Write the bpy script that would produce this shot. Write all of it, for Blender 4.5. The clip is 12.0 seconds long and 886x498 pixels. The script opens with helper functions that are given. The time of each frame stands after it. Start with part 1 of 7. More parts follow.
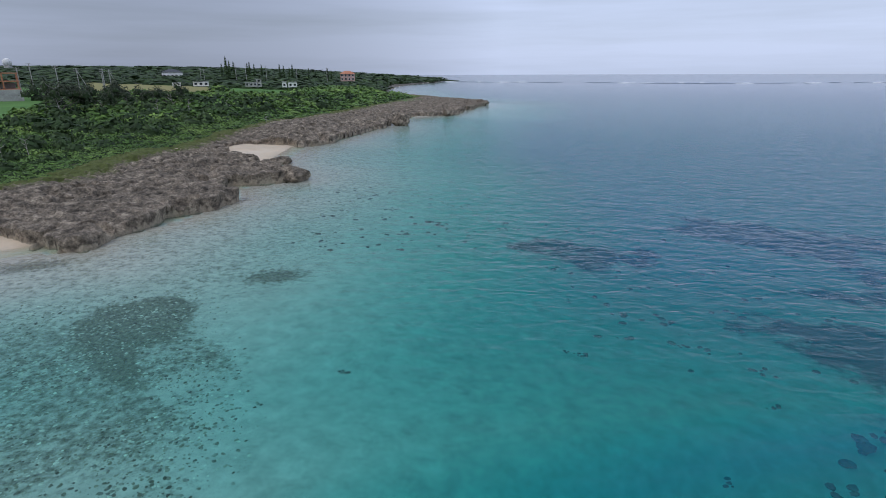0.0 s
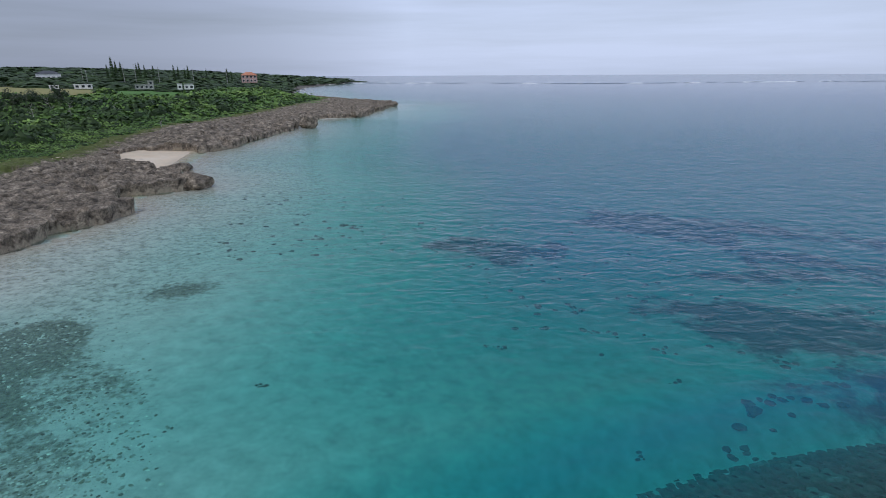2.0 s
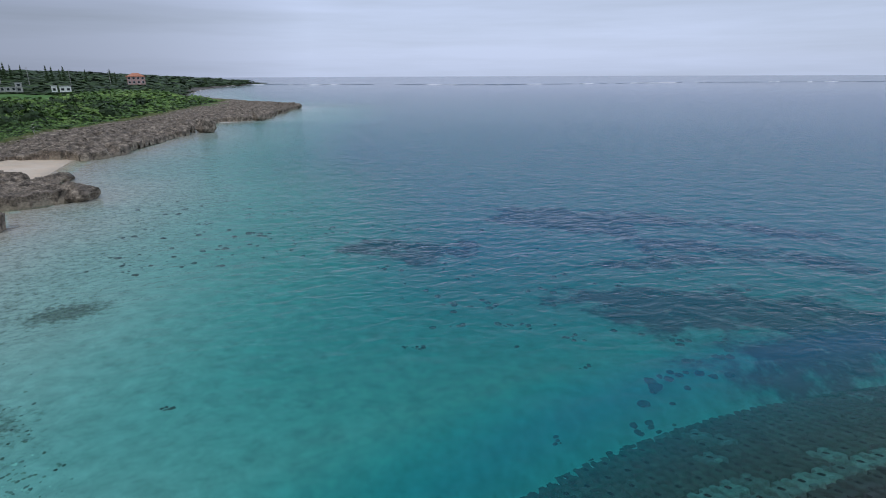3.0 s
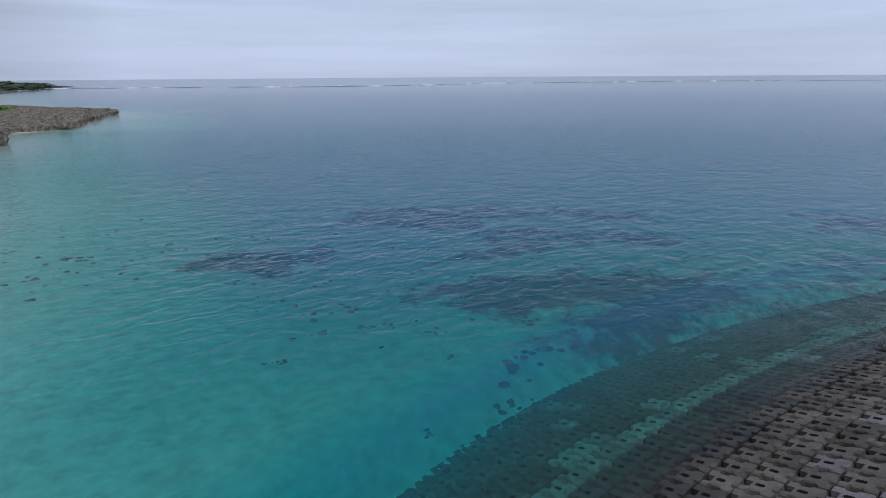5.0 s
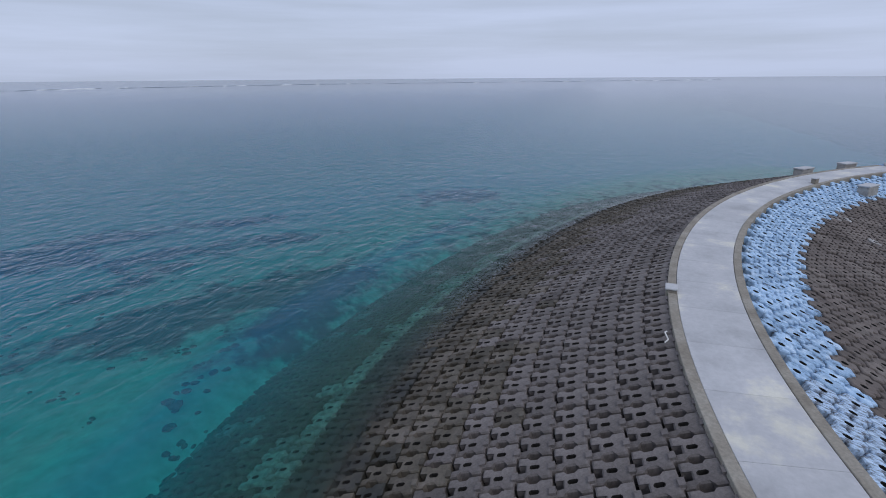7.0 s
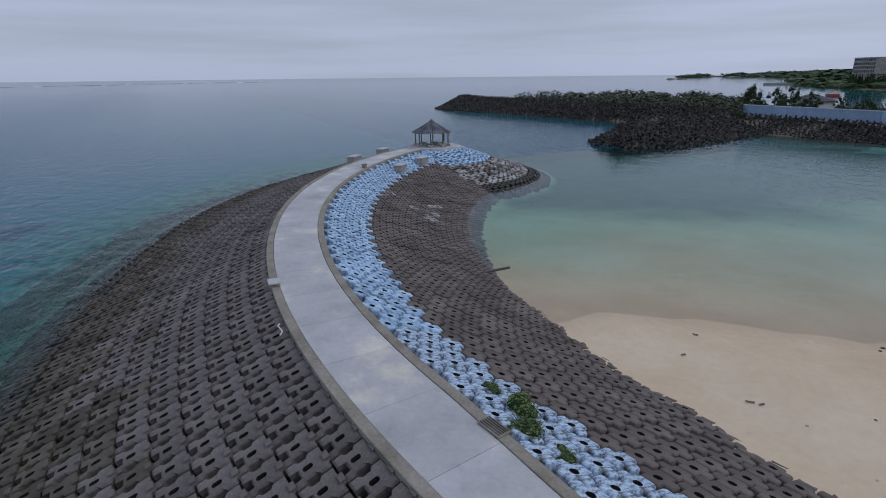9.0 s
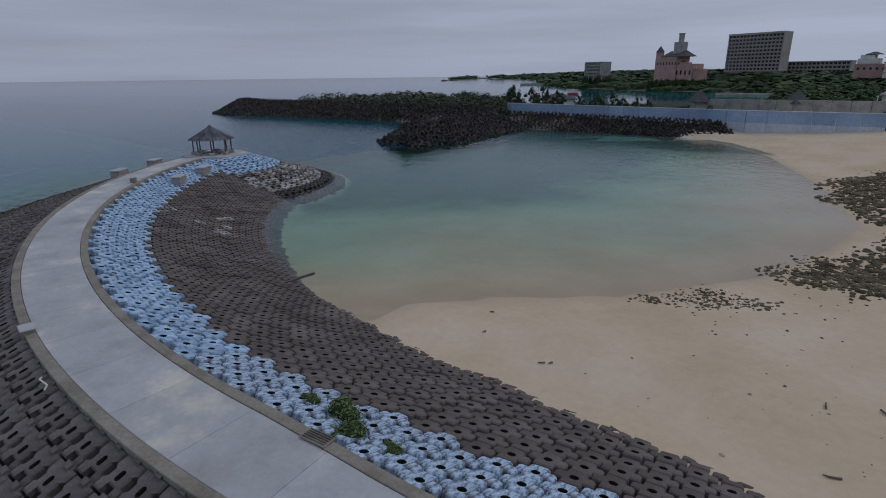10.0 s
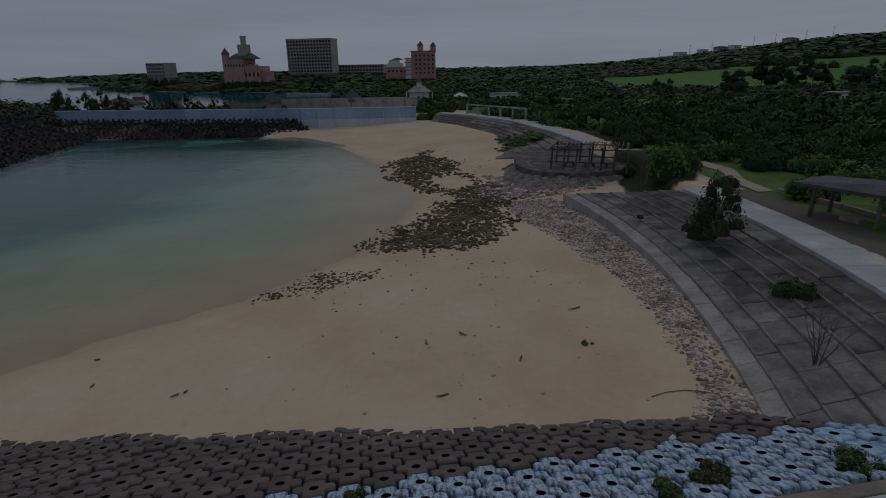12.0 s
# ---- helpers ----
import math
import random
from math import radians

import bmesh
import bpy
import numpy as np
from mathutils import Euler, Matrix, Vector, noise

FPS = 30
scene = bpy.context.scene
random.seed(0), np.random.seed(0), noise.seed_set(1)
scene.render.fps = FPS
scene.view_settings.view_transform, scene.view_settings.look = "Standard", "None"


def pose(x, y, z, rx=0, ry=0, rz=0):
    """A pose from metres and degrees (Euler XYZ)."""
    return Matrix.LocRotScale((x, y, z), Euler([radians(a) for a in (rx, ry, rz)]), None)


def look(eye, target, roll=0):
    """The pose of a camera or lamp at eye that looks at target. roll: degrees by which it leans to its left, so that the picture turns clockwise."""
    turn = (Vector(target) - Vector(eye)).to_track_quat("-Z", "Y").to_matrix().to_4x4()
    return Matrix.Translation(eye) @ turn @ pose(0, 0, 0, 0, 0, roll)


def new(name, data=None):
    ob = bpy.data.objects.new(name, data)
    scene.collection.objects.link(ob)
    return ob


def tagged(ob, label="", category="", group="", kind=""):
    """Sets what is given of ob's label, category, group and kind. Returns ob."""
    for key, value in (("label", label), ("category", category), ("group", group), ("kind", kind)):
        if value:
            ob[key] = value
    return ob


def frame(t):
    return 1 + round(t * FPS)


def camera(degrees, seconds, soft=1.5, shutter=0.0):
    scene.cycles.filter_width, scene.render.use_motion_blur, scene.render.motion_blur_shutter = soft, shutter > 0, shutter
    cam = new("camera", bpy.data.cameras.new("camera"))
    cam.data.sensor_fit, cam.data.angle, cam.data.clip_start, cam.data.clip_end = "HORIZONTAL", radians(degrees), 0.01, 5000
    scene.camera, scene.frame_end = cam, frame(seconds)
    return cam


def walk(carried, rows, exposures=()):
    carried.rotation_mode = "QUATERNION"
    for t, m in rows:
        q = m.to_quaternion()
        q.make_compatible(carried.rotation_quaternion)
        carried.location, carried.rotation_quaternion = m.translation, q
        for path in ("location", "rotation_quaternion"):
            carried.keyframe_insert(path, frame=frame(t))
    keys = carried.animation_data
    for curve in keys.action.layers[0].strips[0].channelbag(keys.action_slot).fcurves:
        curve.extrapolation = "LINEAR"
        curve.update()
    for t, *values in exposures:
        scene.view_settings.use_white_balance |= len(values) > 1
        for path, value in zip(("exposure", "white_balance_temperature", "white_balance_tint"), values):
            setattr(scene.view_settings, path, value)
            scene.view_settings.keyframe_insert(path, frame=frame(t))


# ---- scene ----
cam = camera(78.93, 12.0, soft=1.0)

# ---------------------------------------------------------------- camera: it hangs in one place and turns
EYE = (0.0, 0.0, 14.4)
TURNS = [
    (0.0, 0.00, -18.10, 0.20),
    (0.5, -0.88, -18.08, 0.26),
    (1.0, -2.95, -18.09, 0.35),
    (1.5, -5.44, -18.06, 0.21),
    (2.0, -9.35, -18.04, 0.29),
    (2.5, -14.39, -17.97, 0.14),
    (3.0, -18.96, -17.95, 0.24),
    (3.2, -20.59, -17.87, 0.24),
    (4.8, -32.17, -17.86, 0.47),
    (5.0, -35.04, -17.88, 0.37),
    (5.5, -43.75, -17.89, 0.34),
    (6.0, -53.75, -17.82, 0.24),
    (6.5, -62.81, -17.76, 0.29),
    (7.0, -73.28, -17.75, 0.38),
    (7.2, -77.79, -17.74, 0.41),
    (8.8, -111.78, -17.86, 0.53),
    (9.0, -116.54, -17.87, 0.57),
    (9.5, -127.50, -17.90, 0.53),
    (10.0, -138.36, -17.91, 0.62),
    (10.5, -149.24, -17.99, 0.82),
    (11.0, -159.82, -18.07, 0.78),
    (11.5, -169.12, -18.14, 0.73),
    (12.0, -179.99, -18.22, 0.68),
]
walk(cam, [(t, pose(*EYE, 90 + tilt, lean, turn)) for t, turn, tilt, lean in TURNS],
     exposures=[(0.0, 0.1, 6500, 10), (2.0, 0.08, 6500, 10), (3.2, 0.03, 6500, 10), (4.8, 0.0, 6500, 10), (6.5, -0.04, 6550, 10), (7.2, -0.08, 6600, 10), (8.8, -0.35, 6620, 10), (9.5, -0.6, 6700, 10), (10.5, -1.07, 6780, 10), (11.5, -1.5, 6920, 10), (12.0, -1.83, 7060, 10)])

# ---------------------------------------------------------------- sky and sun: a bright overcast day
SUN_UP, SUN_TURN = radians(52), radians(215)


def node(tree, kind, **inputs):
    n = tree.nodes.new(kind)
    for key, value in inputs.items():
        n.inputs[key.replace("_", " ")].default_value = value
    return n


world = bpy.data.worlds.new("overcast_sky")
scene.world = world
world.use_nodes = True
wt = world.node_tree
wt.nodes.clear()
sky = wt.nodes.new("ShaderNodeTexSky")
sky.sky_type, sky.sun_disc, sky.sun_elevation, sky.sun_rotation = "NISHITA", False, SUN_UP, SUN_TURN
sky.dust_density = 2.0
clear = node(wt, "ShaderNodeBackground", Strength=0.07)
wt.links.new(sky.outputs["Color"], clear.inputs["Color"])
coord = wt.nodes.new("ShaderNodeTexCoord")
mapping = wt.nodes.new("ShaderNodeMapping")
mapping.inputs["Scale"].default_value = (1.0, 1.0, 15.0)
wt.links.new(coord.outputs["Generated"], mapping.inputs["Vector"])
puffs = node(wt, "ShaderNodeTexNoise", Scale=1.7, Detail=6.0, Roughness=0.55)
wt.links.new(mapping.outputs["Vector"], puffs.inputs["Vector"])
shade = wt.nodes.new("ShaderNodeValToRGB")
shade.color_ramp.elements[0].position, shade.color_ramp.elements[0].color = 0.34, (0.42, 0.49, 0.65, 1)
shade.color_ramp.elements[1].position, shade.color_ramp.elements[1].color = 0.62, (0.50, 0.58, 0.79, 1)
wt.links.new(puffs.outputs["Fac"], shade.inputs["Fac"])
bearing = wt.nodes.new("ShaderNodeVectorMath")
bearing.operation = "DOT_PRODUCT"
bearing.inputs[1].default_value = (-0.45, 0.89, 0.05)
wt.links.new(coord.outputs["Generated"], bearing.inputs[0])
heavy = node(wt, "ShaderNodeMapRange", From_Min=0.84, From_Max=1.0, To_Min=1.0, To_Max=0.52)
wt.links.new(bearing.outputs["Value"], heavy.inputs["Value"])
dim = wt.nodes.new("ShaderNodeHueSaturation")
wt.links.new(shade.outputs["Color"], dim.inputs["Color"])
south = wt.nodes.new("ShaderNodeVectorMath")
south.operation = "DOT_PRODUCT"
south.inputs[1].default_value = (-0.25, -0.97, 0.0)
wt.links.new(coord.outputs["Generated"], south.inputs[0])
brighter = node(wt, "ShaderNodeMapRange", From_Min=0.3, From_Max=1.0, To_Min=1.0, To_Max=1.2)
wt.links.new(south.outputs["Value"], brighter.inputs["Value"])
product = wt.nodes.new("ShaderNodeMath")
product.operation = "MULTIPLY"
wt.links.new(heavy.outputs["Result"], product.inputs[0])
wt.links.new(brighter.outputs["Result"], product.inputs[1])
wt.links.new(product.outputs[0], dim.inputs["Value"])
cloud = node(wt, "ShaderNodeBackground", Strength=1.2)
wt.links.new(dim.outputs["Color"], cloud.inputs["Color"])
both = wt.nodes.new("ShaderNodeMixShader")
both.inputs["Fac"].default_value = 0.85
wt.links.new(clear.outputs[0], both.inputs[1])
wt.links.new(cloud.outputs[0], both.inputs[2])
out = wt.nodes.new("ShaderNodeOutputWorld")
wt.links.new(both.outputs[0], out.inputs["Surface"])

sun = new("sun", bpy.data.lights.new("sun", "SUN"))
sun.data.energy, sun.data.angle, sun.data.color = 0.65, radians(14), (1.0, 0.96, 0.90)
sun.matrix_world = look((0, 0, 0), (-math.sin(SUN_TURN) * math.cos(SUN_UP), -math.cos(SUN_TURN) * math.cos(SUN_UP), -math.sin(SUN_UP)))

# ---------------------------------------------------------------- materials


def material(name, colours, scale=1.0, fine=12.0, rough=0.85, bump=0.3, bump_size=0.05, metal=0.0, island=0.0, each=0.0, stretch=(1, 1, 1), grainy=0.21):
    """A surface of two or more colours mixed by broad noise, with fine grain, relief and variation from piece to piece."""
    m = bpy.data.materials.new(name)
    m.use_nodes = True
    t = m.node_tree
    b = t.nodes["Principled BSDF"]
    b.inputs["Roughness"].default_value, b.inputs["Metallic"].default_value = rough, metal
    b.inputs["Specular IOR Level"].default_value = 0.3
    co = t.nodes.new("ShaderNodeTexCoord")
    mp = t.nodes.new("ShaderNodeMapping")
    mp.inputs["Scale"].default_value = stretch
    t.links.new(co.outputs["Object"], mp.inputs["Vector"])
    broad = node(t, "ShaderNodeTexNoise", Scale=scale, Detail=5.0, Roughness=0.6)
    t.links.new(mp.outputs["Vector"], broad.inputs["Vector"])
    ramp = t.nodes.new("ShaderNodeValToRGB")
    while len(ramp.color_ramp.elements) < len(colours):
        ramp.color_ramp.elements.new(0.5)
    for i, c in enumerate(colours):
        e = ramp.color_ramp.elements[i]
        e.position = 0.32 + 0.36 * i / max(1, len(colours) - 1)
        e.color = (*c, 1)
    t.links.new(broad.outputs["Fac"], ramp.inputs["Fac"])
    grain = node(t, "ShaderNodeTexNoise", Scale=fine, Detail=4.0, Roughness=0.65)
    t.links.new(mp.outputs["Vector"], grain.inputs["Vector"])
    value = node(t, "ShaderNodeMapRange", From_Min=0.25, From_Max=0.75, To_Min=1 - grainy, To_Max=1 + grainy)
    t.links.new(grain.outputs["Fac"], value.inputs["Value"])
    last = value.outputs["Result"]
    for amount, socket in ((island, lambda: t.nodes.new("ShaderNodeNewGeometry").outputs["Random Per Island"]),
                           (each, lambda: t.nodes.new("ShaderNodeObjectInfo").outputs["Random"])):
        if amount:
            r = node(t, "ShaderNodeMapRange", To_Min=1 - amount, To_Max=1 + amount)
            t.links.new(socket(), r.inputs["Value"])
            mul = t.nodes.new("ShaderNodeMath")
            mul.operation = "MULTIPLY"
            t.links.new(last, mul.inputs[0])
            t.links.new(r.outputs["Result"], mul.inputs[1])
            last = mul.outputs[0]
    hsv = t.nodes.new("ShaderNodeHueSaturation")
    t.links.new(ramp.outputs["Color"], hsv.inputs["Color"])
    t.links.new(last, hsv.inputs["Value"])
    t.links.new(hsv.outputs["Color"], b.inputs["Base Color"])
    if bump:
        bp = node(t, "ShaderNodeBump", Strength=bump, Distance=bump_size)
        t.links.new(grain.outputs["Fac"], bp.inputs["Height"])
        t.links.new(bp.outputs["Normal"], b.inputs["Normal"])
    return m


def blend_by(mat, attribute, colour, low=0.35, high=0.65, noise_scale=1.0, spread=0.6, mottled=0.0, mottle_scale=0.9):
    """Lays a second colour over a material where a named attribute of the mesh is high, with a ragged edge."""
    t = mat.node_tree
    b = t.nodes["Principled BSDF"]
    old = b.inputs["Base Color"].links[0].from_socket
    at = t.nodes.new("ShaderNodeAttribute")
    at.attribute_name = attribute
    co = t.nodes.new("ShaderNodeTexCoord")
    nz = node(t, "ShaderNodeTexNoise", Scale=noise_scale, Detail=6.0, Roughness=0.65)
    t.links.new(co.outputs["Object"], nz.inputs["Vector"])
    off = node(t, "ShaderNodeMath")
    off.operation = "MULTIPLY_ADD"
    off.inputs[1].default_value, off.inputs[2].default_value = spread, -spread / 2
    t.links.new(nz.outputs["Fac"], off.inputs[0])
    add = t.nodes.new("ShaderNodeMath")
    add.operation = "ADD"
    t.links.new(at.outputs["Fac"], add.inputs[0])
    t.links.new(off.outputs[0], add.inputs[1])
    step = node(t, "ShaderNodeMapRange", From_Min=low, From_Max=high)
    step.interpolation_type = "SMOOTHSTEP"
    t.links.new(add.outputs[0], step.inputs["Value"])
    mix = t.nodes.new("ShaderNodeMix")
    mix.data_type = "RGBA"
    t.links.new(step.outputs["Result"], mix.inputs["Factor"])
    t.links.new(old, mix.inputs["A"])
    mix.inputs["B"].default_value = (*colour, 1)
    if mottled:
        spots = node(t, "ShaderNodeTexNoise", Scale=mottle_scale, Detail=7.0, Roughness=0.72)
        t.links.new(co.outputs["Object"], spots.inputs["Vector"])
        tone = node(t, "ShaderNodeMapRange", From_Min=0.3, From_Max=0.7, To_Min=1 - mottled, To_Max=1 + mottled)
        t.links.new(spots.outputs["Fac"], tone.inputs["Value"])
        vary = node(t, "ShaderNodeHueSaturation", Color=(*colour, 1))
        t.links.new(tone.outputs["Result"], vary.inputs["Value"])
        t.links.new(vary.outputs["Color"], mix.inputs["B"])
    t.links.new(mix.outputs["Result"], b.inputs["Base Color"])
    return mat


SAND = material("coral_sand", [(0.59, 0.455, 0.305), (0.66, 0.52, 0.365), (0.71, 0.58, 0.43)], 0.12, 2.2, 0.95, 0.10, 0.03, grainy=0.06)
blend_by(SAND, "coral", (0.57, 0.55, 0.48), 0.3, 0.7, 0.3, 0.3, 0.26, 1.0)
blend_by(SAND, "dirt", (0.15, 0.135, 0.11), 0.4, 0.6, 0.5, 0.4)
# darker deep lagoon bed; also paints the armour's dark reflection beside the bank
blend_by(SAND, "silt_and_reflection", (0.20, 0.21, 0.17), 0.2, 0.8, 0.2, 0.4, 0.2, 0.3)
blend_by(SAND, "weed", (0.010, 0.024, 0.040), 0.20, 0.85, 0.42, 1.9, 0.6, 0.8)
blend_by(SAND, "rubble", (0.20, 0.195, 0.15), 0.40, 0.80, 2.2, 1.2, 0.8, 4.0)
blend_by(SAND, "rocky", (0.13, 0.115, 0.095), 0.40, 0.60, 0.1, 0.6)
blend_by(SAND, "grass", (0.10, 0.165, 0.04), 0.40, 0.60, 0.3, 0.5, 0.35, 0.6)
# near-black ground under scrub: shade between the bushes put into the colour
blend_by(SAND, "scrub_shade", (0.030, 0.036, 0.018), 0.4, 0.6, 0.3, 0.4)
blend_by(SAND, "crop", (0.085, 0.19, 0.038), 0.45, 0.55, 0.08, 0.1, 0.25, 0.08)
blend_by(SAND, "stubble", (0.26, 0.24, 0.09), 0.45, 0.55, 0.08, 0.3)
blend_by(SAND, "wet", (0.40, 0.33, 0.24), 0.3, 0.9, 0.3, 0.3)
BLOCK = material("revetment_concrete", [(0.10, 0.088, 0.084), (0.152, 0.135, 0.129), (0.20, 0.18, 0.172)], 0.35, 9.0, 0.9, 0.5, 0.03, island=0.12, each=0.12, grainy=0.32)
BROWN = material("weathered_concrete", [(0.085, 0.070, 0.062), (0.125, 0.105, 0.095), (0.16, 0.14, 0.125)], 0.35, 9.0, 0.9, 0.35, 0.03, island=0.16, each=0.16)
WETB = material("algae_concrete", [(0.02, 0.022, 0.02), (0.045, 0.042, 0.034), (0.07, 0.062, 0.045)], 0.5, 8.0, 0.6, 0.3, 0.03, island=0.2, each=0.2)
PALEB = material("bleached_concrete", [(0.14, 0.14, 0.118), (0.20, 0.205, 0.172), (0.28, 0.285, 0.24)], 3.0, 8.0, 0.8, 0.3, 0.03, island=0.3)
PAINT = material("flaking_paint", [(0.06, 0.065, 0.075), (0.16, 0.18, 0.21), (0.40, 0.53, 0.69), (0.50, 0.64, 0.80), (0.70, 0.79, 0.86)], 2.2, 14.0, 0.75, 0.4, 0.03, each=0.08, stretch=(1.0, 2.6, 1.0), grainy=0.3)
FRESH = material("sky_blue_paint", [(0.08, 0.10, 0.13), (0.28, 0.43, 0.61), (0.40, 0.56, 0.74), (0.56, 0.69, 0.82)], 2.2, 10.0, 0.75, 0.4, 0.03, island=0.1)
# fill below the blocks, near-black: shade of gaps and holes put into the colour
CORE_SHADE = material("fill_and_gap_shade", [(0.015, 0.014, 0.013), (0.03, 0.028, 0.026)], 0.5, 6.0, 0.95, 0.4, 0.1)
PATH = material("walkway_concrete", [(0.40, 0.40, 0.41), (0.47, 0.475, 0.485), (0.52, 0.52, 0.53), (0.68, 0.66, 0.58)], 0.42, 5.0, 0.85, 0.12, 0.01, each=0.05, grainy=0.08)
KERB = material("kerb_concrete", [(0.21, 0.185, 0.15), (0.285, 0.258, 0.215), (0.34, 0.315, 0.27)], 0.7, 8.0, 0.9, 0.2, 0.01)
DEEPB = material("submerged_concrete", [(0.046, 0.048, 0.036), (0.07, 0.074, 0.055), (0.105, 0.108, 0.08)], 3.0, 8.0, 0.8, 0.3, 0.03, island=0.3)
OLIVE = material("stained_concrete", [(0.062, 0.054, 0.042), (0.10, 0.087, 0.070), (0.145, 0.126, 0.108)], 0.5, 8.0, 0.85, 0.3, 0.03, island=0.22)
ROCK = material("karst_limestone", [(0.058, 0.048, 0.036), (0.15, 0.124, 0.093), (0.245, 0.20, 0.15), (0.40, 0.335, 0.25)], 0.9, 4.0, 0.95, 1.0, 0.25, grainy=0.8)
LEAF = material("scrub_leaves", [(0.045, 0.095, 0.022), (0.10, 0.185, 0.04), (0.20, 0.30, 0.07)], 0.06, 0.5, 0.7, 0.0, island=0.34)
LEAF_DARK = material("dark_leaves", [(0.017, 0.036, 0.012), (0.036, 0.068, 0.020), (0.064, 0.105, 0.028)], 0.05, 0.4, 0.7, 0.0, island=0.32)
# colour of the domes in the bushes: dark, as their shaded inside
SHADE = material("inner_shade", [(0.016, 0.032, 0.010), (0.035, 0.062, 0.018)], 0.3, 2.0, 0.9, 0.0)


def water_material():
    """Sea water: clear over the shallows, taking on its own colour with depth, under a rippled gloss."""
    m = bpy.data.materials.new("sea_water")
    m.use_nodes = True
    t = m.node_tree
    t.nodes.clear()
    at = t.nodes.new("ShaderNodeAttribute")
    at.attribute_name = "depth"

    def fade(k):
        p = t.nodes.new("ShaderNodeMath")
        p.operation = "POWER"
        p.inputs[0].default_value = math.exp(-k)
        t.links.new(at.outputs["Fac"], p.inputs[1])
        return p.outputs[0]

    tint = t.nodes.new("ShaderNodeCombineColor")
    for channel, k in (("Red", 1.10), ("Green", 0.16), ("Blue", 0.16)):
        t.links.new(fade(k), tint.inputs[channel])
    clear_ = t.nodes.new("ShaderNodeBsdfTransparent")
    t.links.new(tint.outputs[0], clear_.inputs["Color"])
    body = t.nodes.new("ShaderNodeBsdfDiffuse")
    hue = t.nodes.new("ShaderNodeValToRGB")
    hue.color_ramp.elements[0].position, hue.color_ramp.elements[0].color = 0.10, (0.10, 0.225, 0.195, 1)
    hue.color_ramp.elements[1].position, hue.color_ramp.elements[1].color = 0.75, (0.003, 0.185, 0.44, 1)
    middle = hue.color_ramp.elements.new(0.27)
    middle.color = (0.005, 0.285, 0.350, 1)
    middle = hue.color_ramp.elements.new(0.45)
    middle.color = (0.003, 0.21, 0.40, 1)
    scaled = node(t, "ShaderNodeMath")
    scaled.operation = "MULTIPLY"
    scaled.inputs[1].default_value = 0.125
    t.links.new(at.outputs["Fac"], scaled.inputs[0])
    t.links.new(scaled.outputs[0], hue.inputs["Fac"])
    t.links.new(hue.outputs["Color"], body.inputs["Color"])
    part_ = t.nodes.new("ShaderNodeMath")
    part_.operation = "SUBTRACT"
    part_.inputs[0].default_value = 1.0
    t.links.new(fade(0.11), part_.inputs[1])
    under = t.nodes.new("ShaderNodeMixShader")
    t.links.new(part_.outputs[0], under.inputs["Fac"])
    t.links.new(clear_.outputs[0], under.inputs[1])
    t.links.new(body.outputs[0], under.inputs[2])
    co = t.nodes.new("ShaderNodeTexCoord")
    mp = t.nodes.new("ShaderNodeMapping")
    mp.inputs["Rotation"].default_value = (0, 0, radians(20))
    mp.inputs["Scale"].default_value = (0.55, 1.0, 1.0)
    t.links.new(co.outputs["Object"], mp.inputs["Vector"])
    chop = node(t, "ShaderNodeTexNoise", Scale=0.95, Detail=3.0, Roughness=0.62, Distortion=0.6)
    t.links.new(mp.outputs["Vector"], chop.inputs["Vector"])
    swell = node(t, "ShaderNodeTexNoise", Scale=0.36, Detail=3.0, Roughness=0.55, Distortion=0.4)
    long_ = t.nodes.new("ShaderNodeMapping")
    long_.inputs["Rotation"].default_value = (0, 0, radians(48))
    long_.inputs["Scale"].default_value = (0.7, 1.0, 1.0)
    t.links.new(co.outputs["Object"], long_.inputs["Vector"])
    t.links.new(long_.outputs["Vector"], swell.inputs["Vector"])
    sea_ = node(t, "ShaderNodeMath")
    sea_.operation = "MULTIPLY_ADD"
    sea_.inputs[1].default_value = 1.2
    t.links.new(swell.outputs["Fac"], sea_.inputs[0])
    t.links.new(chop.outputs["Fac"], sea_.inputs[2])
    bp = node(t, "ShaderNodeBump", Distance=0.5)
    lively = t.nodes.new("ShaderNodeAttribute")
    lively.attribute_name = "chop"
    t.links.new(lively.outputs["Fac"], bp.inputs["Strength"])
    t.links.new(sea_.outputs[0], bp.inputs["Height"])
    gloss = t.nodes.new("ShaderNodeBsdfGlossy")
    matte = node(t, "ShaderNodeMapRange", From_Min=0.1, From_Max=0.3, To_Min=0.06, To_Max=0.14)
    calm_ = t.nodes.new("ShaderNodeAttribute")
    calm_.attribute_name = "ruffled"
    t.links.new(calm_.outputs["Fac"], matte.inputs["Value"])
    t.links.new(matte.outputs["Result"], gloss.inputs["Roughness"])
    t.links.new(bp.outputs["Normal"], gloss.inputs["Normal"])
    fres = node(t, "ShaderNodeFresnel", IOR=1.30)
    t.links.new(bp.outputs["Normal"], fres.inputs["Normal"])
    top = t.nodes.new("ShaderNodeMixShader")
    broken = node(t, "ShaderNodeMapRange", To_Min=1.0, To_Max=0.80)
    t.links.new(calm_.outputs["Fac"], broken.inputs["Value"])
    sheen = t.nodes.new("ShaderNodeMath")
    sheen.operation = "MULTIPLY"
    t.links.new(fres.outputs[0], sheen.inputs[0])
    t.links.new(broken.outputs["Result"], sheen.inputs[1])
    t.links.new(sheen.outputs[0], top.inputs["Fac"])
    t.links.new(under.outputs[0], top.inputs[1])
    t.links.new(gloss.outputs[0], top.inputs[2])
    o = t.nodes.new("ShaderNodeOutputMaterial")
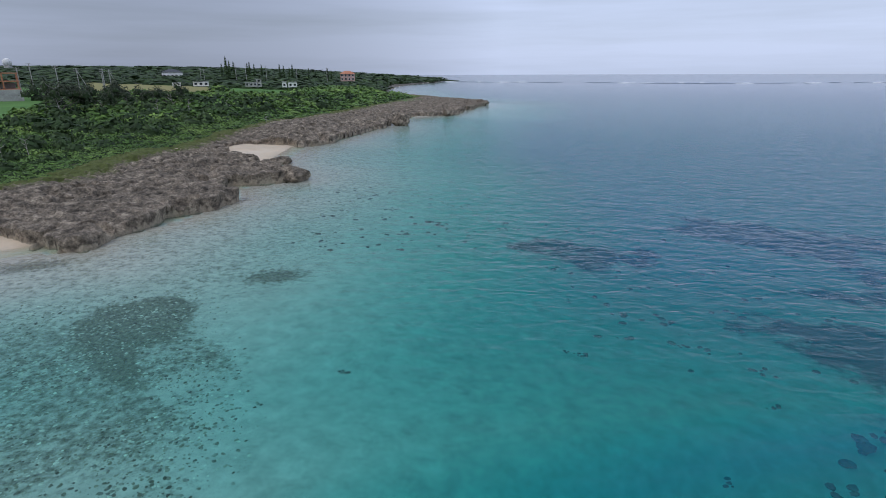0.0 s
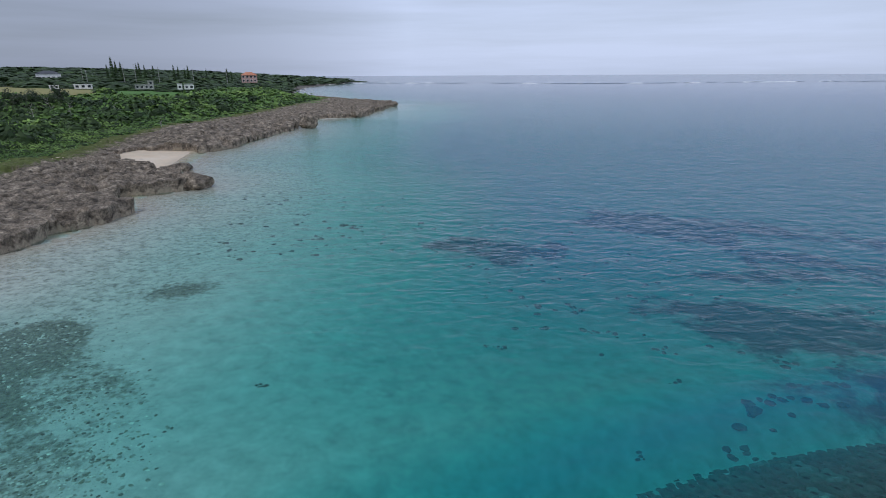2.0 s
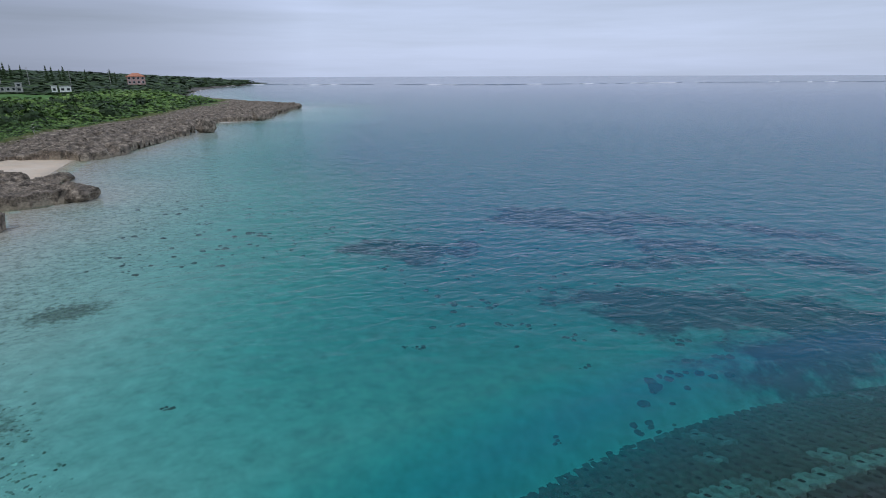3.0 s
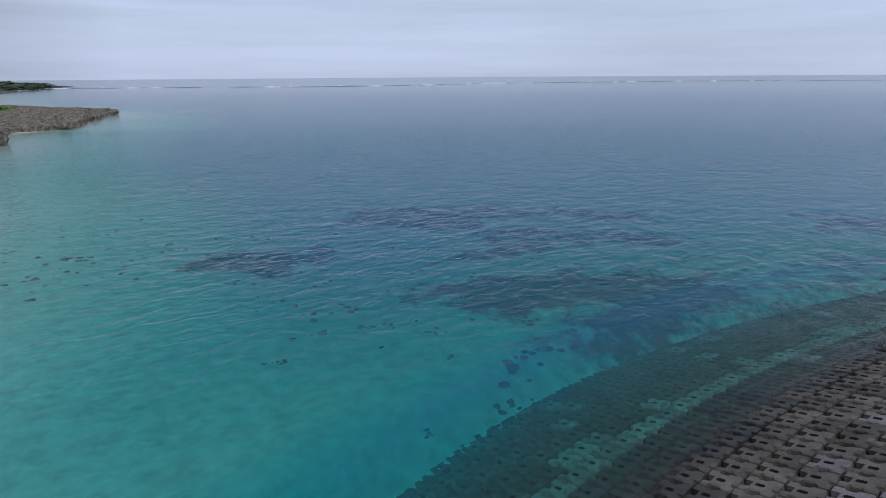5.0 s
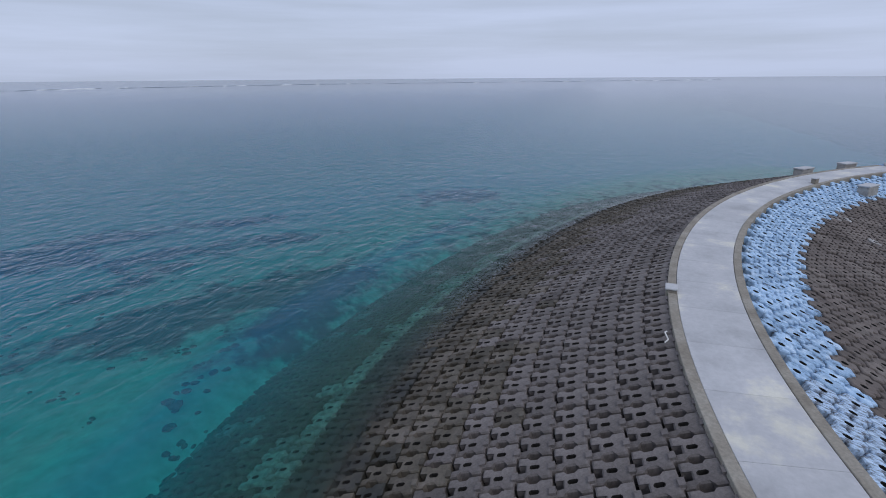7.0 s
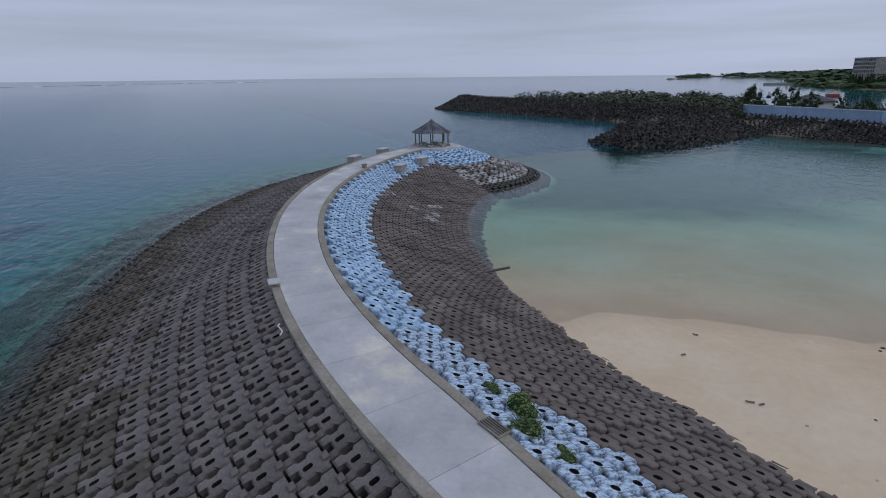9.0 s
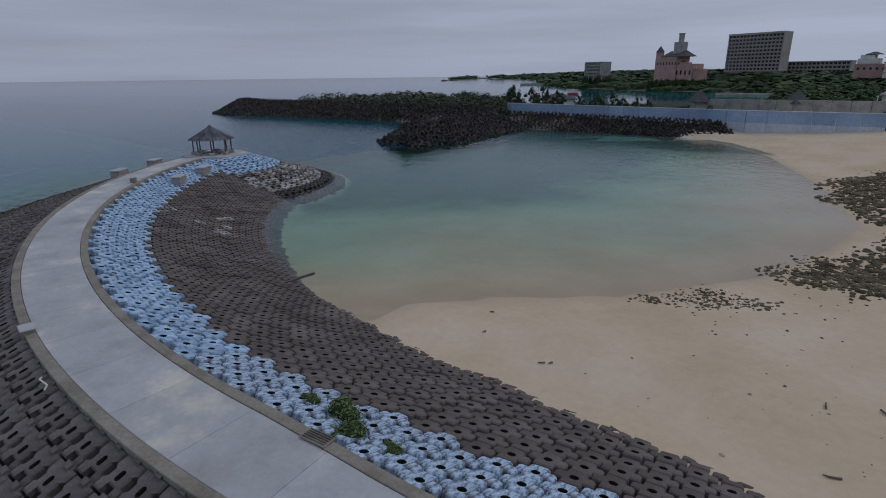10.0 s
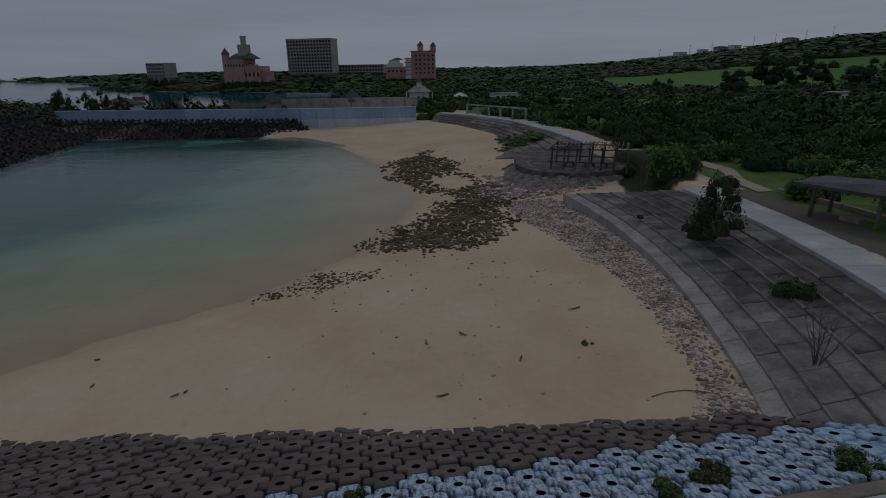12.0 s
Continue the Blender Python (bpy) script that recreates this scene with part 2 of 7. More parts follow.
    t.links.new(top.outputs[0], o.inputs["Surface"])
    return m


WATER = water_material()

# ---------------------------------------------------------------- building helpers


def mesh_of(name, verts, faces, mat, smooth=False, attrs=None, second=None, which=None):
    me = bpy.data.meshes.new(name)
    me.from_pydata([tuple(v) for v in verts] if not isinstance(verts, np.ndarray) else verts.tolist(), [], faces if not isinstance(faces, np.ndarray) else faces.tolist())
    me.materials.append(mat)
    if second is not None:
        me.materials.append(second)
        me.polygons.foreach_set("material_index", np.asarray(which, np.int32))
    if smooth:
        me.polygons.foreach_set("use_smooth", np.ones(len(me.polygons), bool))
    for key, values in (attrs or {}).items():
        a = me.attributes.new(key, "FLOAT", "POINT")
        a.data.foreach_set("value", np.asarray(values, np.float32))
    me.update()
    return me


def bm_mesh(name, bm, mat, smooth=False):
    me = bpy.data.meshes.new(name)
    bm.normal_update()
    bm.to_mesh(me)
    bm.free()
    me.materials.append(mat)
    if smooth:
        me.polygons.foreach_set("use_smooth", np.ones(len(me.polygons), bool))
    return me


def part(name, me, parent, label="", m=None):
    ob = new(name, me)
    ob.parent = parent
    if m is not None:
        ob.matrix_basis = m
    return tagged(ob, label)


def holder(name, m, label, category, group="", kind=""):
    ob = new(name)
    ob.matrix_basis = m
    return tagged(ob, label, category, group, kind)


def box(bm, size, m=None, bevel=0.0):
    """A box of that size, standing on its base centre, moved by m."""
    made = bmesh.ops.create_cube(bm, size=1, matrix=(m or Matrix()) @ Matrix.Translation((0, 0, size[2] / 2)) @ Matrix.Diagonal((*size, 1)))
    if bevel:
        edges = list({e for v in made["verts"] for e in v.link_edges})
        bmesh.ops.bevel(bm, geom=edges, offset=bevel, segments=1, affect="EDGES")


def rod(bm, a, b, r0, r1=None, sides=8):
    a, b = Vector(a), Vector(b)
    m = Matrix.Translation((a + b) / 2) @ (b - a).to_track_quat("Z", "Y").to_matrix().to_4x4()
    bmesh.ops.create_cone(bm, cap_ends=True, segments=sides, radius1=r0, radius2=r0 if r1 is None else r1, depth=(b - a).length, matrix=m)


def boxed(name, size, mat, m=None, bevel=0.0):
    bm = bmesh.new()
    box(bm, size, m, bevel)
    return bm_mesh(name, bm, mat)


def smooth_step(x, a, b):
    u = np.clip((np.asarray(x, float) - a) / (b - a), 0, 1)
    return u * u * (3 - 2 * u)


_rng = np.random.default_rng(7)
_tables = [_rng.random((256, 256)) for _ in range(3)]


def value_noise(x, y, size=1.0, octaves=3, seed=0):
    """Smooth noise of the plan, 0 to 1."""
    total, weight, amp = 0.0, 0.0, 1.0
    x, y = np.asarray(x, float) / size, np.asarray(y, float) / size
    for o in range(octaves):
        tab = _tables[(o + seed) % 3]
        px, py = x * 2 ** o + 17.3 * (seed + 1) * (o + 1), y * 2 ** o + 9.1 * (seed + 1) * (o + 1)
        ix, iy = np.floor(px).astype(int), np.floor(py).astype(int)
        fx, fy = px - ix, py - iy
        fx, fy = fx * fx * (3 - 2 * fx), fy * fy * (3 - 2 * fy)
        a, b = tab[ix % 256, iy % 256], tab[(ix + 1) % 256, iy % 256]
        c, d = tab[ix % 256, (iy + 1) % 256], tab[(ix + 1) % 256, (iy + 1) % 256]
        total = total + amp * ((a * (1 - fx) + b * fx) * (1 - fy) + (c * (1 - fx) + d * fx) * fy)
        weight += amp
        amp *= 0.5
    return total / weight


def inside_distance(poly, x, y):
    """Distance to a polygon's edge, positive inside it."""
    x, y = np.asarray(x, float), np.asarray(y, float)
    best = np.full(x.shape, 1e18)
    odd = np.zeros(x.shape, bool)
    for (ax, ay), (bx, by) in zip(poly, poly[1:] + poly[:1]):
        dx, dy = bx - ax, by - ay
        u = np.clip(((x - ax) * dx + (y - ay) * dy) / (dx * dx + dy * dy), 0, 1)
        best = np.minimum(best, (x - ax - u * dx) ** 2 + (y - ay - u * dy) ** 2)
        cross = (ay > y) != (by > y)
        with np.errstate(divide="ignore", invalid="ignore"):
            odd ^= cross & (x < dx * (y - ay) / (dy if dy else 1e-9) + ax)
    return np.where(odd, 1, -1) * np.sqrt(best)


# ---------------------------------------------------------------- plan of the coast
COAST = [(-42, 40.5), (-36.2, 41.5), (-34.7, 43.2), (-30.8, 43.9), (-30.9, 48.2), (-28, 53.2), (-24.5, 62.6), (-26.9, 70.3), (-21.4, 75.3), (-27.4, 91.6),
         (-28.6, 112.4), (-23.3, 122.1), (-20.3, 136.2), (-16.5, 153.7), (-15, 168), (-16, 185.4), (3.2, 197.6), (23.5, 275),
         (-13.5, 341), (-45, 480), (-49, 661), (-22, 894), (26, 1081)]
SOUTH = [(1350, -1600), (1377, -1744), (1083, -1698), (700, -1150), (438, -708), (303, -551), (207, -470), (123, -450), (70, -390), (66, -290), (83, -266), (133, -238),
         (215, -225), (252, -180), (246, -132), (223, -112.5), (190, -118.8), (150, -125), (128, -126), (104, -131), (73, -131), (54.7, -134.5), (47.2, -134.1)]
LAGOON = [(32.6, -124.4), (20.4, -109.7), (9.7, -85.9), (3.1, -63.6), (4.5, -52.9), (7.1, -42.8), (13.4, -32.9), (19.8, -27.1), (24.8, -20.8), (36, -10), (22, -5.4), (8, -6.2), (-12, -9), (-30, -2), (-60, 10), (-60, 36)]
LAND = COAST + [(0, 1200), (-300, 1800), (-4700, 2600), (-4700, -4600), (900, -4600), (1500, -1800)] + SOUTH + LAGOON
PLATEAU = [(-22, -13), (-22.6, -24), (-24, -38), (-21.5, -51.5), (-22.8, -66), (-21, -82), (-20, -93.5), (-15, -118), (-2, -141), (-2, -175), (-260, -260), (-300, 40), (-60, 20)]
HUB = (22.0, -68.4)          # centre of the causeway's curve
HEAD = (74.9, -35.7)         # centre of the round head with the gazebo
CREST = 4.2
BEND = radians(100)          # here the curve runs out into a straight
HILLS = [(-460, -600, 230, 22), (-720, -330, 330, 22), (-150, -950, 320, 8), (-950, -700, 500, 28), (100, -640, 170, 6), (260, -800, 220, 5),
         (-950, 1250, 420, 12), (-600, 1600, 500, 16), (-250, 680, 110, 8), (-1500, 900, 600, 14), (-60, 950, 120, 3), (700, -1700, 400, 10)]


def draw_in(a, r):
    """How far the lagoon side steps outwards past the bend."""
    return 0.5 * smooth_step(a, radians(97), radians(104)) * (1 - smooth_step(r, 62.0, 64.8))


def causeway_polar(x, y):
    """Plan place to (angle, radius); past the bend the angle goes on as length over a radius of 63 m."""
    dx, dy = np.asarray(x, float) - HUB[0], np.asarray(y, float) - HUB[1]
    a, r = np.arctan2(dy, dx), np.hypot(dx, dy)
    nx, ny = math.cos(BEND), math.sin(BEND)
    run, off = dx * -ny + dy * nx, dx * nx + dy * ny
    straight = (run > 0) & (off > 0)
    a, r = np.where(straight, BEND + run / 63.0, a), np.where(straight, off, r)
    return a, r - draw_in(a, r)


def causeway_place(a, r):
    a, r = np.asarray(a, float), np.asarray(r, float)
    r = r + draw_in(a, r)
    b = np.minimum(a, BEND)
    run = (a - b) * 63.0
    return HUB[0] + r * np.cos(b) - run * math.sin(BEND), HUB[1] + r * np.sin(b) + run * math.cos(BEND)


def sea_fall(a):
    return 0.333 - 0.055 * smooth_step(-np.asarray(a), -radians(80), -radians(48))


OUTER, INNER = 65.1, 61.42


def causeway_height(a, r):
    return np.where(r > OUTER, CREST - 0.15 - (r - OUTER) * sea_fall(a), np.where(r < INNER, CREST - 0.1 - (INNER - r) * 0.333, CREST - 0.05))


def head_height(x, y):
    return CREST - 0.1 - np.maximum(0, np.hypot(x - HEAD[0], y - HEAD[1]) - 4.2) * 0.34


SHORE = SOUTH[-2:] + LAGOON[:9]


def line_distance(line, x, y):
    best = np.full(np.shape(x), 1e18)
    for (ax, ay), (bx, by) in zip(line, line[1:]):
        dx, dy = bx - ax, by - ay
        u = np.clip(((x - ax) * dx + (y - ay) * dy) / (dx * dx + dy * dy), 0, 1)
        best = np.minimum(best, (x - ax - u * dx) ** 2 + (y - ay - u * dy) ** 2)
    return np.sqrt(best)


def ground_height(x, y):
    x, y = np.asarray(x, float), np.asarray(y, float)
    d = inside_distance(LAND, x, y)
    beach = (x > -40) & (x < 40) & (y < 8) & (y > -140) & (d > 0)
    d_land = np.where(beach, np.maximum(d, line_distance(SHORE, x, y)), d)
    south = y < 20
    ramp = np.where(south, 0.081, 0.085)
    land = np.minimum(np.where(south, d_land, d_land - 3.0) * ramp, np.where(south, 2.35 + 0.5 * smooth_step(y, -19.5, -14.5), 2.3)) + np.clip(d - 45, 0, 250) * 0.012
    p = inside_distance(PLATEAU, x, y)
    land = np.where(south, np.maximum(land, land + (4.15 - land) * smooth_step(p, -0.6, 1.2)), land)
    strip = smooth_step(x, 30, 45) * smooth_step(-y, 128, 134) * smooth_step(y, -215, -188)
    land = land + strip * np.clip(d * 0.35, 0, 2.7 - np.minimum(land, 2.7))
    for cx, cy, rad, h in HILLS:
        land = land + h * np.exp(-((x - cx) ** 2 + (y - cy) ** 2) / rad ** 2) * smooth_step(d, 5, 90)
    land = land + (value_noise(x, y, 14, 3) - 0.5) * 0.5 * smooth_step(d, 20, 60)
    ca, cr = causeway_polar(x, y)
    lagoon = south & (x < 110) & (y > -136) & (cr < 62)
    deep = np.where(lagoon, np.minimum(-d * (0.024 + 0.02 * smooth_step(-y, 60, 110)), 1.9), np.minimum(-d * (0.026 + 0.055 * smooth_step(x, -14, 20)), 3.7 + np.clip(-d - 60, 0, 400) * 0.011))
    deep = np.where((x > 84) & (y < -60) & (y > -240), np.maximum(deep, np.minimum(-d * 0.3, 4.0)), deep)
    deep = np.where((cr > 62) & (y > -60), np.maximum(deep, 4.7 * smooth_step(cr, 63, 76) * (1 - smooth_step(cr, 82, 97)) * (1 - smooth_step(ca, radians(88), radians(124))) * (ca > radians(20))), deep)
    slope = np.maximum(np.where(ca > radians(30), causeway_height(ca, cr), -9), head_height(x, y))
    deep = np.where(lagoon & (slope < -0.5), np.minimum(deep, 0.5 + (0.22 + 0.9 * smooth_step(x, 52, 62)) * (-slope - 0.5)), deep)
    deep = deep + (value_noise(x, y, 22, 3, 1) - 0.5) * 0.5 * smooth_step(-d, 2, 12)
    land = land - (0.16 + 0.26 * smooth_step(x, -3, 9) * (1 - smooth_step(x, 12.5, 16.5))) * ((x > -20) & (y < 0) & (y > -40) & (cr < 62)) * smooth_step(slope, -1.2, 0.2)
    return np.where(d > 0, land, -deep), d




# ---------------------------------------------------------------- ground and sea: one sheet each, out to the horizon
FIELDS = {"crop": [[(-92, -345), (-118, -425), (-300, -430), (-330, -350), (-216, -285), (-150, -312)], [(-107, 133), (-140, 199), (-292, 421), (-620, 440), (-330, 150)], [(-117, 293), (-79, 275), (-98, 406), (-181, 467)],
                   [(-73, -250), (-150, -205), (-235, -330), (-118, -403)]],
          "stubble": [[(-183, 281), (-120, 293), (-188, 468), (-360, 556)]]}
WEED_BEDS = [[(6.1, 51.2), (9.6, 47.7), (15.7, 47.3), (22.6, 46.7), (23.1, 53.2), (13.1, 56.9), (8.3, 55.1)], [(30.6, 69.7), (39.3, 65.4), (44.8, 55.3), (39.9, 50.2), (32, 56.1), (28, 62.2)],
             [(28.4, 43.1), (38, 45.8), (43, 41), (38.5, 38), (34.6, 39.7)], [(21.5, 36.8), (30.5, 36.7), (36.5, 32), (40.4, 22.1), (33.5, 23.8), (27, 26.5), (22.2, 30.7)],
             [(35.4, 34.1), (41, 30), (45, 18.8), (36, 17), (28, 19.5), (26.3, 23.8), (31.5, 24.7)],
             [(80.2, 32.3), (88.4, 19.1), (80.9, 13.8), (74.1, 24.5)]]
WEED = [(44, 44, 7, 3.0, -0.8), (52, 37, 6, 2.6, -0.9), (47, 56, 8, 3.5, -0.6), (58, 46, 7, 2.5, -0.8)]


RUBBLE = [(-33, 40, 4, 1.5, 0.4), (-13, 38.7, 3.0, 1.8, 0.3)]
RUBBLE_BEDS = [[(-23.6, 30.8), (-22.0, 32.7), (-20.0, 34.2), (-18.2, 34.8), (-16.4, 33.6), (-15.9, 29.7), (-15.8, 26.0), (-15.2, 22.5), (-17.3, 23.6), (-19.9, 26.4)]]
SPECKLED = [(-29.2, 32.3), (-23.6, 33), (-18, 35), (-14, 30), (-11.7, 24.6), (-9.0, 20.4), (-10, 15), (-18, 14), (-27, 22)]


def weed_at(x, y, beds):
    w = np.zeros(np.shape(x))
    for cx, cy, rx, ry, turn in beds:
        dx, dy = x - cx, y - cy
        u, v = dx * math.cos(turn) + dy * math.sin(turn), dy * math.cos(turn) - dx * math.sin(turn)
        w = np.maximum(w, 1.0 - 0.5 * np.sqrt((u / rx) ** 2 + (v / ry) ** 2))
    return np.clip(w, 0, 1)


def bed_at(x, y, beds, soft=2.0):
    return np.max([smooth_step(inside_distance(p, x, y) + (value_noise(x, y, 3.5, 3, 2) - 0.5) * 3 * soft, -soft, soft) for p in beds], axis=0)


NA = 760
angles = np.linspace(0, 2 * math.pi, NA, endpoint=False)
reach = np.concatenate([[0.0], np.arange(4, 16, 2.0), np.arange(16, 150, 1.15), 150 * (4700 / 150) ** (np.arange(75) / 74)])
NR = len(reach) - 1
GX = (reach[1:, None] * np.cos(angles)).ravel()
GY = (reach[1:, None] * np.sin(angles)).ravel()
ring_i, ang_i = np.meshgrid(np.arange(NR - 1), np.arange(NA), indexing="ij")
nxt = (ang_i + 1) % NA
QUADS = np.stack([ring_i * NA + ang_i, (ring_i + 1) * NA + ang_i, (ring_i + 1) * NA + nxt, ring_i * NA + nxt], -1).reshape(-1, 4)
GZ, GD = ground_height(GX, GY)
CA, CR = causeway_polar(GX, GY)
bank = np.where((CA > radians(28)) & (CA < radians(140)) & (CR > 40) & (CR < 95), causeway_height(CA, CR), -9)
bank = np.maximum(bank, head_height(GX, GY))
PLAT_D = inside_distance(PLATEAU, GX, GY)
grass = np.where(GY > 20, smooth_step(GD, 18, 30), np.maximum(smooth_step(PLAT_D, 2.5, 6), smooth_step(GD, 60, 80)))
grass = np.where((GX > 30) & (GY < -141), smooth_step(GD, 6, 14), grass)
grass = np.where((GX > -25) & (GX < 30) & (GY > -141) & (GY < -60) & (PLAT_D < 1), 0, grass)
rocky = np.where(GY > 300, smooth_step(GD, -1, 1) * (1 - smooth_step(GD, 16, 26)), 0) + np.where((GY < -120) & (GX > 44) | (GY < -285), smooth_step(GD, -7, -3) * (1 - smooth_step(GD, 9, 16)), 0)
field = {k: np.max([smooth_step(inside_distance(p, GX, GY), -2, 2) for p in polys], axis=0) for k, polys in FIELDS.items()}
depth = -np.maximum(GZ, bank)
toe_weed = 0.5 * smooth_step(CR, 83, 86) * (1 - smooth_step(CR, 90, 112)) * smooth_step(-CA, -radians(94), -radians(86)) * smooth_step(CA, radians(15), radians(30))
in_lagoon = (GY < 0) & (GX < 110) & (GY > -136) & (CR < 62)
# bed south of y -106 is darkened: the armour's reflection put into the colour
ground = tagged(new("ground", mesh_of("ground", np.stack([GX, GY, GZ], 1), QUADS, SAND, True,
                {"weed": np.maximum.reduce([weed_at(GX, GY, WEED), 0.9 * bed_at(GX, GY, WEED_BEDS, 2.2), toe_weed]) * (GD < 0), "rubble": np.maximum.reduce([weed_at(GX, GY, RUBBLE), 0.95 * bed_at(GX, GY, RUBBLE_BEDS, 1.0), 0.62 * bed_at(GX, GY, [SPECKLED], 3.0), 0.5 * (1 - smooth_step(-GD, 12, 40)) * (GY > 10)]) * (GD < 0), "coral": ((GY > 10) | (CR > 62)) * np.where(GD < 0.3, 1.0, 0.4), "grass": grass, "dirt": smooth_step(inside_distance([(-24.9, -14), (-24.6, -47), (-28, -47), (-31, -38), (-31.5, -14)], GX, GY), -0.4, 0.4), "silt_and_reflection": np.where(in_lagoon | (GX > 60) & (GY < -60) & (GY > -150), np.maximum(smooth_step(-GZ, 0.25, 1.3), smooth_step(-GY, 106, 118)), 0) * (GD < 2), "wet": np.clip(1 - np.abs(GZ) / 0.35, 0, 1) * 0.55, "rocky": rocky, **field})),
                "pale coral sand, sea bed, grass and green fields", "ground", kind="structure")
calm = np.where(in_lagoon, 0.11, 0.30 + 0.42 * smooth_step(np.hypot(GX, GY), 22, 50) - 0.53 * smooth_step(np.hypot(GX, GY), 70, 230) - 0.08 * smooth_step(np.hypot(GX, GY), 210, 500))
lee = smooth_step(GX, 30, 75) * smooth_step(-GY, -45, 5)
harbour = (GY < -200) & (GX > 0)
calm = np.where(in_lagoon, calm, calm * (1 - 0.65 * lee))
calm = np.where((GY > 10) & ~in_lagoon, calm * (0.3 + 0.7 * smooth_step(-GD, 8, 34)), calm)
calm = np.where(harbour, 0.015, calm)
wet = (depth[QUADS] > -0.8).any(1)
tagged(new("water", mesh_of("water", np.stack([GX, GY, np.zeros_like(GX)], 1), QUADS[wet], WATER, True, {"depth": np.clip(np.where(in_lagoon, depth * 0.7, depth), 0, 8), "chop": calm, "ruffled": np.where(in_lagoon | harbour, 0.0, (1.0 - 0.85 * smooth_step(np.hypot(GX, GY), 150, 800)) * (1 - 0.85 * lee))})),
       "clear turquoise lagoon and sea with light ripples", "sea", kind="structure")

# ---------------------------------------------------------------- causeway: core, walkway, kerbs
AR0, AR1 = radians(31), radians(128)


def sweep(name, profile, a0, a1, steps, mat, parent=None, label=""):
    """A strip of that profile (radius, height above the crest's profile or None for the slope less a depth) along the causeway."""
    a = np.linspace(a0, a1, steps)
    n = len(profile)
    verts, faces = [], []
    for ai in a:
        for r, z in profile:
            x, y = causeway_place(ai, r)
            verts.append((float(x), float(y), float(z(ai, r)) if callable(z) else z))
    for i in range(steps - 1):
        for j in range(n - 1):
            faces.append((i * n + j, i * n + j + 1, (i + 1) * n + j + 1, (i + 1) * n + j))
    me = mesh_of(name, verts, faces, mat)
    return me


def sunk(d):
    return lambda a, r: float(causeway_height(a, r)) - d


core = holder("causeway", pose(0, 0, 0), "curved stone causeway with a concrete walkway on its crest", "causeway", kind="structure")
part("embankment", sweep("embankment", [(89, sunk(3.0)), (86, sunk(0.6)), (77, sunk(0.5)), (OUTER + 0.1, sunk(0.42)), (OUTER - 0.1, 3.9), (INNER + 0.1, 3.9), (INNER - 0.1, sunk(0.42)), (45, sunk(0.5))], AR0, AR1, 120, CORE_SHADE), core)
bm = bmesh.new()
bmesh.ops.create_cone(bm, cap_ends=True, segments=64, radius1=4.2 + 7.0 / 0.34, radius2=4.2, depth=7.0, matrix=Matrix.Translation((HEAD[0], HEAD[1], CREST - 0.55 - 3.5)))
part("embankment", bm_mesh("head_fill", bm, CORE_SHADE), core)


def arc_box(a0, a1, r0, r1, z0, z1, steps=8, bevel=0.02):
    """A curved slab between two angles and two radii, with worn upper edges."""
    rows = []
    for i in range(steps + 1):
        a = a0 + (a1 - a0) * i / steps
        rows.append([(*map(float, causeway_place(a, r)), z) for r, z in ((r0, z0), (r0, z1 - bevel), (r0 + bevel, z1), (r1 - bevel, z1), (r1, z1 - bevel), (r1, z0))])
    verts = [v for row in rows for v in row]
    faces = [(i * 6 + j, i * 6 + j + 1, (i + 1) * 6 + j + 1, (i + 1) * 6 + j) for i in range(steps) for j in range(5)]
    faces += [tuple(range(5, -1, -1)), tuple(steps * 6 + j for j in range(6))]
    return verts, faces


first = radians(96.9)
span = 3.55 / 63.0
a = first - math.floor((first - radians(34.0)) / span) * span
while a < AR1 - span:
    v, f = arc_box(a + 0.00012, a + span - 0.00012, INNER + 0.42, OUTER - 0.42, 3.6, CREST, 6, 0.012)
    part("slab", mesh_of("slab", v, f, PATH), core, "pale concrete walkway slab")
    for r0, r1 in ((INNER, INNER + 0.40), (OUTER - 0.40, OUTER)):
        v, f = arc_box(a + 0.00004, a + span - 0.00004, r0, r1, 3.3, CREST + 0.03, 6, 0.02)
        part("kerb", mesh_of("kerb", v, f, KERB), core)
    a += span

# round platform under the gazebo
bm = bmesh.new()
bmesh.ops.create_cone(bm, cap_ends=True, segments=48, radius1=4.25, radius2=4.2, depth=0.6, matrix=Matrix.Translation((HEAD[0], HEAD[1], CREST - 0.27)))
part("platform", bm_mesh("platform", bm, PATH), core, "round concrete platform")

# ---------------------------------------------------------------- revetment blocks


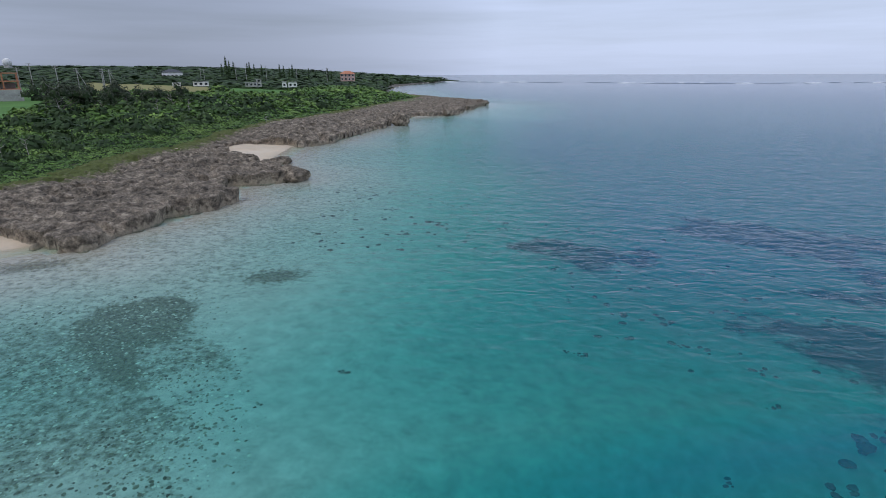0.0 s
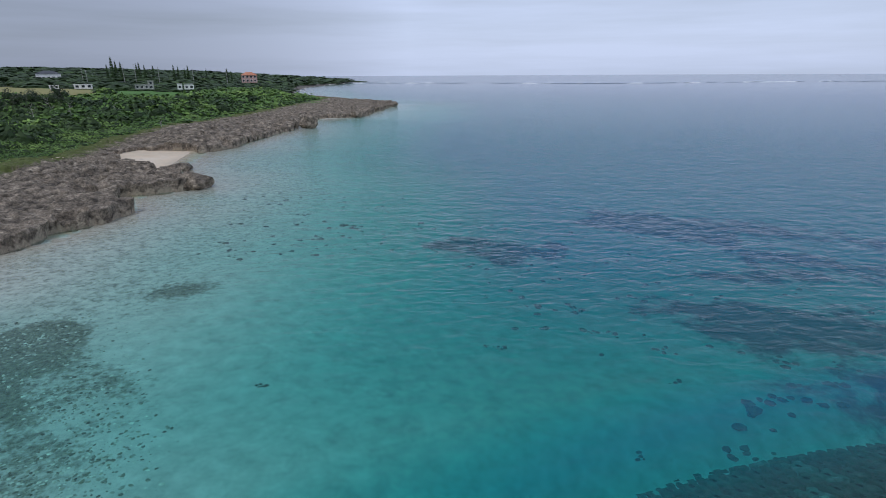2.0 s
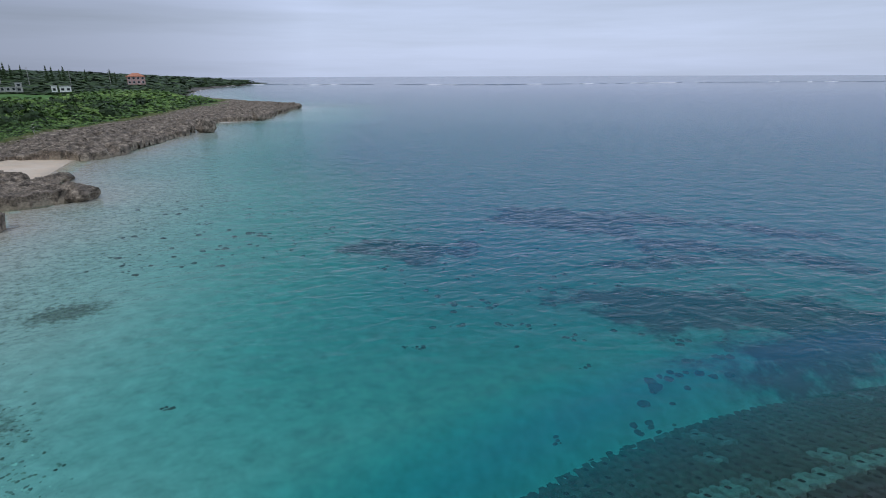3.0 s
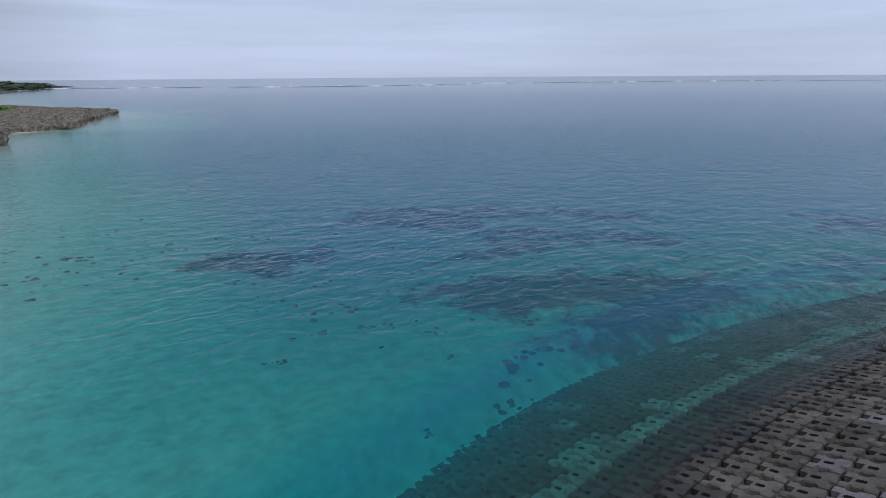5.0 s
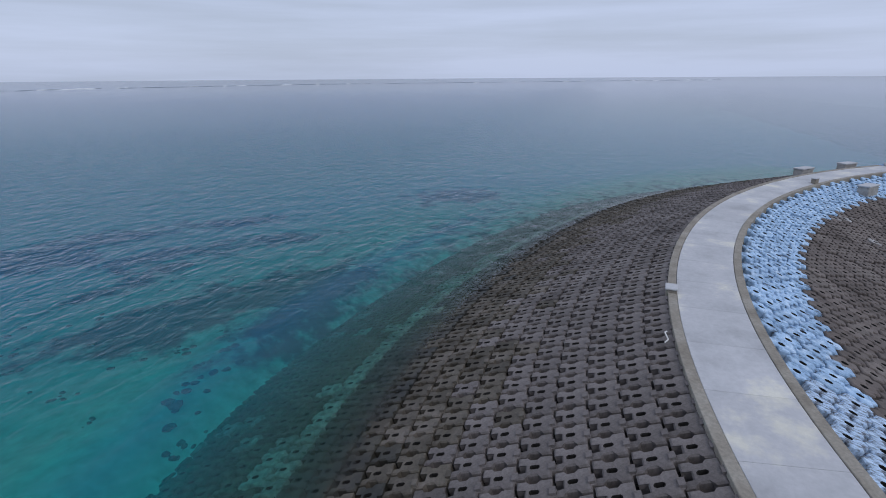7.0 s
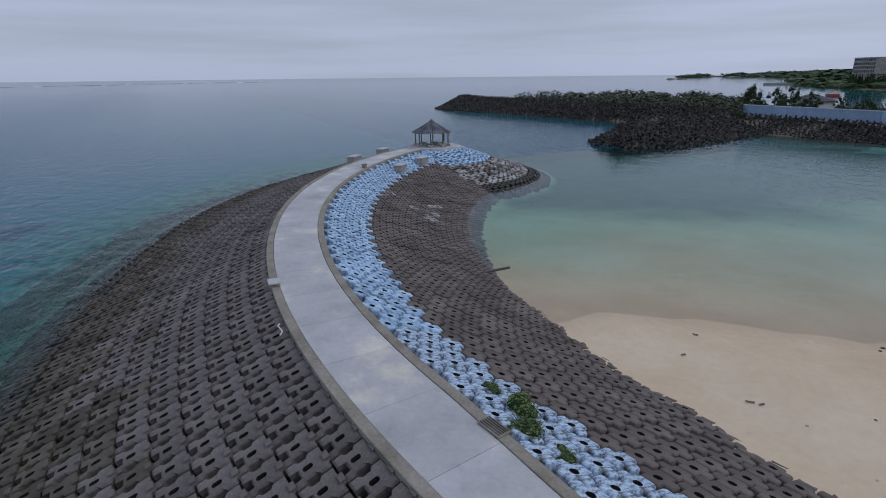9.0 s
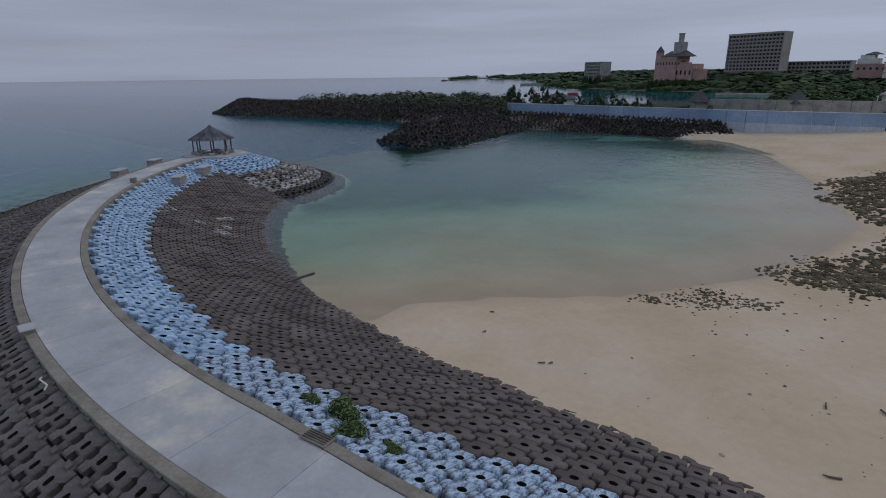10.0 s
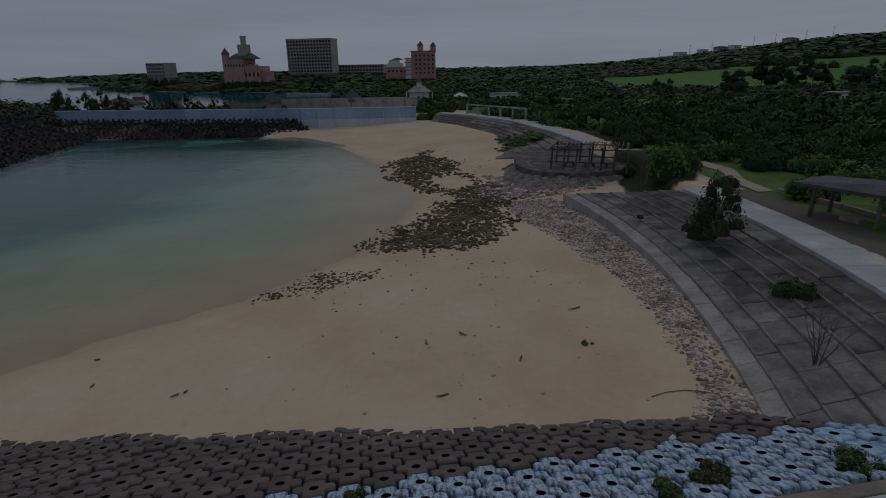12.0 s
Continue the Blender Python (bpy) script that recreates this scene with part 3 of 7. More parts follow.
def block_shape(outline, hole, thick, chamfer=0.04, lug=None):
    """One revetment block: an outline with notches, a hole through it, a chamfered top. Returns vertices and faces."""
    bm = bmesh.new()
    c = Vector((sum(p[0] for p in outline) / len(outline), sum(p[1] for p in outline) / len(outline)))
    top = [bm.verts.new((p[0] - (chamfer if p[0] > c[0] else -chamfer), p[1] - (chamfer if p[1] > c[1] else -chamfer), 0)) for p in outline]
    inner = [bm.verts.new((p[0], p[1], -0.015)) for p in hole]
    edges = [bm.edges.new((l[i], l[(i + 1) % len(l)])) for l in (top, inner) for i in range(len(l))]
    bmesh.ops.triangle_fill(bm, edges=edges, use_beauty=True, normal=(0, 0, 1))
    mid = [bm.verts.new((p[0], p[1], -0.05)) for p in outline]
    low = [bm.verts.new((p[0], p[1], -thick)) for p in outline]
    hlow = [bm.verts.new((p[0], p[1], -thick)) for p in hole]
    n = len(outline)
    for i in range(n):
        j = (i + 1) % n
        bm.faces.new((top[i], mid[i], mid[j], top[j]))
        bm.faces.new((mid[i], low[i], low[j], mid[j]))
    n = len(hole)
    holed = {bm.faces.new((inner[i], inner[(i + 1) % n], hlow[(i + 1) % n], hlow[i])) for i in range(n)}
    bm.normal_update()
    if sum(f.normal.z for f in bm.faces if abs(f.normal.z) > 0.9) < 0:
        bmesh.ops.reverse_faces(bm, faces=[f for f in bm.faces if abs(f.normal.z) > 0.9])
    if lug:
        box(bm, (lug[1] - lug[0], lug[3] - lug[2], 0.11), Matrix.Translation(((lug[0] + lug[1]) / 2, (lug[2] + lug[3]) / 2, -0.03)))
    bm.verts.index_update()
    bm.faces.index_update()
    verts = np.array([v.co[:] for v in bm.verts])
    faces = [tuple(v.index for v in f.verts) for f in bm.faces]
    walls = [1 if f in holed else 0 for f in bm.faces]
    bm.free()
    return verts, faces, walls


def oval(rx, ry, n=8, cx=0.0, cy=0.0):
    return [(cx + rx * math.cos(2 * math.pi * i / n), cy + ry * math.sin(2 * math.pi * i / n)) for i in range(n)]


A, B = 0.56, 0.52
SLOT = [(-0.165, -0.04), (-0.11, -0.10), (0.11, -0.10), (0.165, -0.04), (0.165, 0.04), (0.11, 0.10), (-0.11, 0.10), (-0.165, 0.04)]
SEA_BLOCK = block_shape([(-A, -B), (-0.24, -B), (-0.14, -B + 0.12), (0.21, -B + 0.12), (0.31, -B), (A, -B),
                         (A, -0.17), (A - 0.26, -0.15), (A - 0.26, 0.31), (A, 0.34), (A, B),
                         (0.31, B), (0.21, B - 0.12), (-0.14, B - 0.12), (-0.24, B), (-A, B),
                         (-A, 0.27), (-A - 0.13, 0.24), (-A - 0.13, -0.06), (-A, -0.09)], SLOT, 0.45, 0.055, (-A - 0.12, -A + 0.08, -0.06, 0.24))
LAGOON_BLOCK = block_shape([(-0.53, -0.28), (-0.47, -0.335), (-0.24, -0.33), (-0.225, -0.59), (-0.16, -0.64), (0.17, -0.64), (0.235, -0.58), (0.24, -0.34), (0.47, -0.335), (0.53, -0.28),
                            (0.53, 0.28), (0.47, 0.335), (0.24, 0.33), (0.235, 0.58), (0.17, 0.64), (-0.16, 0.64), (-0.225, 0.59), (-0.24, 0.33), (-0.47, 0.335), (-0.53, 0.28)], oval(0.155, 0.155, 10), 0.45, 0.035)


def seat(a_or_none, x, y, z, down, fall, turn=0.0):
    """Pose of a block that lies on a slope: down is the direction of fall in the plan."""
    tilt = math.atan(fall)
    u = Vector((down[0] * math.cos(tilt), down[1] * math.cos(tilt), -math.sin(tilt)))
    v = Vector((-down[1], down[0], 0))
    w = u.cross(v)
    m = Matrix((u, v, w)).transposed().to_4x4()
    m.translation = (x, y, z)
    return m


def joined(name, shape, mats, mat, parent, label=""):
    """Many blocks in one mesh, as loose pieces."""
    if not mats:
        return
    verts, faces = shape[:2]
    n = len(verts)
    arr = np.array([np.array(m) for m in mats])
    all_v = (np.einsum("kij,vj->kvi", arr[:, :3, :3], verts) + arr[:, None, :3, 3]).reshape(-1, 3)
    all_f = [tuple(i + k * n for i in f) for k in range(len(mats)) for f in faces]
    # hole walls: bare concrete, coloured near-black for the shade inside
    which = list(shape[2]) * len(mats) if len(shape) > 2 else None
    ob = part(name, mesh_of(name, all_v, all_f, mat, second=CORE_SHADE if which else None, which=which), parent, label)
    tagged(ob, kind="stuff")


rnd = random.Random(11)


def ring_row(r, a0, a1, pitch, offset):
    a = a0 + offset * pitch / r
    while a < a1:
        yield a
        a += pitch / (r if a < BEND else 63.0)


sea_side = holder("sea_revetment", pose(0, 0, 0), "dark interlocking concrete blocks on the seaward slope, partly under water", "revetment", kind="structure")
lagoon_side = holder("lagoon_revetment", pose(0, 0, 0), "brown concrete blocks with round holes and flaking pale blue paint", "revetment", kind="structure")
head_side = holder("head_revetment", pose(0, 0, 0), "painted and bleached concrete blocks round the causeway's head", "revetment", kind="structure")
kinds = {"dry": [], "stained": [], "algae": [], "pale": [], "deep": []}
near_sea = []
for k in range(23):
    r = OUTER + 0.52 + 1.14 * k
    for a in ring_row(r, AR0, AR1 - 0.02, 1.13, (k * 0.37) % 1):
        fall = float(sea_fall(a))
        x, y = map(float, causeway_place(a, r))
        z = float(causeway_height(a, r)) + rnd.uniform(-0.03, 0.03)
        if float(head_height(x, y)) > z + 0.25 or (z < -3.0 and rnd.random() < (0.06 if k < 22 else 0.5)):
            continue
        b = min(a, BEND)
        m = seat(None, x, y, z, (math.cos(b), math.sin(b)), fall) @ pose(0, 0, 0, rnd.uniform(-2.5, 2.5), rnd.uniform(-2.5, 2.5), rnd.uniform(-1.2, 1.2))
        if z > 1.5 + 0.8 * (rnd.random() + rnd.random() - 1):
            if radians(84) < a < radians(113) and r < 73.5 and len(near_sea) < 290:
                near_sea.append(m)
            else:
                kinds["dry"].append(m)
        elif z > 0.35 + rnd.uniform(-0.3, 0.2):
            kinds["stained"].append(m)
        elif z > -0.75 + rnd.uniform(-0.1, 0.1) and k < 13:
            kinds["algae"].append(m)
        elif k == 13 or rnd.random() < (0.35 if k in (12, 14) else 0.06):
            kinds["pale"].append(m)
        else:
            kinds["deep"].append(m)
for key, mat in (("dry", BLOCK), ("stained", OLIVE), ("algae", WETB), ("pale", PALEB), ("deep", DEEPB)):
    joined("blocks", SEA_BLOCK, kinds[key], mat, sea_side)
kinds = {"paint": [], "brown": []}
near_lagoon = {"paint": [], "brown": []}
bleached = []
step = radians(0.95)
columns = range(-82, 20)
for c in columns:
    a = radians(108.33) + c * step
    for k in range(13):
        r = 60.95 - 1.08 * k - (0.52 if c % 2 else 0)
        x, y = map(float, causeway_place(a, r))
        z = float(causeway_height(a, r)) + rnd.uniform(-0.05, 0.05)
        if a < AR0 or float(head_height(x, y)) > z + 0.2 or z < float(ground_height(np.array([x]), np.array([y]))[0][0]) - 0.45:
            continue
        b = min(a, BEND)
        wide = 1.0 if a > BEND else r / 63.0
        m = seat(None, x, y, z, (-math.cos(b), -math.sin(b)), 0.333) @ pose(0, 0, 0, rnd.uniform(-2.5, 2.5), rnd.uniform(-2.5, 2.5), rnd.uniform(-2, 2)) @ Matrix.Diagonal((0.99, 0.985 * wide, 1, 1))
        key = "paint" if r > 58.45 - 0.6 * float(smooth_step(-a, -radians(92), -radians(80))) - 0.75 * float(smooth_step(a, radians(98), radians(103))) else "brown"
        if any(abs(math.degrees(a) - wa) < 0.9 and abs(r - wr) < 0.6 for wa, wr in ((60.8, 54.4), (61.0, 52.7), (58.2, 57.5), (57.5, 52.6), (63.5, 52.8))):
            bleached.append(m)
        elif radians(92) < a < radians(122) and len(near_lagoon[key]) < 150:
            near_lagoon[key].append(m)
        else:
            kinds[key].append(m)
joined("blocks", LAGOON_BLOCK, kinds["paint"], FRESH, lagoon_side, "blocks with worn sky-blue paint")
joined("blocks", LAGOON_BLOCK, kinds["brown"], BROWN, lagoon_side)
SPIT = material("bleached_brown_concrete", [(0.08, 0.07, 0.06), (0.15, 0.13, 0.12), (0.38, 0.37, 0.36), (0.50, 0.50, 0.50)], 0.8, 9.0, 0.9, 0.35, 0.03, island=0.2)
kinds = {"paint": [], "spit": [], "algae": []}
for k in range(15):
    R = 4.75 + 1.14 * k
    n = int(2 * math.pi * R / 1.06)
    for i in range(n):
        w = 2 * math.pi * (i + 0.5 * (k % 2)) / n
        x, y = HEAD[0] + R * math.cos(w), HEAD[1] + R * math.sin(w)
        z = float(head_height(x, y)) + rnd.uniform(-0.04, 0.04)
        a, r = map(float, causeway_polar(x, y))
        if z < -0.4:
            continue
        if a > AR0 and INNER < r < OUTER or (a > AR0 and float(causeway_height(a, r)) > z + 0.05) or (a > radians(36)):
            if not (r < INNER and float(causeway_height(a, r)) < z):
                continue
        m = seat(None, x, y, z, (math.cos(w), math.sin(w)), 0.34) @ pose(0, 0, 0, rnd.uniform(-2, 2), rnd.uniform(-2, 2), rnd.uniform(-3, 3))
        kinds["algae" if z < 0.5 else "paint" if R < 8.6 else "spit"].append(m)
joined("blocks", LAGOON_BLOCK, kinds["paint"], FRESH, head_side, "blocks with worn sky-blue paint")
joined("blocks", LAGOON_BLOCK, bleached, SPIT, lagoon_side, "a few brown blocks bleached white")
joined("blocks", LAGOON_BLOCK, kinds["spit"], SPIT, head_side, "brown blocks bleached white on top")
joined("blocks", LAGOON_BLOCK, kinds["algae"], WETB, head_side)

# ---------------------------------------------------------------- stepped terraces above the beach
SLAB = material("terrace_concrete", [(0.13, 0.12, 0.11), (0.22, 0.205, 0.185), (0.33, 0.31, 0.28)], 0.7, 6.0, 0.9, 0.3, 0.03, each=0.08)
FOOT = material("pale_foot_slab", [(0.28, 0.26, 0.24), (0.37, 0.35, 0.325), (0.45, 0.425, 0.40)], 0.8, 6.0, 0.9, 0.3, 0.02, each=0.08)
NOSE = material("worn_nosing", [(0.16, 0.145, 0.125), (0.25, 0.23, 0.20), (0.33, 0.31, 0.275)], 1.2, 9.0, 0.9, 0.3, 0.02)
SLAB_DARK = material("terrace_concrete_dark", [(0.065, 0.06, 0.055), (0.115, 0.107, 0.097), (0.21, 0.195, 0.175)], 0.7, 6.0, 0.9, 0.3, 0.03, each=0.08)


def along(line, t):
    """A place on a polyline, t from 0 to 1 of its length."""
    seg = [math.dist(p, q) for p, q in zip(line, line[1:])]
    want = t * sum(seg)
    for (p, q), s in zip(zip(line, line[1:]), seg):
        if want <= s or (p, q) == (line[-2], line[-1]):
            u = want / s
            return (p[0] + (q[0] - p[0]) * u, p[1] + (q[1] - p[1]) * u)
        want -= s


def prism(corners, z0, z1, bevel=0.03, rise=0.0):
    """A slab over four plan corners, with worn upper edges; it may climb from its front to its back edge."""
    cx, cy = sum(p[0] for p in corners) / 4, sum(p[1] for p in corners) / 4
    ins = [(p[0] + (cx - p[0]) * bevel, p[1] + (cy - p[1]) * bevel) for p in corners]
    lift = (-rise / 2, -rise / 2, rise / 2, rise / 2)
    v = [(*p, z0) for p in corners] + [(*p, z1 - 0.02 + u) for p, u in zip(corners, lift)] + [(*p, z1 + u) for p, u in zip(ins, lift)]
    f = [(8, 9, 10, 11)]
    for i in range(4):
        j = (i + 1) % 4
        f += [(i, j, 4 + j, 4 + i), (4 + i, 4 + j, 8 + j, 8 + i)]
    return v, f


def nosing(c, z, wide=0.13, high=0.05):
    """The worn lip along the front edge of a slab: an uneven low ridge."""
    (ax, ay), (bx, by), (dx, dy) = c[0], c[1], c[3]
    n = math.hypot(dx - ax, dy - ay)
    ux, uy = (dx - ax) / n * wide, (dy - ay) / n * wide
    v, f = [], []
    for i in range(5):
        t = i / 4
        x, y, k = ax + (bx - ax) * t, ay + (by - ay) * t, rnd.uniform(0.5, 1.2)
        v += [(x - ux * 0.25, y - uy * 0.25, z - 0.16), (x - ux * 0.2, y - uy * 0.2, z + high * 0.5 * k), (x + ux * 0.4, y + uy * 0.4, z + high * k), (x + ux * k, y + uy * k, z - 0.01)]
        if i:
            f += [(4 * i - 4 + j, 4 * i + j, 4 * i + j + 1, 4 * i - 3 + j) for j in range(3)]
    return v, f


def terrace(owner, lines, heights, length, low, dark_from, pale=None, rise=0.0):
    for k in range(len(lines) - 1):
        total = sum(math.dist(p, q) for p, q in zip(lines[k], lines[k][1:]))
        n = max(3, round(total / length))
        for i in range(n):
            t0, t1 = (i + 0.006) / n, (i + 0.994) / n
            c = [along(lines[k], t0), along(lines[k], t1), along(lines[k + 1], t1), along(lines[k + 1], t0)]
            jog = rnd.uniform(-0.02, 0.02)
            v, f = prism(c, low, heights[k] + jog, 0.03, rise)
            slab = part("slab", mesh_of("slab", v, f, pale if k == 0 and pale else SLAB_DARK if k >= dark_from and value_noise(*c[0], 5.0, 2, 1) < 0.56 else SLAB), owner)
            if rise and k and rnd.random() < 0.9:
                v, f = nosing(c, heights[k] + jog - rise / 2)
                part("nosing", mesh_of("nosing", v, f, NOSE), slab)


def arc_line(r, y0, y1, n=9):
    return [(70 - math.sqrt(r * r - (y + 37) ** 2), y) for y in np.linspace(y0, y1, n)]


near_steps = holder("terrace_steps", pose(0, 0, 0), "broad weathered concrete seating steps above the beach", "steps", kind="structure")
radii = [84.1, 85.0, 86.0, 87.3, 88.3, 89.5, 90.3, 91.6]
terrace(near_steps, [arc_line(r, -14.0 - 0.25 * i, -54.5 + 1.0 * i) for i, r in enumerate(radii)], [2.40 + 0.26 * i for i in range(8)], 2.2, 0.6, 2, FOOT, 0.17)
promenade = holder("promenade", pose(0, 0, 0), "pale concrete promenade along the top of the steps", "path", kind="structure")
terrace(promenade, [arc_line(91.65, -15.7, -47), arc_line(94.6, -15.7, -47)], [4.32], 3.0, 3.0, 9)
for ob in promenade.children:
    ob.data.materials[0] = PATH
lower = [(-8.0, -84), (-9.2, -95), (-7.6, -107), (-1.8, -128), (4, -139)]
upper = [(-19.8, -80), (-18.9, -93.5), (-14.2, -118), (-5, -136), (2, -143)]
far_steps = holder("terrace_steps", pose(0, 0, 0), "curved concrete seating steps at the far end of the beach", "steps", kind="structure")
lines = [[(p[0] + (q[0] - p[0]) * k / 8, p[1] + (q[1] - p[1]) * k / 8) for p, q in zip(lower, upper)] for k in range(9)]
terrace(far_steps, lines, [1.5 + 0.36 * k for k in range(8)], 3.2, 0.0, 2, None, 0.2)
walk_in = [(-20.5, -80), (-19.4, -93.5), (-14.7, -118.3), (-5.4, -136.6), (1.6, -144)]
walk_out = [(-23.5, -80), (-22.4, -94), (-17.5, -119.5), (-8, -138.5), (0, -146.5)]
far_walk = holder("promenade", pose(0, 0, 0), "pale concrete path behind the far steps", "path", kind="structure")
terrace(far_walk, [walk_in, walk_out], [4.3], 3.0, 3.0, 9)
for ob in far_walk.children:
    ob.data.materials[0] = PATH

# ---------------------------------------------------------------- scrub and woods


def leaf_cloud(seed, n, size=0.30, height=0.95, lumps=5):
    """Leaf sprays on a lumpy dome of radius 1: n quads as an array (n, 4, 3)."""
    r = np.random.default_rng(seed)
    ang, up = r.uniform(0, 2 * math.pi, n), r.uniform(0.02, 1.0, n) ** 0.8
    flat = np.sqrt(np.clip(1 - up ** 2, 0, 1))
    d = np.stack([flat * np.cos(ang), flat * np.sin(ang), up], 1)
    bump = 0.82 + 0.2 * np.sin(lumps * ang + 3 * up + seed) * flat + r.uniform(-0.12, 0.12, n)
    p = d * bump[:, None] * np.array([1, 1, height])
    nrm = d + r.normal(0, 0.32, (n, 3))
    nrm /= np.linalg.norm(nrm, axis=1)[:, None]
    t = np.cross(nrm, r.normal(0, 1, (n, 3)))
    t /= np.linalg.norm(t, axis=1)[:, None]
    b = np.cross(nrm, t)
    s = size * r.uniform(0.55, 1.2, n)[:, None]
    return np.stack([p - t * s * 0.5 - b * s * 0.35, p + t * s * 0.6 - b * s * 0.1, p + t * s * 0.45 + b * s * 0.5, p - t * s * 0.55 + b * s * 0.3], 1)


# closed dome added inside each bush to hide the ground, painted as inner shade
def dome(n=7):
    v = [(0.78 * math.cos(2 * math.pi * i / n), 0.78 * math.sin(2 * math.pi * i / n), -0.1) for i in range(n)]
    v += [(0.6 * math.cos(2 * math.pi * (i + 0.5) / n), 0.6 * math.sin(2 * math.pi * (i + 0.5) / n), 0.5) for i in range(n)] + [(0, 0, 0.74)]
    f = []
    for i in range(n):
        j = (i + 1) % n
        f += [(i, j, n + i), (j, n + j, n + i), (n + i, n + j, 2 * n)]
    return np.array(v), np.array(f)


CLOUDS = [leaf_cloud(s, 64) for s in range(5)]
BUSHY = [leaf_cloud(40 + s, 240, 0.15, 1.0, 4) for s in range(4)]
FINE = [leaf_cloud(30 + s, 120, 0.22, 0.95, 4) for s in range(3)]
FAR = [leaf_cloud(20 + s, 28, 0.40) for s in range(5)]
PLUMES = [leaf_cloud(50 + s, 70, 0.26, 1.7, 3) for s in range(3)]


def thicket(name, pts, mat, label, category="shrubs", clouds=None, owner=None):
    """One mass of bushes: pts are rows of x, y, z, radius, height."""
    clouds = clouds or CLOUDS
    r = np.random.default_rng(len(pts))
    dv, df = dome()
    verts, faces, base = [], [], 0
    leaf_n = 0
    for i, (x, y, z, s, h) in enumerate(pts):
        q = clouds[i % len(clouds)]
        a = r.uniform(0, 6.28)
        rot = np.array([[math.cos(a), -math.sin(a), 0], [math.sin(a), math.cos(a), 0], [0, 0, 1]])
        v = (q.reshape(-1, 3) @ rot.T) * np.array([s, s, h]) + np.array([x, y, z])
        verts.append(v)
        k = len(v) // 4
        faces.append(np.arange(base, base + 4 * k).reshape(-1, 4))
        base += 4 * k
        leaf_n += k
    lv, lf = np.concatenate(verts), np.concatenate(faces)
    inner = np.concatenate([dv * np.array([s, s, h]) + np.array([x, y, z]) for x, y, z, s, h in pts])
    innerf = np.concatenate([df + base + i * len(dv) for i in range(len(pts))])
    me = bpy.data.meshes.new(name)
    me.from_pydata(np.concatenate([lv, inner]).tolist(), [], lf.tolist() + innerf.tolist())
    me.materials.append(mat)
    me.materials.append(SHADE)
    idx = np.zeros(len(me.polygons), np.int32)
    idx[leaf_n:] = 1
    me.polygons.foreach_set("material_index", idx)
    me.update()
    if owner is not None:
        return part(name, me, owner)
    return tagged(new(name, me), label, category, kind="stuff")


VEG_NORTH = [(-62, 55), (-51.7, 62), (-47.6, 65.7), (-48.7, 76.7), (-49.2, 92), (-50, 120), (-46.6, 150), (-39, 170), (-33, 198), (-22, 260), (-14, 313), (-35, 345), (-58, 480), (-62, 660), (-40, 860), (10, 1060),
             (-300, 1700), (-2500, 2200), (-2500, 500), (-500, 30), (-80, 40)]
CLEAR = [(9, -205, 14), (-4, -190, 8), (-13, -150, 10), (-26, -150, 11), (-22, -190, 13), (-23, -211, 9), (-34, -162, 9), (-32, -130, 6), (-30, -112, 5), (-19, -70, 13), (-30, -38, 7), (-27, -30, 7), (-40, 440, 12), (-75, 443, 14), (-120, 400, 14), (-180, 390, 9), (-183, 238, 14), (110, -185, 8), (-103, -147, 6), (-300, 630, 16)]


def veg_allowed(x, y):
    d = inside_distance(LAND, x, y)
    north = (y > 20) & (inside_distance(VEG_NORTH, x, y) > 0.5)
    plat = inside_distance(PLATEAU, x, y)
    far_steps_side = inside_distance([(-23.8, -70), (-22.9, -94), (-18, -120), (-9, -139), (-2, -150), (8, -170), (60, -300), (-300, -500), (-900, -200), (-300, 20), (-33, 10), (-37, -20), (-39, -45), (-40, -58), (-31, -70)], x, y)
    south = (y <= 20) & (x < 40) & (far_steps_side > 1.0)
    main = (y < -290) & (d > 4)
    isle = (x > 36) & (y < -134) & (y > -290) & (d > 9)
    ok = north | south | main | isle
    for polys in FIELDS.values():
        for p in polys:
            ok &= inside_distance(p, x, y) < -0.5
    for cx, cy, r in CLEAR:
        ok &= np.hypot(x - cx, y - cy) > r
    return ok


def scatter(d0, d1, a0, a1, cell, seed):
    """Jittered places between two distances and two bearings, spaced in proportion to the distance."""
    r = np.random.default_rng(seed)
    out_x, out_y, out_s = [], [], []
    d = d0
    while d < d1:
        step = max(cell * d, 1.7)
        n = max(1, int((a1 - a0) * d / step))
        a = a0 + (np.arange(n) + r.uniform(0, 1, n)) * (a1 - a0) / n
        dd = d + r.uniform(-0.6, 0.6, n) * step
        out_x.append(dd * np.cos(a)), out_y.append(dd * np.sin(a)), out_s.append(np.full(n, step))
        d += step * 0.85
    return np.concatenate(out_x), np.concatenate(out_y), np.concatenate(out_s)


def grove(name, d0, d1, a0, a1, cell, seed, mat, label, tall=1.0, keep=None, clouds=None, share=1.0, fat=1.0):
    x, y, s = scatter(d0, d1, a0, a1, cell, seed)
    r = np.random.default_rng(seed + 1)
    ok = veg_allowed(x, y) & (r.random(len(x)) < share)
    if keep is not None:
        ok &= keep(x, y)
    x, y, s = x[ok], y[ok], s[ok]
    z = ground_height(x, y)[0]
    size = s * r.uniform(0.55, 1.05, len(x)) * fat
    high = np.minimum(size, 2.6 + 0.004 * np.hypot(x, y)) * r.uniform(0.7, 1.25, len(x)) * tall
    edge = smooth_step(inside_distance(VEG_NORTH, x, y), 0, 14)
    high = np.where(y > 20, high * (0.45 + 0.55 * edge), high)
    if len(x):
        return thicket(name, np.stack([x, y, z - 0.15, size, high], 1).tolist(), mat, label, clouds=clouds)


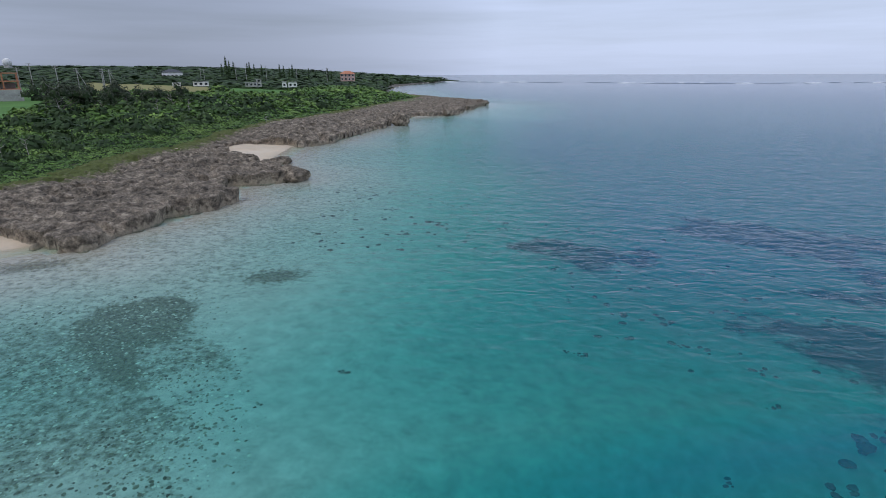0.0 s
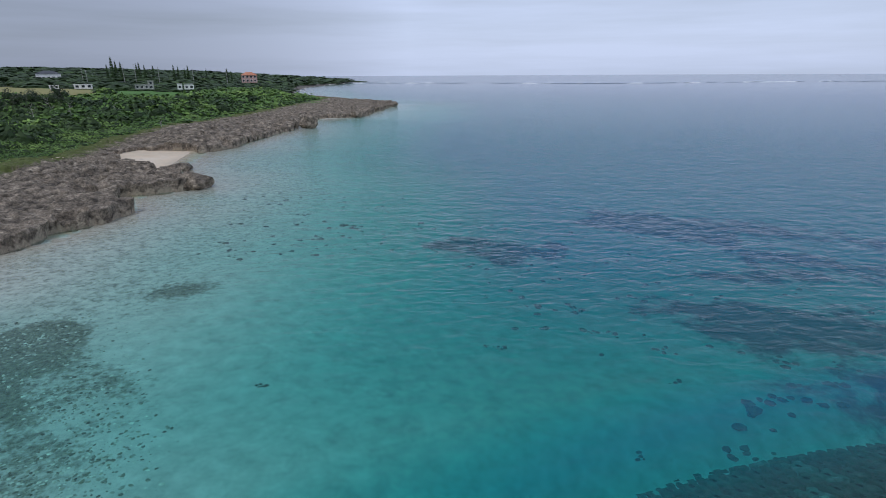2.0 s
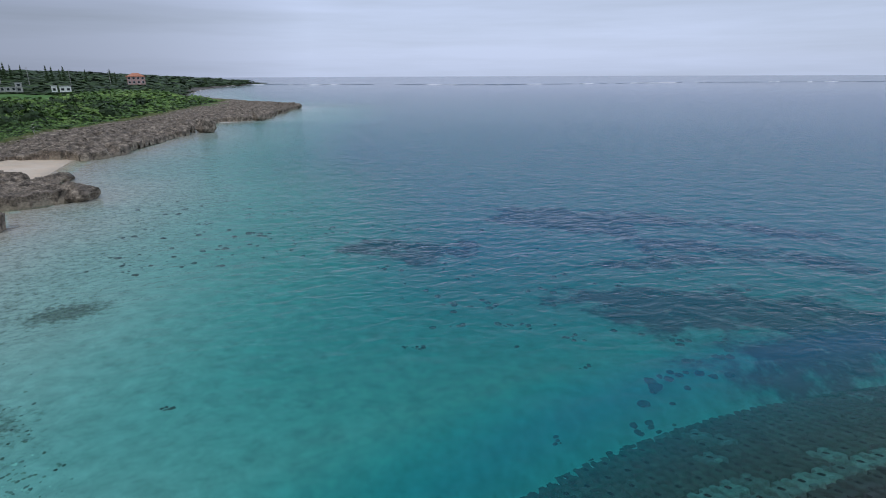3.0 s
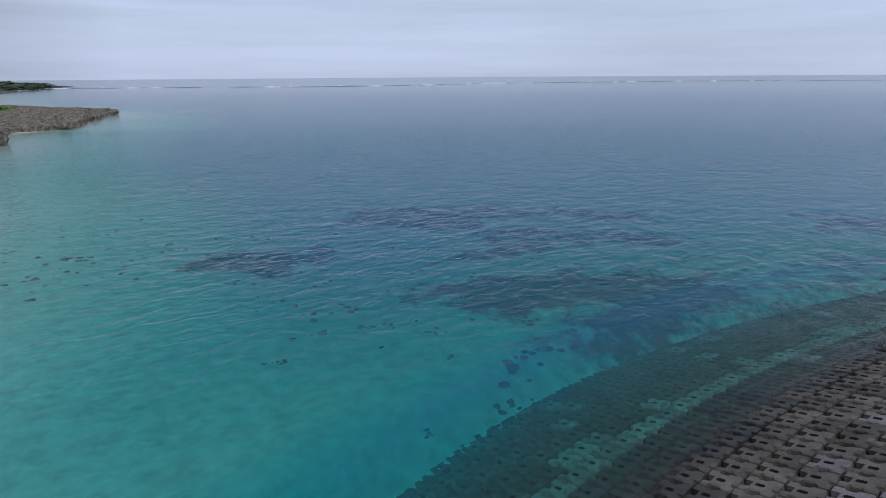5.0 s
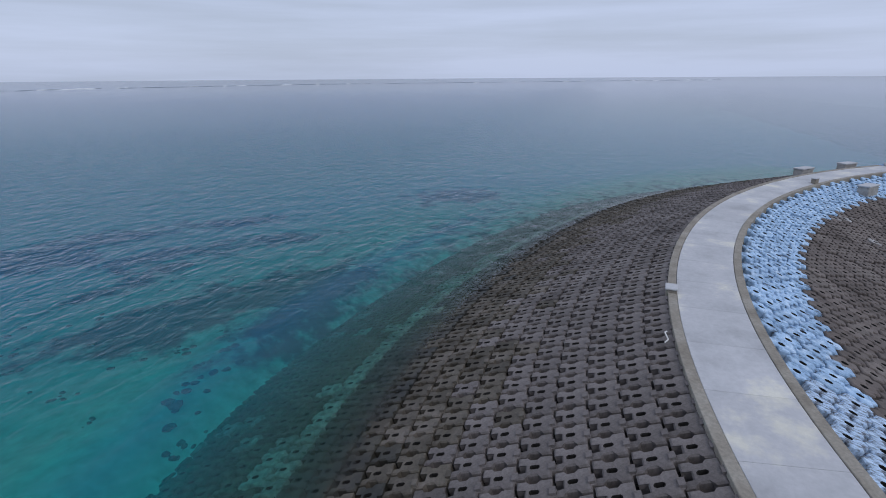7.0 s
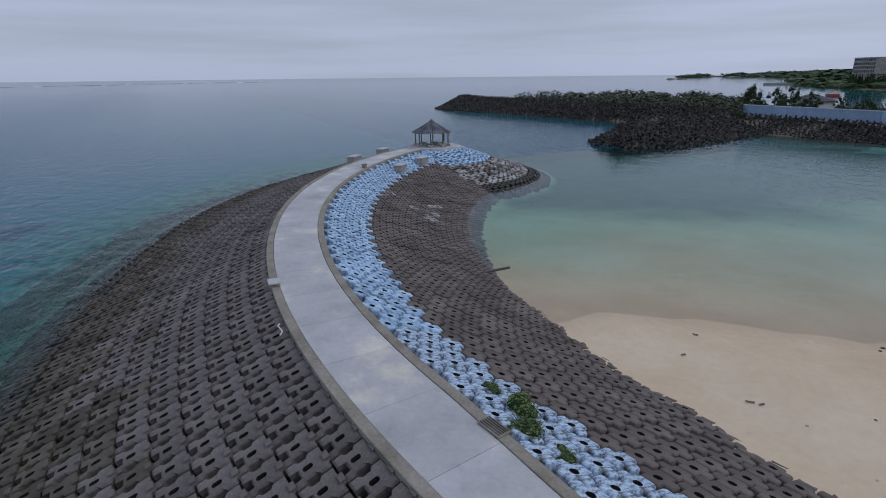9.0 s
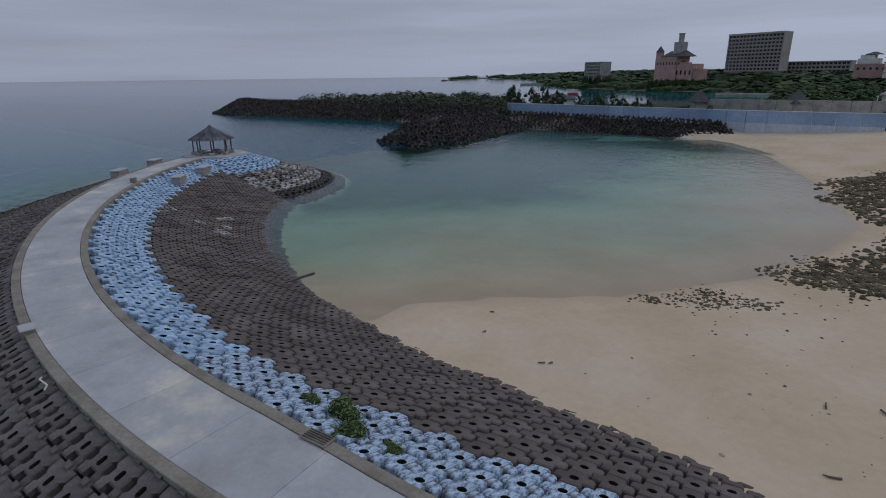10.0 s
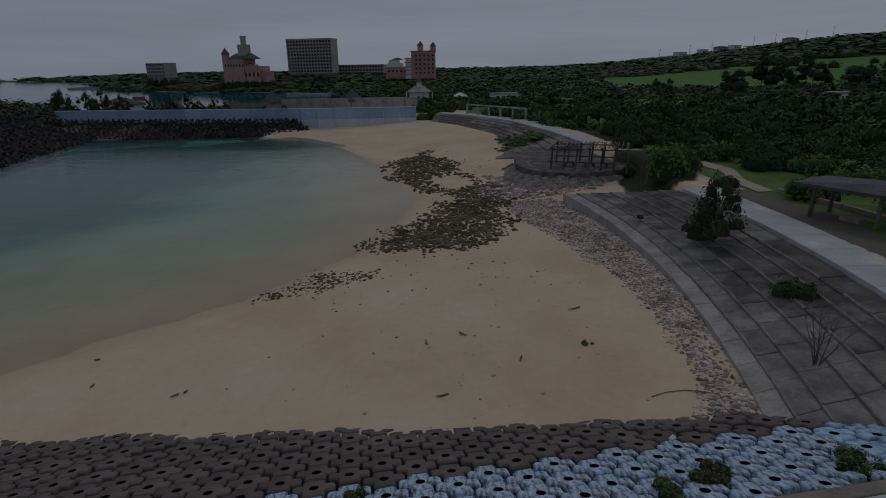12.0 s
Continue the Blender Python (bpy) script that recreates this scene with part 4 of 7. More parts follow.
FEATHER = material("casuarina_leaves", [(0.040, 0.050, 0.032), (0.065, 0.080, 0.048), (0.10, 0.115, 0.07)], 0.2, 2.0, 0.8, 0.0, island=0.4)
T = math.pi / 180
# shade between bushes painted on the ground, plus two patches simply darkened
scrub_shade = ground.data.attributes.new("scrub_shade", "FLOAT", "POINT")
dark_patches = 0.62 * smooth_step(inside_distance([(-22, -73), (-34, -72), (-31.5, -62), (-27.5, -57), (-24.5, -50.5), (-19.8, -50), (-18.6, -55), (-20, -63)], GX, GY), -1, 1)
dark_patches = np.maximum(dark_patches, 0.47 * smooth_step(inside_distance([(-31, -58), (-31, -45), (-40, -42), (-52, -50), (-46, -60), (-34, -63)], GX, GY), -1, 1))
scrub_shade.data.foreach_set("value", np.maximum(dark_patches, veg_allowed(GX, GY) & ((GY > 20) | (np.hypot(GX, GY) > 62))).astype(np.float32))
grove("coastal_scrub", 58, 150, 85 * T, 140 * T, 0.017, 1, LEAF, "dense green coastal scrub behind the rocks", 0.9, clouds=[leaf_cloud(60 + s, 150, 0.165) for s in range(4)])
grove("edge_shrubs", 58, 260, 85 * T, 140 * T, 0.014, 21, LEAF, "bright low shrubs at the rim of the rocks", 0.55, share=0.8, keep=lambda x, y: inside_distance(VEG_NORTH, x, y) < 7)
grove("coastal_scrub", 150, 420, 85 * T, 132 * T, 0.020, 2, LEAF, "dense green coastal scrub beside the fields", 0.9)
grove("far_woods", 420, 1900, 84 * T, 132 * T, 0.030, 3, LEAF_DARK, "dark low woods on the far hills", 0.8, clouds=FAR)
grove("dark_scrub", 60, 260, 88 * T, 138 * T, 0.022, 4, LEAF_DARK, "darker shrubs among the coastal scrub", 1.15, share=0.35, keep=lambda x, y: inside_distance(VEG_NORTH, x, y) > 8)
grove("park_scrub", 36, 130, 215 * T, 285 * T, 0.047, 5, LEAF_DARK, "rounded dark green bushes behind the promenade", 1.45, clouds=BUSHY, keep=lambda x, y: x < 40, share=0.8, fat=0.72)
grove("park_shrubs", 36, 130, 215 * T, 285 * T, 0.040, 15, LEAF, "lighter green shrubs between the bushes", 0.8, clouds=BUSHY, keep=lambda x, y: x < 40, share=0.45, fat=0.7)
grove("park_scrub", 130, 420, 212 * T, 300 * T, 0.030, 6, LEAF_DARK, "dense dark green trees below the hills", 1.05, clouds=CLOUDS, keep=lambda x, y: (x < 40) | (y < -300), share=0.95, fat=0.75)
grove("park_shrubs", 130, 420, 212 * T, 300 * T, 0.030, 16, LEAF, "lighter green shrubs among the trees below the hills", 0.8, clouds=FINE, keep=lambda x, y: (x < 40) | (y < -300), share=0.3)
grove("far_woods", 420, 2300, 212 * T, 313 * T, 0.031, 7, LEAF_DARK, "dark woods on the far ridge and cape", 0.95, clouds=FAR)
grove("island_scrub", 130, 330, 280 * T, 340 * T, 0.016, 8, LEAF_DARK, "dark low scrub behind the breakwater", 0.4, keep=lambda x, y: (x > 36) & (x < -0.7 * y) & (y > -192), share=0.7)
grove("island_scrub", 130, 330, 280 * T, 340 * T, 0.018, 12, FEATHER, "dark ragged scrub along the crest of the breakwater", 0.8, share=0.75, keep=lambda x, y: (x > -0.7 * y) & (y > -205) & (x < 205), clouds=PLUMES)

grove("island_grass", 130, 330, 280 * T, 340 * T, 0.015, 18, LEAF, "low green grass and creepers on the breakwater's crest", 0.35, keep=lambda x, y: (x > -0.7 * y) & (y > -205) & (x < 200))


def tree(name, m, label, height, spread, mat, clouds, branches=5, bare=0.35, seed=1, trunk=0.12, clumps=10):
    """A tree: a tapered trunk, limbs and a crown of leaf clumps with gaps."""
    r = random.Random(seed)
    ob = holder(name, m, label, "tree")
    bm = bmesh.new()
    pts = [Vector((0, 0, -0.2))]
    for i in range(4):
        pts.append(Vector((r.uniform(-0.1, 0.1) * height * 0.3, r.uniform(-0.1, 0.1) * height * 0.3, height * 0.72 * (i + 1) / 4)))
    for i in range(4):
        rod(bm, pts[i], pts[i + 1], trunk * (1 - 0.2 * i), trunk * (1 - 0.2 * (i + 1)), 7)
    tips = []
    for i in range(branches):
        base = pts[2] + (pts[4] - pts[2]) * r.random()
        a = r.uniform(0, 6.28)
        tip = base + Vector((math.cos(a) * spread * r.uniform(0.4, 0.8), math.sin(a) * spread * r.uniform(0.4, 0.8), height * r.uniform(0.08, 0.28)))
        rod(bm, base, tip, trunk * 0.4, trunk * 0.12, 5)
        tips.append(tip)
    part("trunk", bm_mesh("trunk", bm, BARK), ob, "grey-brown bark trunk with limbs")
    if clumps:
        rows = []
        for i in range(clumps):
            t = tips[i % len(tips)] + Vector((r.uniform(-0.3, 0.3), r.uniform(-0.3, 0.3), r.uniform(-0.15, 0.3))) * spread
            rows.append((t.x, t.y, max(t.z, height * bare), spread * r.uniform(0.22, 0.42), spread * r.uniform(0.25, 0.5)))
        thicket("crown", rows, mat, "", clouds=clouds, owner=ob)
    return ob


BARK = material("bark", [(0.08, 0.07, 0.06), (0.16, 0.14, 0.12), (0.22, 0.20, 0.18)], 1.5, 10, 0.9, 0.4, 0.02)
DEADWOOD = material("dead_wood", [(0.22, 0.20, 0.18), (0.36, 0.33, 0.30), (0.45, 0.42, 0.38)], 1.5, 10, 0.9, 0.3, 0.02)


def zg(x, y):
    return float(ground_height(np.array([float(x)]), np.array([float(y)]))[0][0])


def ragged_tree(name, m, label, height, wide, mat, seed, clumps=26, clouds=None, category="tree", group=""):
    """A wind-torn tree, leafy from the ground, with thin sprays that stand out of the crown."""
    r = random.Random(seed)
    ob = holder(name, m, label, category, group)
    bm = bmesh.new()
    rod(bm, (0, 0, -0.3), (0.1, 0, height * 0.75), 0.03 * height, 0.008 * height, 7)
    rows = []
    for k in range(clumps):
        u = (k + r.random()) / clumps
        a = r.uniform(0, 6.28)
        out_ = wide * 0.5 * (1 - 0.7 * u ** 2) * r.uniform(0.25, 1.0)
        x, y, z = out_ * math.cos(a), out_ * math.sin(a), height * (0.02 + 0.8 * u)
        q = wide * r.uniform(0.10, 0.20) * (1.15 - 0.6 * u)
        rows.append((x, y, z, q, q * r.uniform(1.0, 1.9)))
        rod(bm, (0.05, 0, z * 0.6), (x, y, z + q * 0.5), 0.008 * height, 0.003 * height, 5)
    part("trunk", bm_mesh("trunk", bm, BARK), ob, "thin grey-brown trunk with limbs")
    thicket("crown", rows, mat, "", clouds=clouds or PLUMES, owner=ob)
    return ob


# wind-shorn casuarinas in front of the field
r = random.Random(5)
for i in range(11):
    x, y = -100 - 1.1 * i * 0.5 + r.uniform(-3, 3), 138 + i * 5.6 + r.uniform(-2, 2)
    x += 1.2 * i * 0.9
    h = r.uniform(6.0, 8.5)
    tree("casuarina_tree", pose(x, y, zg(x, y)), "dark feathery casuarina in the coastal scrub", h, h * 0.6, FEATHER, PLUMES, 7, 0.2, 60 + i, 0.12, 10)


def dead_tree(x, y, h, seed, label="bare grey dead tree standing in the scrub"):
    ob = holder("dead_tree", pose(x, y, zg(x, y)), label, "tree", "dead trees")
    r = random.Random(seed)
    bm = bmesh.new()
    p = Vector((0, 0, -0.3))
    for i in range(5):
        q = p + Vector((r.uniform(-0.06, 0.06) * h, r.uniform(-0.06, 0.06) * h, h / 5))
        rod(bm, p, q, 0.022 * h * (1 - 0.17 * i), 0.022 * h * (1 - 0.17 * (i + 1)), 7)
        if i > 1:
            for s in range(2):
                a = r.uniform(0, 6.28)
                mid = q + Vector((math.cos(a), math.sin(a), 0.5)) * h * 0.12
                end = mid + Vector((math.cos(a + 0.5), math.sin(a + 0.5), 1.1)) * h * 0.09
                rod(bm, q, mid, 0.010 * h, 0.007 * h, 5)
                rod(bm, mid, end, 0.007 * h, 0.002 * h, 5)
        p = q
    part("trunk", bm_mesh("trunk", bm, DEADWOOD), ob)
    return ob


dead_tree(-96.5, 140.0, 8.6, 3)
for i, (x, y, h) in enumerate(((-97.5, 141, 4.2), (-78, 152, 5.0), (-73, 160, 5.2), (-92, 150, 4.6), (-66, 170, 4.5), (-84, 172, 5.5), (-62, 76, 4.2), (-60, 78, 3.4), (-44, 138, 3.2))):
    dead_tree(x, y, h, 20 + i)


def column_pine(x, y, h, seed):
    """A narrow conifer with tiers of drooping sprays."""
    ob = holder("column_pine", pose(x, y, zg(x, y)), "tall narrow dark conifer on the low ridge", "tree", "conifers on the ridge")
    bm = bmesh.new()
    rod(bm, (0, 0, -0.5), (0, 0, h), 0.25, 0.04, 6)
    part("trunk", bm_mesh("trunk", bm, BARK), ob)
    rows = []
    for k in range(7):
        u = k / 6
        rows.append((0, 0, h * (0.18 + 0.72 * u), h * (0.15 - 0.10 * u), h * 0.12))
    thicket("crown", rows, LEAF_DARK, "", clouds=PLUMES, owner=ob)


for i, (px, py, h) in enumerate(((-232, 607, 15), (-229, 608.5, 11), (-225, 610, 10), (-236, 605, 8), (-212, 614.5, 9), (-209.7, 615, 10), (-205.5, 617, 8), (-198, 619, 8), (-180, 624.6, 9), (-176, 626, 8), (-167, 628, 9),
                                 (-170, 627, 6), (-130, 637, 8), (-126, 638, 6), (-150, 632, 7))):
    column_pine(px, py, h + 7, i)

# ---------------------------------------------------------------- limestone shelf along the coast
SAND_POCKETS = [[(-42.5, 102), (-41, 112), (-31, 114), (-22, 110), (-19, 98), (-22, 84.5), (-25, 83.5), (-32.5, 91), (-38.1, 96)], [(-42, 48), (-37.5, 46.2), (-33.2, 43.6), (-34, 38), (-45, 36)]]
POOLS = [(-46.3, 80.3, 1.3), (-37.9, 78.6, 1.0), (-20.4, 153.9, 2.0), (-27.6, 162.1, 1.2), (-3.4, 206, 2.0)]


def rock_sheet(name, x0, x1, y0, y1, step):
    """Karst rock as a fine sheet: a flat, pitted top that breaks off in an undercut edge above the water."""
    xs, ys = np.arange(x0, x1, step), np.arange(y0, y1, step)
    X, Y = np.meshgrid(xs, ys, indexing="ij")
    X = X + (value_noise(X, Y, 1.3, 2, 0) - 0.5) * step * 0.9
    Y = Y + (value_noise(X, Y, 1.3, 2, 1) - 0.5) * step * 0.9
    D = inside_distance(LAND, X, Y)
    V = inside_distance(VEG_NORTH, X, Y)
    S = np.max([inside_distance(p, X, Y) for p in SAND_POCKETS], axis=0) + (value_noise(X, Y, 3.0, 3, 2) - 0.5) * 4
    e = D + (value_noise(X, Y, 7.0, 4, 1) - 0.62) * 6.5
    e = np.minimum(e, -S * 1.0 + 0.4)
    top = 1.25 + 1.0 * smooth_step(e, 0, 16) + (value_noise(X, Y, 9, 3, 2) - 0.5) * 1.1
    rough = np.abs(value_noise(X, Y, 1.9, 4, 0) - 0.5) * 2
    ridge = np.abs(value_noise(X, Y, 0.95, 3, 2) - 0.5) * 2
    fine = value_noise(X, Y, 0.6, 2, 1)
    top = top + (0.45 - rough) * 0.55 + (0.4 - ridge) * 0.6 * smooth_step(value_noise(X, Y, 5.0, 2, 1), 0.3, 0.6) + (fine - 0.5) * 0.55
    top = top - 0.75 * smooth_step(value_noise(X, Y, 2.2, 2, 2), 0.62, 0.70)
    for px, py, pr in POOLS:
        top = top - 0.9 * smooth_step(-np.hypot(X - px, Y - py), -pr * 1.3, -pr * 0.7)
    wall = smooth_step(e, -0.1, 0.75)
    Z = -1.2 + (top + 1.2) * wall
    inland = smooth_step(V, -2, 6)
    Z = Z - inland * 0.8
    keep = (e > -0.6) & (V < 9)
    gx, gy = np.gradient(e, step)
    lip = smooth_step(e, 0.2, 0.7) * smooth_step(-e, -2.0, -0.8) * 0.6
    n = np.hypot(gx, gy) + 1e-6
    X2, Y2 = X - gx / n * lip, Y - gy / n * lip
    ids = np.arange(X.size).reshape(X.shape)
    q = np.stack([ids[:-1, :-1], ids[1:, :-1], ids[1:, 1:], ids[:-1, 1:]], -1).reshape(-1, 4)
    q = q[keep.ravel()[q].all(1)]
    used = np.unique(q)
    remap = np.zeros(X.size, int)
    remap[used] = np.arange(len(used))
    verts = np.stack([X2.ravel(), Y2.ravel(), Z.ravel()], 1)[used]
    me = mesh_of(name, verts, remap[q], ROCK, False, {"moss": (smooth_step(V, -12, 1).ravel()[used]), "tide": (smooth_step(-Z, -0.75, -0.25) * (D < 9)).ravel()[used]})
    return tagged(new(name, me), "jagged grey-brown limestone shelf along the shore", "rock", kind="structure")


blend_by(ROCK, "tide", (0.36, 0.305, 0.225), 0.35, 0.75, 1.5, 0.7, 0.4, 3.0)
blend_by(ROCK, "moss", (0.11, 0.13, 0.04), 0.55, 0.9, 0.8, 1.3, 0.4, 2.0)
rock_sheet("rock_shelf", -62, -12, 36, 128, 0.27)
rock_sheet("rock_shelf", -56, 30, 128, 352, 0.6)


def boulder(x, y, z, w, h, seed, name="boulder", label="undercut grey limestone boulder standing in the shallows", mat=None, category="rock", group=""):
    bm = bmesh.new()
    bmesh.ops.create_icosphere(bm, subdivisions=3, radius=1)
    off = Vector((seed * 3.7, seed * 1.3, 0))
    for v in bm.verts:
        k = 1 + 0.42 * (noise.noise(v.co * 1.3 + off)) + 0.18 * noise.noise(v.co * 3.5 + off)
        v.co = v.co * k
        waist = 1 - 0.35 * max(0, min(1, -v.co.z * 1.3 + 0.1))
        v.co = Vector((v.co.x * w / 2 * waist, v.co.y * w / 2 * waist, max(-0.7, v.co.z) * h / 1.5 + h * 0.35))
    ob = new(name, bm_mesh(name, bm, mat or ROCK))
    ob.matrix_basis = pose(x, y, z)
    return tagged(ob, label, category, group)


for i, (x, y, w, h) in enumerate(((-12.2, 160.5, 5.0, 3.8), (-18.3, 164.3, 4.2, 3.2), (1.6, 198.6, 4.5, 3.0), (6.5, 221, 3.5, 2.4), (-27.3, 91, 3.4, 1.6), (-21.5, 76, 4.5, 2.4), (18, 262, 6, 3.0))):
    boulder(x, y, -0.4, w, h, i + 1, group="shore boulders")

for i, (x, y, w, h) in enumerate(((994, -1123, 17, 3.2), (974, -1141, 26, 3.0))):
    boulder(x, y, -0.6, w, h, i + 31, "islet", "low dark rock islet far out on the horizon", group="islets")

# dark coral heads and weed tufts on the sea bed
CORAL = material("coral_heads", [(0.05, 0.05, 0.05), (0.10, 0.10, 0.088), (0.17, 0.165, 0.13)], 1.5, 6, 0.95, 0.5, 0.1, island=0.3)


def lump_template(seed, sub=1):
    bm = bmesh.new()
    bmesh.ops.create_icosphere(bm, subdivisions=sub, radius=1)
    for v in bm.verts:
        v.co *= 1 + 0.45 * noise.noise(v.co * 1.7 + Vector((seed * 5.1, 0, 0)))
    bm.verts.index_update()
    res = np.array([v.co[:] for v in bm.verts]), np.array([[v.index for v in f.verts] for f in bm.faces])
    bm.free()
    return res


LUMPS = [lump_template(s) for s in range(6)]


def rubble(name, rows, mat, label, category="stones", kind="stuff", owner=None):
    """Loose stones in one mesh: rows of x, y, z, half sizes a, b, c."""
    r = np.random.default_rng(len(rows))
    verts, faces, base = [], [], 0
    for i, (x, y, z, a, b, c) in enumerate(rows):
        v, f = LUMPS[i % len(LUMPS)]
        t = r.uniform(0, 6.28)
        rot = np.array([[math.cos(t), -math.sin(t), 0], [math.sin(t), math.cos(t), 0], [0, 0, 1]])
        verts.append((v * np.array([a, b, c])) @ rot.T + np.array([x, y, z]))
        faces.append(f + base)
        base += len(v)
    me = mesh_of(name, np.concatenate(verts), np.concatenate(faces), mat)
    if owner is not None:
        return tagged(part(name, me, owner, label), kind="stuff")
    return tagged(new(name, me), label, category, kind=kind)


r = random.Random(3)
rows = []
for x, y, s in ((-6.2, 60.6, 0.7), (-0.9, 56.4, 1.1), (-4.4, 51.6, 0.7), (6.6, 60, 0.9), (-11.2, 48, 0.5), (-5.4, 25.6, 0.35), (8.7, 29.5, 0.5), (13.8, 37, 0.9), (16.6, 37.1, 0.9), (16.9, 31.6, 0.6), (16.1, 32, 0.5),
                (19, 28.3, 0.6), (12.3, 19.2, 0.4), (17.7, 19.3, 0.9), (17.5, 24.2, 0.4), (19.2, 18.4, 0.6), (7.8, 30, 0.3), (21, 35, 0.8), (23, 38, 0.7), (19.3, 20.6, 1.2), (21.5, 20.9, 1.1), (23.8, 21.7, 1.0), (26.3, 22.2, 1.0), (25.0, 25.5, 0.8), (28, 24, 0.9)):
    for k in range(6):
        q = s * r.uniform(0.18, 0.4)
        px, py = x + r.gauss(0, s * 0.55), y + r.gauss(0, s * 0.55)
        rows.append((px, py, zg(px, py), q, q * r.uniform(0.7, 1.3), q * 0.22))
for k in range(210):
    x, y = r.uniform(-14, 9), r.uniform(45, 72)
    if r.random() < 0.5:
        x, y = r.uniform(9, 40), r.uniform(27, 62)
    q = r.uniform(0.08, 0.3)
    rows.append((x, y, zg(x, y), q * 1.3, q, q * 0.4))
PALE_CORAL = material("dead_coral", [(0.24, 0.23, 0.18), (0.40, 0.39, 0.32), (0.60, 0.58, 0.50)], 1.5, 6, 0.95, 0.4, 0.05, island=0.6)
GREY_CORAL = material("weedy_coral", [(0.13, 0.125, 0.09), (0.20, 0.19, 0.14), (0.30, 0.285, 0.22)], 1.5, 6, 0.95, 0.4, 0.05, island=0.6)
loose = np.random.default_rng(12)
px, py = loose.uniform(-30, -8, 14000), loose.uniform(14, 36, 14000)
thick = smooth_step(inside_distance(SPECKLED, px, py), -2, 3) * (0.35 + 0.65 * smooth_step(value_noise(px, py, 3.0, 3, 5), 0.4, 0.6))
lying = loose.random(14000) < thick
for name, mat, pick, size, label in (("coral_rubble", PALE_CORAL, lying & (np.arange(14000) % 3 > 0), 0.10, "broken pale coral pieces strewn over the shallow sea bed"),
                                     ("dark_rubble", GREY_CORAL, lying & (np.arange(14000) % 3 == 0), 0.10, "dark weedy stones strewn over the shallow sea bed")):
    big = size * loose.uniform(0.35, 1.0, 14000) ** 1.5
    rubble(name, [(x, y, z, q * 1.4, q, q * 0.35) for x, y, z, q in zip(px[pick], py[pick], ground_height(px[pick], py[pick])[0], big[pick])], mat, label, "coral")
rubble("coral_heads", rows, CORAL, "dark coral heads scattered on the pale sea bed", "coral")

# ---------------------------------------------------------------- surf on the outer reef
FOAM = material("surf_foam", [(0.62, 0.66, 0.70), (0.8, 0.82, 0.84)], 0.05, 0.5, 0.9, 0.0)
SWELL = material("swell_face", [(0.05, 0.09, 0.13), (0.09, 0.14, 0.18)], 0.05, 0.5, 0.35, 0.0)
REEF = [(-20, 1000), (62, 940), (188, 869), (344, 760), (520, 770), (706, 775), (900, 730), (1101, 670), (1325, 431), (1500, 230), (1697, -2), (1900, -300)]


def surf(name, mat, label, count, seed, high, long_, thick):
    r = random.Random(seed)
    verts, faces = [], []
    for k in range(count):
        t = r.random()
        x, y = along(REEF, t)
        x2, y2 = along(REEF, min(1, t + 0.004))
        dx, dy = x2 - x, y2 - y
        n = math.hypot(dx, dy) or 1
        dx, dy = dx / n, dy / n
        off = r.uniform(-14, 14)
        L = long_ * r.uniform(0.3, 1.3)
        b = len(verts)
        steps = 7
        for i in range(steps):
            u = i / (steps - 1) * 2 - 1
            h = high * (1 - u * u) * r.uniform(0.6, 1.1) + 0.05
            cx, cy = x + dx * u * L / 2 - dy * off, y + dy * u * L / 2 + dx * off
            verts += [(cx + dy * thick, cy - dx * thick, -0.2), (cx, cy, h), (cx - dy * thick, cy + dx * thick, -0.2)]
        for i in range(steps - 1):
            for j in range(2):
                faces.append((b + i * 3 + j, b + (i + 1) * 3 + j, b + (i + 1) * 3 + j + 1, b + i * 3 + j + 1))
    tagged(new(name, mesh_of(name, verts, faces, mat)), label, "waves", kind="stuff")


surf("reef_surf", FOAM, "white surf breaking on the outer reef", 46, 4, 0.9, 26, 2.0)
surf("reef_swell", SWELL, "dark swell rising along the outer reef", 120, 9, 0.55, 50, 2.5)

# ---------------------------------------------------------------- houses, poles and ruins inland
WHITE = material("white_render", [(0.62, 0.61, 0.58), (0.74, 0.73, 0.70), (0.8, 0.79, 0.77)], 0.3, 4, 0.85, 0.1, 0.01)
GREYC = material("grey_concrete", [(0.26, 0.25, 0.24), (0.36, 0.35, 0.33), (0.45, 0.44, 0.41)], 0.4, 4, 0.9, 0.15, 0.01)
GLASS = material("dark_window", [(0.02, 0.025, 0.03), (0.04, 0.045, 0.05)], 0.5, 3, 0.15, 0.0)
ORANGE = material("orange_tiles", [(0.42, 0.16, 0.09), (0.52, 0.22, 0.13), (0.58, 0.27, 0.17)], 0.6, 4, 0.85, 0.2, 0.02)
PINKR = material("pink_render", [(0.40, 0.25, 0.22), (0.47, 0.30, 0.265), (0.52, 0.35, 0.31)], 0.25, 4, 0.85, 0.1, 0.01)
SLATE = material("slate_roof", [(0.06, 0.065, 0.075), (0.10, 0.105, 0.115)], 0.5, 5, 0.7, 0.2, 0.02)
TIMBER = material("weathered_timber", [(0.07, 0.06, 0.05), (0.13, 0.115, 0.10), (0.20, 0.18, 0.16)], 1.2, 12, 0.9, 0.4, 0.02, stretch=(1, 1, 0.2))


